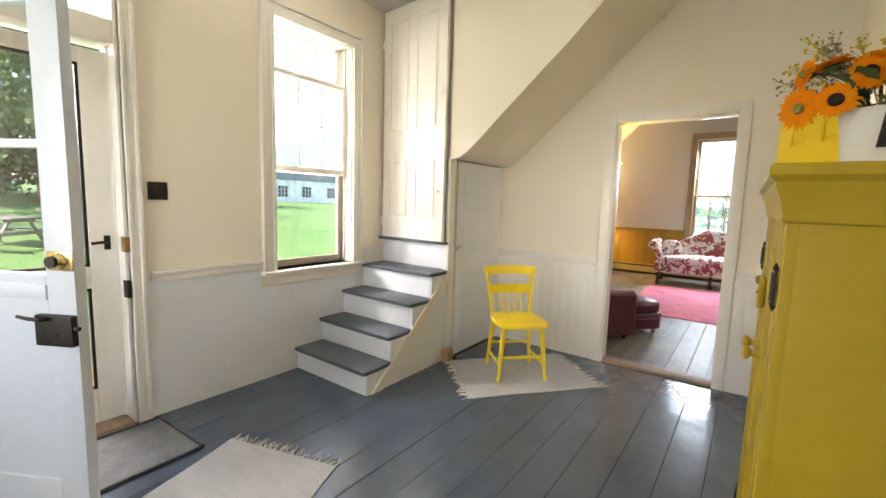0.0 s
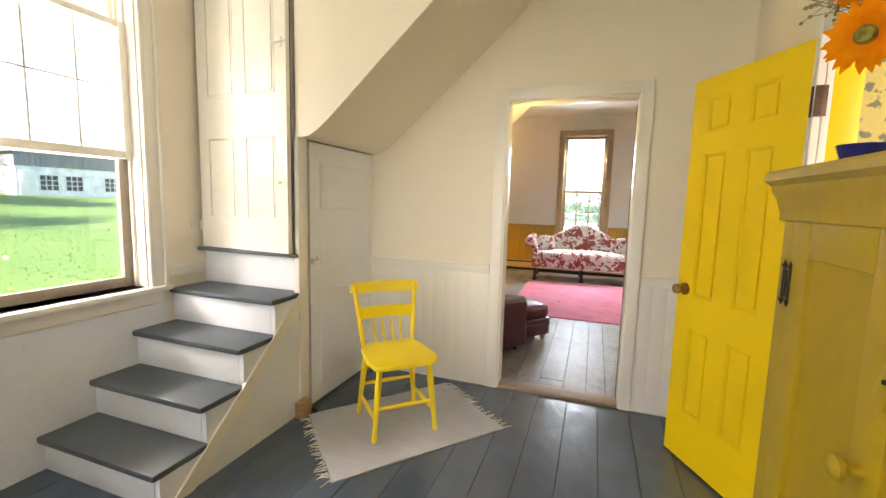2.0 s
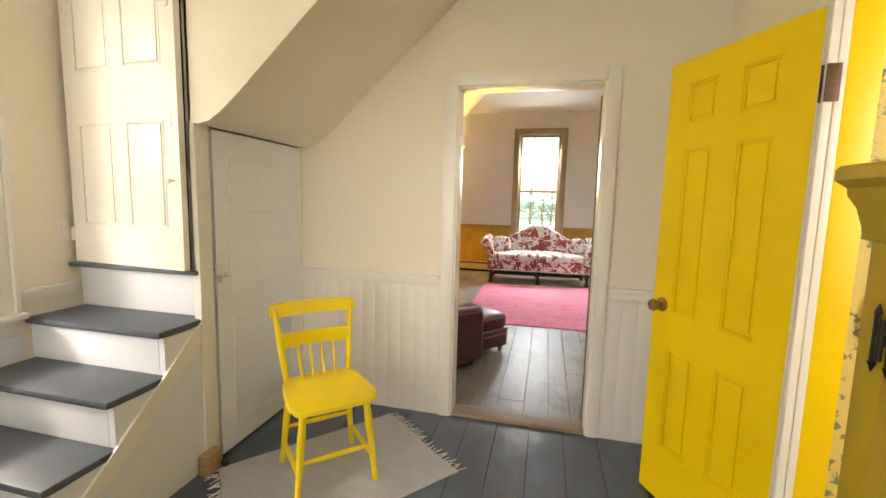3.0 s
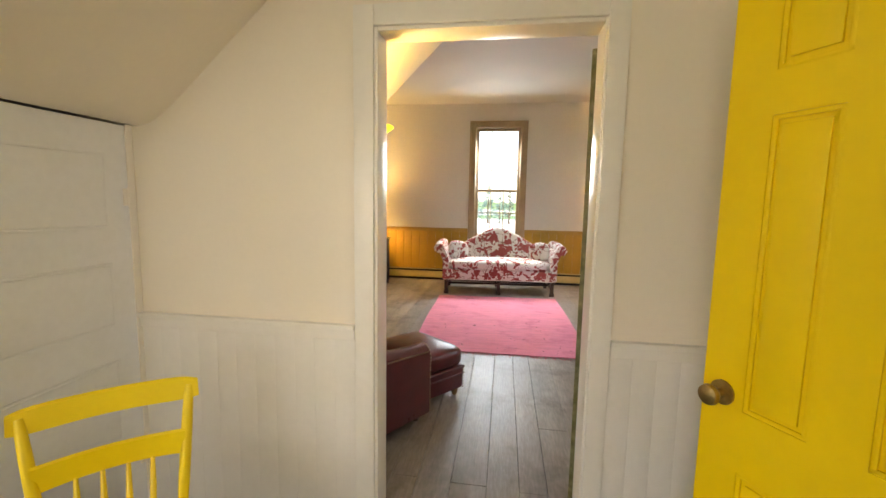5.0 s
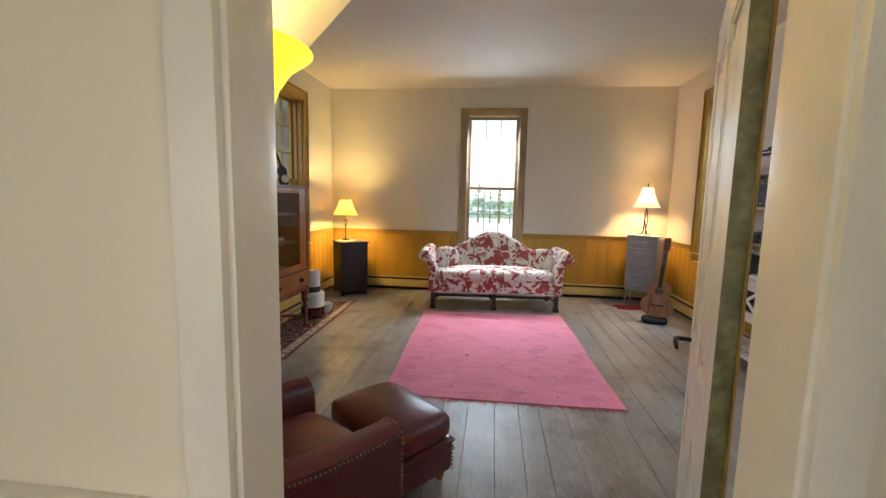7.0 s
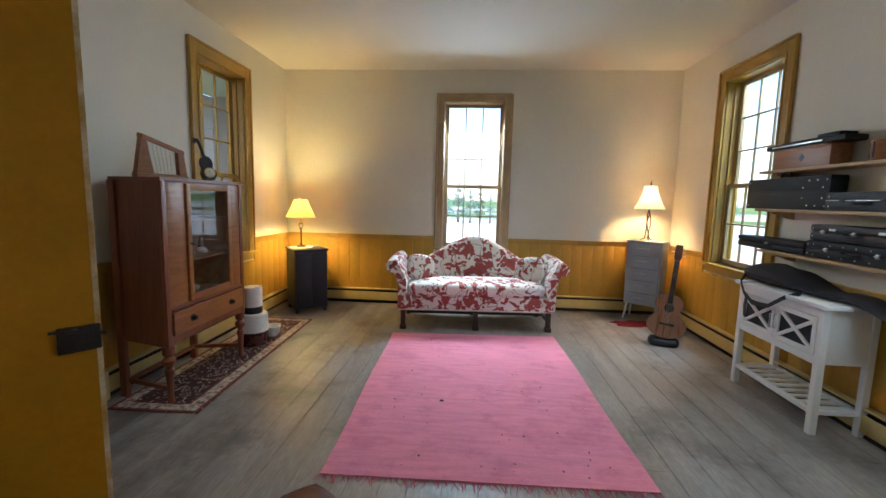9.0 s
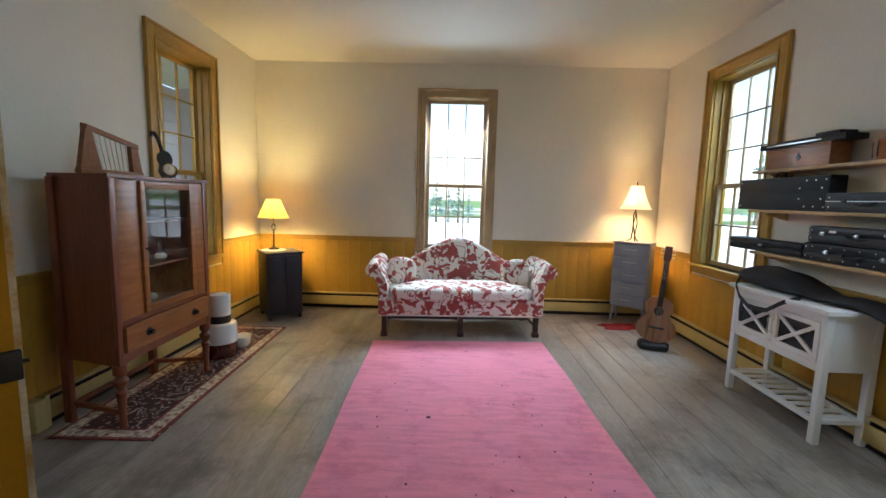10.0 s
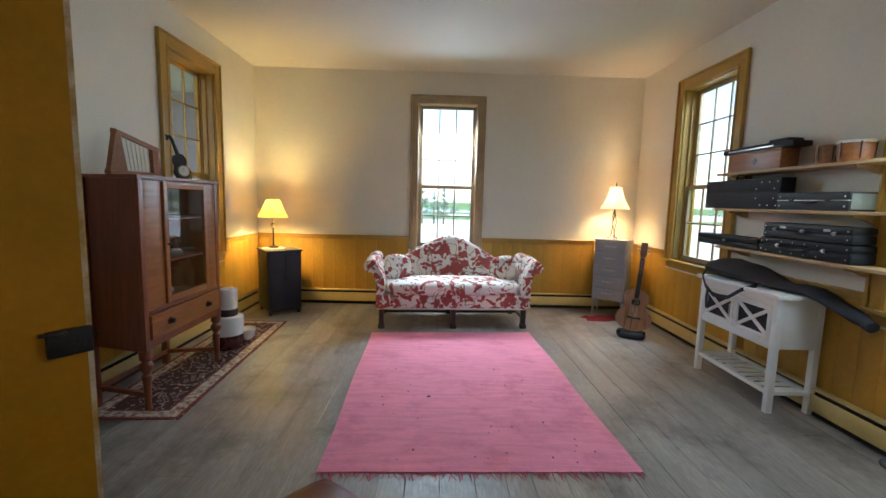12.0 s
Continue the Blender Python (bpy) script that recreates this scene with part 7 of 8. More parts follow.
# cornice mitred round the front and both ends
rings = []
for a, z in prof:
    a *= 0.7
    rings.append([Vector((CD + 0.0, -0.0 + a, z)), Vector((a, a, z)), Vector((a, CW - a, z)), Vector((CD + 0.0, CW - a, z))])
vr = add_ring_surface(bm, rings, True, True)
part("cornice", bm, OY, cp, smooth=25)
for y0, y1 in ((0.058, CW / 2 - 0.02), (CW / 2 + 0.02, CW - 0.058)):
    bm = B()
    z0, z1, s = 0.085, CH - 0.026, 0.075
    for lo, hi in (((-0.003, y0, z0), (0.018, y0 + s, z1)), ((-0.003, y1 - s, z0), (0.018, y1, z1)), ((-0.003, y0 + s, z0), (0.018, y1 - s, z0 + 0.10)), ((-0.003, y0 + s, z1 - s), (0.018, y1 - s, z1))):
        add_box(bm, lo, hi, 0.003)
    d = part("door", bm, OY, cp)
    bm = B()
    add_box(bm, (0.008, y0 + s - 0.002, z0 + 0.098), (0.016, y1 - s + 0.002, z1 - s + 0.002))
    part("panel", bm, OY, d)
    far = y0 > 0.3
    yh = y1 + 0.004 if far else y0 - 0.004
    for z in (1.185, 0.25):
        bm = B()
        for sgn in (-1, 1):
            add_box(bm, (-0.007, yh + sgn * 0.014 - 0.005, z - 0.036), (-0.003, yh + sgn * 0.014 + 0.005, z + 0.036), 0.002)
            for e in (-1, 1):
                add_rod(bm, (-0.005, yh + sgn * 0.014, z + e * 0.036), (-0.005, yh + sgn * 0.014, z + e * 0.050), 0.006, 0.001, 6)
        add_box(bm, (-0.007, yh - 0.014, z - 0.008), (-0.003, yh + 0.014, z + 0.008), 0.002)
        add_rod(bm, (-0.008, yh, z - 0.03), (-0.008, yh, z + 0.03), 0.004, seg=8)
        part("hinge", bm, M["iron"], d, "black iron H hinge")
    yk = y0 + 0.04 if far else y1 - 0.04
    bm = B()
    add_lathe(bm, [(0.012, 0), (0.009, 0.012), (0.009, 0.018), (0.019, 0.026), (0.02, 0.034), (0.012, 0.040), (0.001, 0.041)], 16, Matrix.Translation((-0.003, yk, 0.945)) @ pose(0, 0, 0, 0, -90, 0))
    part("knob", bm, OY, d)
tbn = B()
m = Matrix.Translation((-0.004, CW / 2 + 0.005, 1.11)) @ pose(0, 0, 0, 22, 0, 0)
add_box(tbn, (-0.016, -0.016, -0.045), (0.0, 0.016, 0.045), 0.005, m)
tb2 = part("turn_button", tbn, OY, cp)
bm = B()
add_ball(bm, (-0.0205, CW / 2 + 0.005, 1.11), 0.004, 8, 5)
part("screw", bm, M["iron"], tb2)

# ---- flowers on the cupboard ----
CT = CH + 0.0845
va = thing("flower_bucket", "white tapered bucket of sunflowers and goldenrod with dark leather handle", "flower vase", pose(1.585, 2.68, CT - 0.0))
bm = B()
add_lathe(bm, [(0.082, 0), (0.085, 0.006), (0.107, 0.215), (0.110, 0.22), (0.104, 0.22), (0.082, 0.01), (0.001, 0.01)], 30, cap=False)
part("bucket", bm, M["ceramic_white"], va)
bm = B()
add_prism(bm, [(-0.03, 0.10), (-0.008, 0.10), (0.006, 0.225), (-0.016, 0.225)], "y", -0.118, -0.108)
add_tube(bm, [(0.0, -0.11, 0.215), (0.0, -0.07, 0.25), (0.0, 0.07, 0.25), (0.0, 0.11, 0.215)], 0.006, 6)
part("handle", bm, M["iron"], va, "dark leather strap handle")
PETAL = let_through(material("petal", (0.90, 0.29, 0.003), 0.8, var=0.15, scale=40, fine=120, bump=0.1, second=(0.90, 0.41, 0.005), amount=0.5, spec=0.1), (0.95, 0.38, 0.004), 0.45)
CORE = material("seed_head", (0.035, 0.018, 0.012), 0.9, var=0.4, scale=60, fine=300, bump=0.6)
CORE_G = material("green_head", (0.30, 0.27, 0.04), 0.9, var=0.3, scale=60, fine=300, bump=0.6)
LEAF = material("leaf", (0.07, 0.12, 0.03), 0.6, var=0.25, scale=15, fine=90, bump=0.2)
GOLD = material("goldenrod", (0.55, 0.42, 0.03), 0.8, var=0.2, scale=50)
FIL = material("filler", (0.25, 0.23, 0.12), 0.8, var=0.3, scale=50)
rng = random.Random(77)


def sunflower(c, way, r, core, n=22):
    q = Vector(way).to_track_quat("Z", "Y").to_matrix().to_4x4()
    m = Matrix.Translation(c) @ q
    bm = B()
    for ringn, (rr, tilt, cnt) in enumerate(((1.0, 0.10, n), (0.88, 0.24, n - 4))):
        for k in range(cnt):
            a = 2 * math.pi * (k + 0.5 * ringn) / cnt + rng.uniform(-0.08, 0.08)
            l = r * rr * rng.uniform(0.88, 1.1)
            w = r * 0.15
            r0 = r * 0.22
            pts = []
            for t, ww in ((0, 0.45), (0.35, 1.0), (0.7, 0.85), (1.0, 0.08)):
                x = r0 + (l - r0) * t
                z = tilt * r * math.sin(t * 2.2) + 0.004 * ringn - 0.10 * r * t * t
                for s in (-1, 1):
                    pts.append(m @ Vector((x * math.cos(a) - s * w * ww * math.sin(a), x * math.sin(a) + s * w * ww * math.cos(a), z + 0.004 * (1 - abs(ww)))))
            v = [bm.verts.new(p) for p in pts]
            for j in range(3):
                bm.faces.new((v[2 * j], v[2 * j + 1], v[2 * j + 3], v[2 * j + 2]))
    f = part("sunflower", bm, PETAL, va, "orange-yellow sunflower head")
    bm = B()
    add_lathe(bm, [(r * k, z) for k, z in ((0.36, 0.0), (0.36, 0.012), (0.27, 0.02), (0.1, 0.017), (0.001, 0.013))] if core is CORE else [(r * k, z) for k, z in ((0.26, 0.0), (0.26, 0.012), (0.2, 0.02), (0.1, 0.017), (0.001, 0.013))], 18, m)
    part("seed_head", bm, core, f)
    bm = B()
    add_lathe(bm, [(0.004, -0.022), (r * 0.28, -0.014), (r * 0.34, -0.005), (r * 0.4, -0.002), (r * 0.3, 0.0005)], 14, m, cap=False)
    part("calyx", bm, LEAF, f)
    bm = B()
    add_tube(bm, [Vector(c) - Vector(way).normalized() * 0.005, (c[0] * 0.5, c[1] * 0.5, c[2] * 0.95), (c[0] * 0.15, c[1] * 0.15, 0.16)], 0.0035, 6)
    part("stem", bm, LEAF, f)


for c, way, r, core in (((-0.216, -0.035, 0.258), (-0.65, -0.86, -0.1), 0.074, CORE_G), ((-0.137, -0.087, 0.264), (-0.2, -0.97, 0.1), 0.062, CORE), ((-0.206, 0.024, 0.378), (-0.9, -0.3, 0.25), 0.062, CORE_G),
                        ((-0.150, -0.009, 0.385), (-0.3, -0.05, 0.95), 0.072, CORE), ((-0.07, -0.064, 0.342), (0.3, -0.9, 0.1), 0.06, CORE), ((0.03, -0.10, 0.31), (0.2, -1, 0.2), 0.062, CORE), ((0.06, 0.02, 0.36), (0.5, 0.2, 0.9), 0.06, CORE), ((-0.05, 0.05, 0.40), (-0.2, 0.3, 1.0), 0.06, CORE_G)):
    sunflower((c[0] + 0.012, c[1], c[2] - 0.018), way, r * 0.9, core)
for k in range(9):
    # feathery sprays
    tip = Vector(((-0.276, 0.07, 0.36), (-0.206, 0.05, 0.485), (-0.155, 0.04, 0.48), (-0.24, 0.06, 0.405), (-0.17, 0.0, 0.45), (-0.085, 0.02, 0.455), (-0.18, 0.09, 0.40), (-0.02, -0.09, 0.42), (0.04, 0.03, 0.43))[k])
    bm = B()
    add_tube(bm, [(0, 0, 0.16), tip * 0.6 + Vector((0, 0, 0.09)), tip], [0.003, 0.002, 0.001], 5)
    for j in range(34):
        s = rng.uniform(0.55, 1.0)
        p = (Vector((0, 0, 0.18)).lerp(tip, s)) + Vector((rng.gauss(0, 0.016), rng.gauss(0, 0.016), rng.gauss(0, 0.014)))
        add_rod(bm, Vector((0, 0, 0.18)).lerp(tip, s - 0.05), p, 0.0008, seg=4)
        add_ball(bm, p, rng.uniform(0.003, 0.006), 6, 4)
    part("spray", bm, GOLD if k % 2 else FIL, va, "yellow goldenrod spray" if k % 2 else "greenish feathery spray")
for k in range(24):
    a = rng.uniform(0, 2 * math.pi)
    d = Vector((math.cos(a), math.sin(a), rng.uniform(0.2, 1.5)))
    bm = B()
    side = Vector((-math.sin(a), math.cos(a), 0))
    rows = []
    for t, w in ((0, 0.1), (0.3, 0.8), (0.6, 1.0), (1.0, 0.05)):
        p = Vector((0, 0, 0.215)) + d * 0.06 + d * 0.09 * t - Vector((0, 0, 0.04 * t * t))
        rows.append((bm.verts.new(p - side * 0.028 * w), bm.verts.new(p + Vector((0, 0, -0.004))), bm.verts.new(p + side * 0.028 * w)))
    for u, v in zip(rows, rows[1:]):
        bm.faces.new((u[0], u[1], v[1], v[0]))
        bm.faces.new((u[1], u[2], v[2], v[1]))
    part("leaf", bm, LEAF, va)
bm = B()
add_lathe(bm, [(0.03, 0), (0.032, 0.004), (0.045, 0.05), (0.042, 0.05), (0.028, 0.006), (0.001, 0.006)], 22, cap=False)
single("blue_dish", bm, material("cobalt", (0.015, 0.02, 0.16), 0.15, var=0.2), "small cobalt blue glass dish on the cupboard", "dish", pose(1.44, 2.735, CT))

# wooden door stop on the floor
bm = B()
add_box(bm, (-0.03, -0.05, 0.0), (0.03, 0.05, 0.10), 0.004)
single("door_stop", bm, M["raw_wood"], "raw pine block as a door stop by the closet", "door stop", pose(-0.70, 3.655, 0.001, 0, 0, 8))
bm = B()
add_ball(bm, (0, 0, 0.02), 0.02, 12, 8)
single("door_knob_loose", bm, M["iron"], "small dark iron knob on the floor", "knob", pose(-0.655, 3.70, 0.002))

# ---- pantry: hooks and a hung towel ----
bm = B()
rings = []
for i in range(14):
    t = i / 13
    z = 1.32 - 0.50 * t
    half = 0.05 + 0.11 * min(1, t * 1.6)
    ring = []
    for k in range(28):
        a = 2 * math.pi * k / 28
        ring.append(Vector((half * math.cos(a) * (1 + 0.10 * math.sin(5 * a + 4 * t)), -0.05 + 0.032 * math.sin(a) * (1 + 0.5 * math.sin(4 * a)), z + 0.02 * math.sin(3 * a) * t)))
    rings.append(ring)
add_ring_surface(bm, rings)
TOWEL = material("towel", (0.85, 0.54, 0.11), 0.95, var=0.12, scale=12, fine=160, bump=0.5)
single("towel", bm, TOWEL, "orange-yellow towel hanging from a hook in the room beyond", "towel", pose(2.55, 4.458, -0.04))
for x, z in ((2.415, 0.62), (2.55, 1.33), (2.43, 1.70)):
    bm = B()
    add_lathe(bm, [(0.018, 0), (0.018, 0.004), (0.006, 0.006)], 12, pose(0, 0, 0, 90, 0, 0))
    add_tube(bm, [(0, -0.004, 0), (0, -0.04, 0.004), (0, -0.06, -0.03), (0, -0.045, -0.055), (0, -0.03, -0.04)], 0.005, 8)
    add_tube(bm, [(0, -0.02, 0), (0, -0.05, 0.04)], 0.005, 8)
    single("coat_hook", bm, M["brass"], "brass coat hook on the papered wall", "hook", pose(x, 4.456, z) @ Matrix.Scale(1.7, 4), group="coat hooks")
bm = B()
add_box(bm, (0, 0, 0), (0.6, 0.14, 0.02), 0.004)
single("pantry_shelf", bm, M["pine"], "narrow wooden shelf in the room beyond", "shelf", pose(2.05, 4.316, 1.47))

# =================== outside ===================
M["grass"] = material("grass", (0.105, 0.175, 0.035), 0.9, var=0.25, scale=0.5, fine=9, bump=0.6, second=(0.07, 0.15, 0.022), amount=0.5)
M["bark"] = material("bark", (0.09, 0.065, 0.045), 0.9, var=0.3, scale=6, fine=30, bump=0.6)
M["foliage"] = material("foliage", (0.065, 0.11, 0.03), 0.7, var=0.3, scale=0.8, fine=8, bump=0.1)
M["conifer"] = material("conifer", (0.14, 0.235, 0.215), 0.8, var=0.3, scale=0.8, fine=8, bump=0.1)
M["barn_board"] = material("barn_board", (0.24, 0.24, 0.26), 0.85, var=0.25, scale=1.5, fine=12, bump=0.3, stretch=(4, 4, 0.4))
M["barn_stone"] = material("barn_stone", (0.78, 0.76, 0.73), 0.85, var=0.2, scale=1.6, fine=9, bump=0.3)
M["barn_roof"] = material("barn_roof", (0.55, 0.55, 0.54), 0.6, var=0.2, scale=1.5, fine=10, bump=0.2)
M["porch_paint"] = material("porch_paint", (0.70, 0.67, 0.60), 0.6, var=0.06, scale=2, fine=30, bump=0.1)
M["table_grey"] = wood("table_grey", (0.16, 0.14, 0.12), (0.10, 0.085, 0.07), 0.8)
M["brick"] = material("brick", (0.30, 0.13, 0.09), 0.85, var=0.25, scale=9, fine=50, bump=0.3)


def land(x, y):
    d = max(0.0, -x - 6)
    z = -0.45 + 0.048 * min(d, 60) + 0.006 * max(0.0, d - 60)
    z += 0.12 * noise.noise(Vector((x * 0.06, y * 0.06, 0))) * min(1.0, max(abs(x), abs(y - 4)) / 20)
    n = max(0.0, y - 16)
    return z - 0.015 * min(n, 60)


bm = B()
ticks = [-1200, -600, -300, -160, -100, -70, -55, -45, -38, -32, -26, -21, -17, -13, -10, -7, -4, 0, 4, 8, 13, 18, 24, 32, 42, 60, 90, 160, 320, 640, 1200]
gv = [[bm.verts.new((x, y + 4, land(x, y + 4))) for x in ticks] for y in ticks]
for j in range(len(ticks) - 1):
    for i in range(len(ticks) - 1):
        bm.faces.new((gv[j][i], gv[j][i + 1], gv[j + 1][i + 1], gv[j + 1][i]))
single("ground", bm, M["grass"], "mown green lawn rising towards the barn", "lawn", kind="structure")

# tufts near the window
bm = B()
rng = random.Random(5)
vs, fs = [], []
for k in range(5200):
    x, y = rng.uniform(-16, -2.4), rng.uniform(0, 12)
    z = land(x, y)
    h, a = rng.uniform(0.015, 0.045), rng.uniform(0, 6.3)
    dx, dy = 0.02 * math.cos(a), 0.02 * math.sin(a)
    b = len(vs)
    vs += [(x - dx, y - dy, z - 0.01), (x + dx, y + dy, z - 0.01), (x + rng.uniform(-0.03, 0.03), y + rng.uniform(-0.03, 0.03), z + h)]
    fs.append((b, b + 1, b + 2))
bm.free()
me = bpy.data.meshes.new("grass_tufts")
me.from_pydata(vs, [], fs)
me.materials.append(M["grass"])
tagged(new("grass_tufts", me), "short green grass blades on the lawn", "grass", kind="stuff")


def tree(name, h, spread, seed, mat, label, conifer=False, n=3200, low=0.25):
    rng = random.Random(seed)
    t = thing(name, label, "tree", group="trees round the house")
    bm = B()
    add_tube(bm, [(0, 0, -0.3), (0.05, 0.02, h * 0.25), (-0.04, 0.05, h * 0.55), (0.03, 0, h * 0.9)], [h * 0.035, h * 0.026, h * 0.016, h * 0.004], 9)
    limbs = []
    for k in range(11):
        z = h * rng.uniform(low, 0.8)
        a = rng.uniform(0, 6.28)
        l = spread * rng.uniform(0.5, 0.95) * (1.1 - z / h * 0.7)
        e = Vector((l * math.cos(a), l * math.sin(a), z + l * (0.1 if conifer else 0.5)))
        add_tube(bm, [(0, 0, z), e * 0.5 + Vector((0, 0, z * 0.5 + 0.1)), e], [h * 0.012, h * 0.007, h * 0.002], 6)
        limbs.append(e)
    part("trunk", bm, M["bark"], t)
    vs, fs = [], []
    clumps = []
    for k in range(46):
        if conifer:
            u = rng.random() ** 0.8
            r = spread * (1 - u) * rng.uniform(0.4, 1.0)
            a = rng.uniform(0, 6.28)
            clumps.append((Vector((r * math.cos(a), r * math.sin(a), h * (0.08 + 0.92 * u))), spread * 0.22 * (1.2 - u)))
        else:
            e = rng.choice(limbs)
            clumps.append((e + Vector((rng.gauss(0, spread * 0.22), rng.gauss(0, spread * 0.22), rng.gauss(0, h * 0.07))), spread * rng.uniform(0.16, 0.30)))
    for k in range(n):
        c, r = rng.choice(clumps)
        p = c + Vector((rng.gauss(0, 1), rng.gauss(0, 1), rng.gauss(0, 0.7))) * r * 0.6
        s = spread * rng.uniform(0.025, 0.05)
        u = Vector((rng.uniform(-1, 1), rng.uniform(-1, 1), rng.uniform(-1, 1))).normalized()
        v = u.orthogonal().normalized()
        b = len(vs)
        vs += [tuple(p - u * s), tuple(p + v * s * 0.6), tuple(p + u * s), tuple(p - v * s * 0.6)]
        fs.append((b, b + 1, b + 2, b + 3))
    me = bpy.data.meshes.new("crown")
    me.from_pydata(vs, [], fs)
    me.materials.append(mat)
    cr = new("crown", me)
    cr.parent = t
    return t


t1 = tree("broadleaf_tree", 9.0, 3.6, 1, M["foliage"], "leafy broadleaf tree beside the lawn")
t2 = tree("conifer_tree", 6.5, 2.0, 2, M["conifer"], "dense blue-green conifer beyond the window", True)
t3 = tree("bushy_tree", 8.5, 4.4, 7, M["foliage"], "bushy tree with branches down to the lawn", n=4200, low=0.03)
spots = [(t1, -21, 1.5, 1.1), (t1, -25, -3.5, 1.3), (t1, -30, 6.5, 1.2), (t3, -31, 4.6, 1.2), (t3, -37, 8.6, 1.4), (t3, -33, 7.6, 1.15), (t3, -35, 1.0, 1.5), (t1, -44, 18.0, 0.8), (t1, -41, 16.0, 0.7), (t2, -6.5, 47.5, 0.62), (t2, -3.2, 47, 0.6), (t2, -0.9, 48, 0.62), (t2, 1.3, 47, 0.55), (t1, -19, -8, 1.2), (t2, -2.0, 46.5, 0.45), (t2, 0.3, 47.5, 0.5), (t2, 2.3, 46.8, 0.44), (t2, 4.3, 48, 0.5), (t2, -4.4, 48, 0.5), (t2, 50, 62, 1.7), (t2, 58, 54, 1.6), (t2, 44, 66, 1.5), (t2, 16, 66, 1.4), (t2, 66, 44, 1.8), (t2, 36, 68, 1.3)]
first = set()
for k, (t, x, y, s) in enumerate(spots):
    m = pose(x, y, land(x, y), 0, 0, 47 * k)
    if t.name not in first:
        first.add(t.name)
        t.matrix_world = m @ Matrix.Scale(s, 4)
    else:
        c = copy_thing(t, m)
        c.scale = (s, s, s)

# pale sheet over the lawn north of the house, its glare put into colour
bm = B()
xs, ys = [-14 + 6 * i for i in range(28)], [14 + 6 * j for j in range(24)]
gv = [[bm.verts.new((x, y, land(x, y) + 0.03)) for x in xs] for y in ys]
for j in range(len(ys) - 1):
    for i in range(len(xs) - 1):
        bm.faces.new((gv[j][i], gv[j][i + 1], gv[j + 1][i + 1], gv[j + 1][i]))
single("pale_ground_north", bm, material("glare_ground", (0.5, 0.49, 0.47), 0.95, var=0.15, scale=2, fine=40, bump=0.4), "pale sheet standing in for the glaring ground north of the house", "drive", kind="structure")

# wooded hill far behind the barn
bm = B()
rows = []
for i in range(41):
    az = radians(-80 + 1.6 * i)
    top = 10 + 52 / (1 + math.exp(-(i - 13) / 3.0)) + 4 * noise.noise(Vector((i * 0.35, 2.0, 0)))
    col = []
    for r, k in ((230, 0.0), (265, 0.45), (300, 0.85), (330, 1.0), (420, 0.9)):
        x, y = r * math.sin(az), r * math.cos(az)
        col.append(bm.verts.new((x, y, -4 + top * k + 2.5 * noise.noise(Vector((x * 0.05, y * 0.05, 1.0))))))
    rows.append(col)
for a, b in zip(rows, rows[1:]):
    for j in range(4):
        bm.faces.new((a[j], a[j + 1], b[j + 1], b[j]))
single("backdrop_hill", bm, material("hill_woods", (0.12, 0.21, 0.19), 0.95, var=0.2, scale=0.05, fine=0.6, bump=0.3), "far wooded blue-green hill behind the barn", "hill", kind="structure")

# ---- barn ----
bz = land(-37, 24)
bn = thing("barn", "weathered grey board barn with whitewashed stone base and small-paned windows", "barn", pose(-37, 24.5, bz - 0.1, 0, 0, 0))
bm = B()
add_box(bm, (-8, -5.2, -0.6), (0, 9.5, 2.25))
part("stone_wall", bm, M["barn_stone"], bn)
bm = B()
add_box(bm, (-8.1, -5.3, 2.25), (0.12, 9.6, 3.3))
for k in range(49):
    y = -5.3 + k * 0.303
    add_box(bm, (0.12, y + 0.01, 2.25), (0.145, y + 0.285, 3.3))
part("board_wall", bm, M["barn_board"], bn)
bm = B()
add_prism(bm, [(-8.6, 3.2), (0.4, 3.2), (-4.0, 4.0)], "y", -5.6, 10.0)
part("roof", bm, M["barn_roof"], bn)
for y in (-3.3, -1.7, 1.0, 3.8, 7.0):
    w = thing("window", "", "")
    for key in ("label", "category"):
        if key in w:
            del w[key]
    w.parent = bn
    bm = B()
    for a, b in ((y - 0.62, y - 0.55), (y + 0.55, y + 0.62)):
        add_box(bm, (0.0, a, 0.5), (0.06, b, 1.7))
    for a, b in ((0.5, 0.57), (1.63, 1.7)):
        add_box(bm, (0.0, y - 0.55, a), (0.06, y + 0.55, b))
    for q in (-0.18, 0.18):
        add_box(bm, (0.01, y + q - 0.025, 0.57), (0.05, y + q + 0.025, 1.63))
    for q in (0.92, 1.28):
        add_box(bm, (0.012, y - 0.55, q - 0.025), (0.052, y + 0.55, q + 0.025))
    part("window_frame", bm, M["porch_paint"], w)
    bm = B()
    add_box(bm, (0.005, y - 0.55, 0.57), (0.02, y + 0.55, 1.63))
    part("pane", bm, M["blue_black"], w)
bm = B()
add_box(bm, (0.0, -5.0, 0.0), (0.05, -4.1, 1.9), 0.01)
part("door", bm, M["porch_paint"], bn)

# ---- porch eave, brick path, picnic tables ----
PORCH_GREY = material("porch_grey", (0.34, 0.335, 0.32), 0.7, var=0.08, scale=2, fine=30, bump=0.1)
po = thing("porch_roof", "pale grey painted board porch ceiling along the house", "porch", kind="structure")
for k in range(10):
    x = -1.74 - k * 0.145
    box_part("board", (x - 0.141, -1.6, 2.74), (x, 4.6, 2.76), PORCH_GREY, po, 0.003)
box_part("fascia", (-3.24, -1.6, 2.70), (-3.2, 4.6, 2.92), M["porch_paint"], po, 0.004)
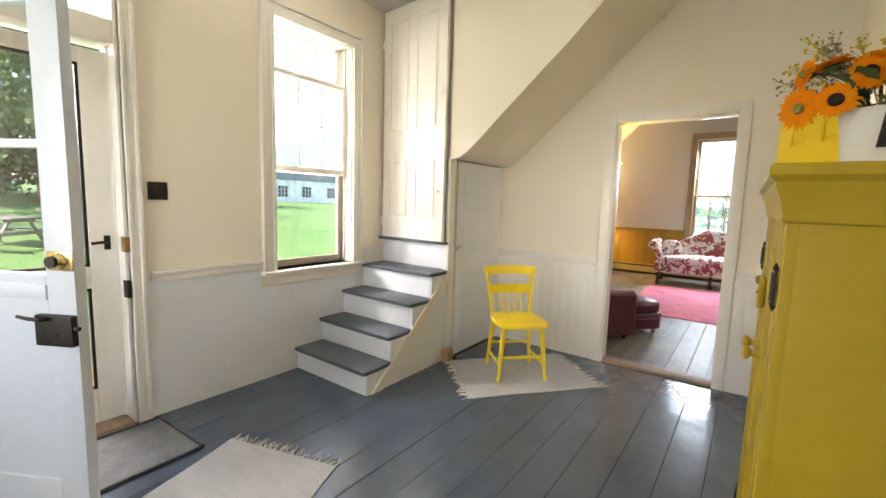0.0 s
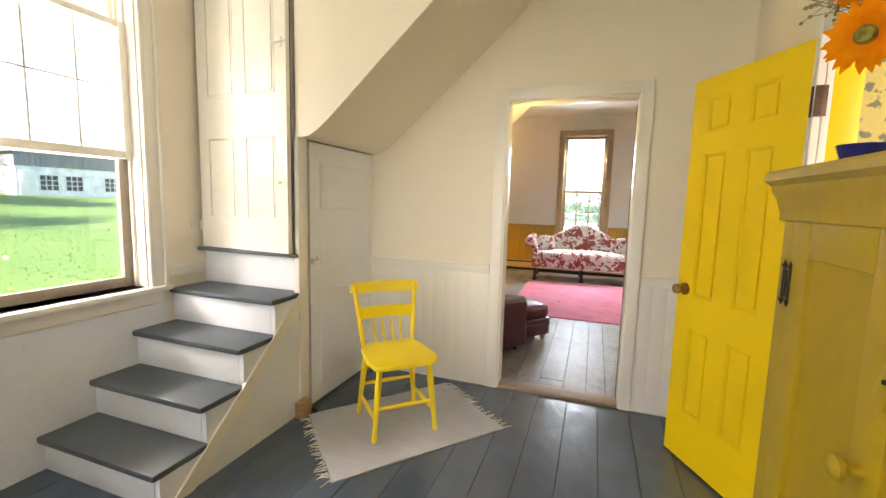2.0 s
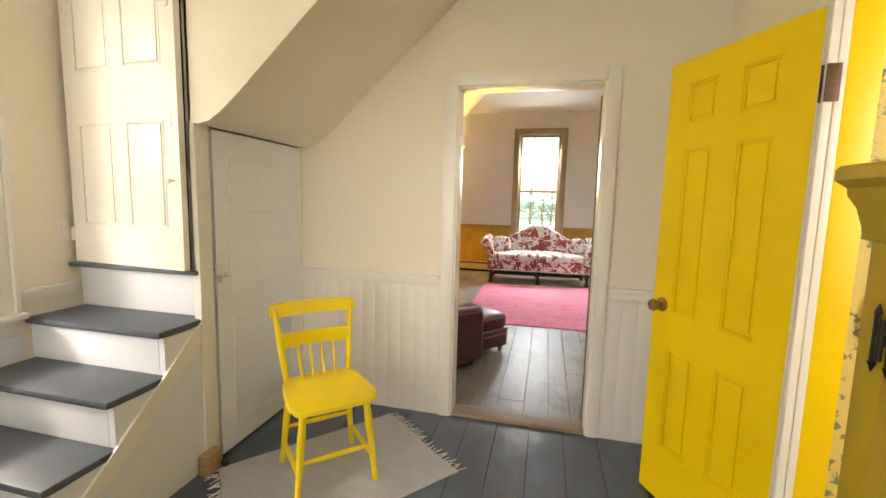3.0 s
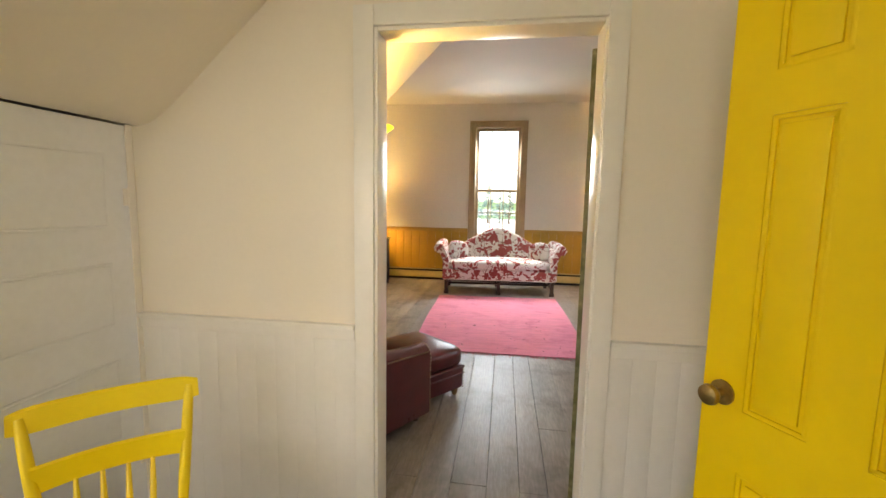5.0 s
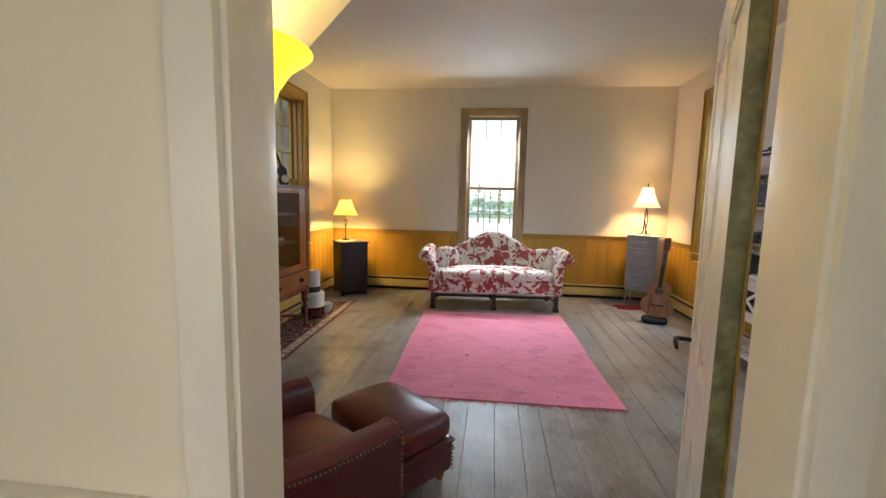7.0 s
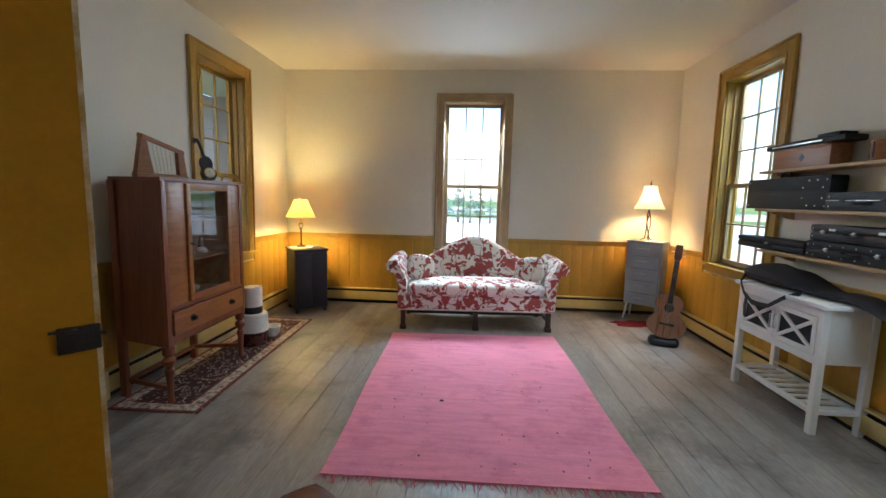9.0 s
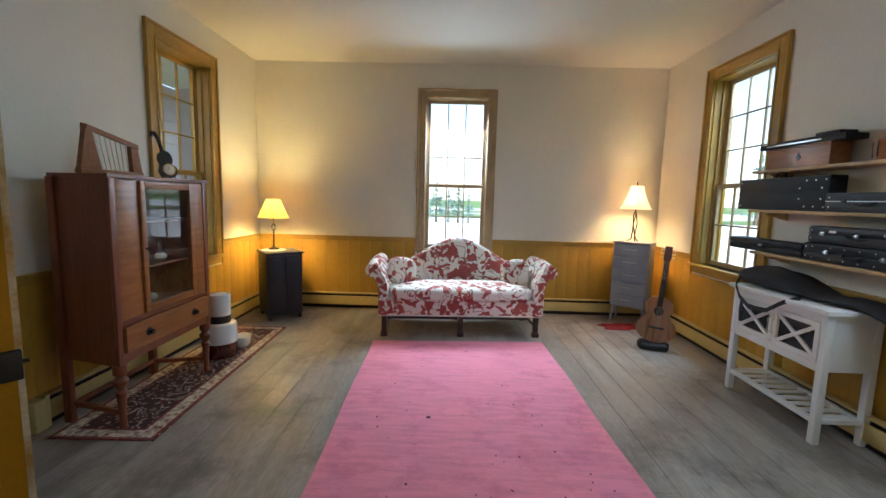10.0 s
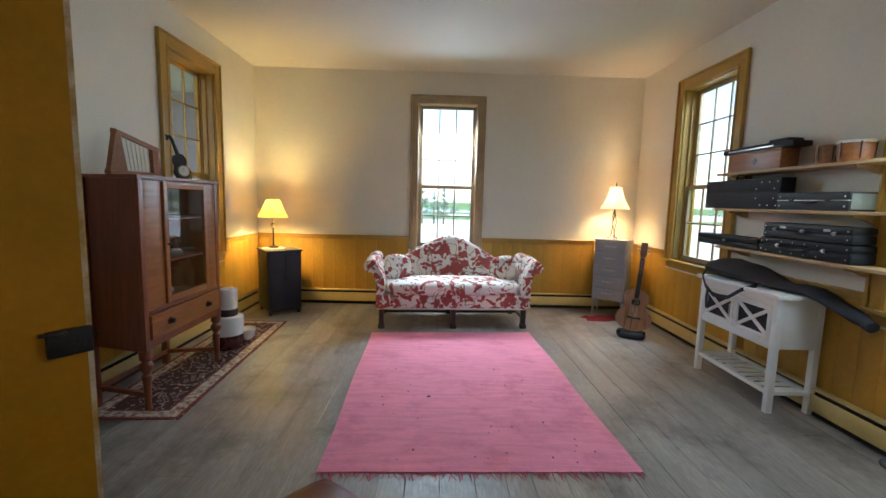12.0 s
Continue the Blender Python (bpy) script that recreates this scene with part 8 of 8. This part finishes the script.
box_part("roof_deck", (-3.24, -1.6, 2.765), (-1.74, 4.6, 2.80), M["barn_roof"], po, 0.004)
# two unseen south decks, added only to block sun from the south opening
box_part("roof_deck", (-3.24, -3.1, 2.765), (2.1, -1.61, 2.80), M["barn_roof"], po, 0.004)
box_part("roof_deck", (-1.73, -1.60, 2.765), (2.1, -0.75, 2.80), M["barn_roof"], po, 0.004)
# closed side porch outside the parlour's west window
SID = material("siding", (0.42, 0.38, 0.40), 0.7, var=0.08, scale=2, fine=30, bump=0.1)
sp = thing("porch_side", "grey clapboard wall of the side porch", "porch", kind="structure")
for k in range(20):
    z = -0.5 + k * 0.18
    bm = B()
    add_prism(bm, [(-4.0, z), (-3.965, z), (-3.985, z + 0.185), (-4.0, z + 0.185)], "y", 5.2, 12.2)
    part("clapboard", bm, SID, sp)
box_part("end_wall", (-4.0, 12.2, -0.5), (-2.13, 12.25, 3.15), SID, sp, 0)
box_part("ceiling", (-4.0, 5.2, 3.12), (-2.13, 12.2, 3.15), M["porch_paint"], sp, 0)
bm = B()
add_box(bm, (-2.9, -0.2, -0.5), (-1.74, 2.4, -0.10), 0.01)
step = single("porch_step", bm, M["barn_stone"], "low stone step outside the door", "step", kind="structure")
for j in range(9):
    for i in range(5):
        bm = B()
        y0 = -0.1 + j * 0.25 + (0.12 if i % 2 else 0.0)
        add_box(bm, (-2.86 + i * 0.22, y0, -0.101), (-2.66 + i * 0.22, min(y0 + 0.235, 2.38), -0.075), 0.006)
        part("brick", bm, M["brick"], step)


def picnic(x, y, a):
    z = land(x, y)
    t = thing("picnic_table", "weathered grey wooden picnic table on the lawn", "picnic table", pose(x, y, z, 0, 0, a), group="picnic tables")
    for k in range(5):
        box_part("top_plank", (-0.9, -0.37 + k * 0.15, 0.73), (0.9, -0.23 + k * 0.15, 0.77), M["table_grey"], t, 0.005)
    for s in (-1, 1):
        for k in range(2):
            box_part("bench_plank", (-0.9, s * 0.72 - 0.14 + k * 0.145, 0.42), (0.9, s * 0.72 + k * 0.145, 0.455), M["table_grey"], t, 0.005)
    for sx in (-0.65, 0.65):
        for s in (-1, 1):
            bm = B()
            m, l = along((sx, s * 0.62, 0.0), (sx, s * 0.2, 0.73))
            add_box(bm, (-0.045, -0.02, 0), (0.045, 0.02, l), 0.004, m)
            part("leg", bm, M["table_grey"], t)
        box_part("bench_beam", (sx - 0.02, -0.86, 0.34), (sx + 0.02, 0.86, 0.42), M["table_grey"], t, 0.004)
        box_part("top_beam", (sx - 0.02, -0.36, 0.65), (sx + 0.02, 0.36, 0.73), M["table_grey"], t, 0.004)


picnic(-13.5, 2.6, 30)
picnic(-15.5, 4.6, 75)
picnic(-12.5, 4.3, 110)

# pink flowers in a pot below the kitchen window
fp = thing("flower_pot", "pot of pink flowers on a stand outside the window", "flower pot", pose(-2.35, 2.66, -0.45))
bm = B()
add_lathe(bm, [(0.11, 0), (0.12, 0.02), (0.16, 0.24), (0.17, 0.24), (0.17, 0.28), (0.14, 0.28), (0.13, 0.20), (0.001, 0.2)], 22)
add_box(bm, (-0.01, -0.01, 0.2), (0.01, 0.01, 0.8))
part("pot", bm, M["brick"], fp)
PINK = material("pink_bloom", (0.55, 0.22, 0.42), 0.8, var=0.3, scale=30)
for nm, mt, n, zc in (("blooms", PINK, 420, 1.36), ("leaves", LEAF, 500, 1.1)):
    rng = random.Random(len(nm))
    vs, fs = [], []
    for k in range(n):
        p = Vector((rng.gauss(0, 0.09), rng.gauss(0, 0.09), zc + rng.gauss(0, 0.07 if nm == "blooms" else 0.16)))
        u = Vector((rng.uniform(-1, 1), rng.uniform(-1, 1), rng.uniform(-1, 1))).normalized()
        v = u.orthogonal().normalized()
        s = rng.uniform(0.012, 0.024)
        b = len(vs)
        vs += [tuple(p - u * s), tuple(p + v * s), tuple(p + u * s), tuple(p - v * s)]
        fs.append((b, b + 1, b + 2, b + 3))
    me = bpy.data.meshes.new(nm)
    me.from_pydata(vs, [], fs)
    me.materials.append(mt)
    o = new(nm, me)
    o.parent = fp

# =================== boards and planks ===================
boards(wains_k, "y", -0.725, PD[0] - 0.073, YP0, -1, 0.0, 0.845, 0.088, M["white_paint"], 0.010, 0.0002, 0.0006)
boards(wains_k, "y", PD[1] + 0.061, XR, YP0, -1, 0.0, 0.845, 0.088, M["white_paint"], 0.010, 0.0002, 0.0006)
boards(wains_k, "x", KD[1] + 0.072, KW[0] - 0.10, XL, 1, 0.0, 0.83, 4.0, M["white_board"], 0.006, 0.0, 0.0)
boards(wains_k, "x", KW[0] - 0.10, KW[1] + 0.10, XL, 1, 0.0, 0.69, 4.0, M["white_board"], 0.006, 0.0, 0.0)
boards(wains_p, "y", LX0, W2[0] - 0.10, LY1, -1, LZ, 0.85, 0.145, M["mustard_board"])
boards(wains_p, "y", W2[1] + 0.10, LX1, LY1, -1, LZ, 0.85, 0.145, M["mustard_board"])
boards(wains_p, "y", W2[0] - 0.10, W2[1] + 0.10, LY1, -1, LZ, 0.64, 0.145, M["mustard_board"])
boards(wains_p, "x", 7.40, W1[0] - 0.12, LX0, 1, LZ, 0.85, 0.145, M["mustard_board"])
boards(wains_p, "x", W1[0] - 0.12, W1[1] + 0.12, LX0, 1, LZ, 0.64, 0.145, M["mustard_board"])
boards(wains_p, "x", W1[1] + 0.12, LY1 - 0.012, LX0, 1, LZ, 0.85, 0.145, M["mustard_board"])
boards(wains_p, "x", 5.0, W5[0] - 0.12, LX1, -1, LZ, 0.85, 0.145, M["mustard_board"])
boards(wains_p, "x", W5[0] - 0.12, W5[1] + 0.12, LX1, -1, LZ, 0.68, 0.145, M["mustard_board"])
boards(wains_p, "x", W5[1] + 0.12, W3[0] - 0.12, LX1, -1, LZ, 0.83, 0.145, M["mustard_board"])
boards(wains_p, "x", W3[0] - 0.12, W3[1] + 0.12, LX1, -1, LZ, 0.68, 0.145, M["mustard_board"])
boards(wains_p, "x", W3[1] + 0.12, LY1 - 0.012, LX1, -1, LZ, 0.83, 0.145, M["mustard_board"])
lay_planks(kitchen_floor, k_planks, 0.0, M["grey_floor"], 0.0009)
lay_planks(parlour_floor, p_planks, LZ, M["bare_floor"], 0.0012)
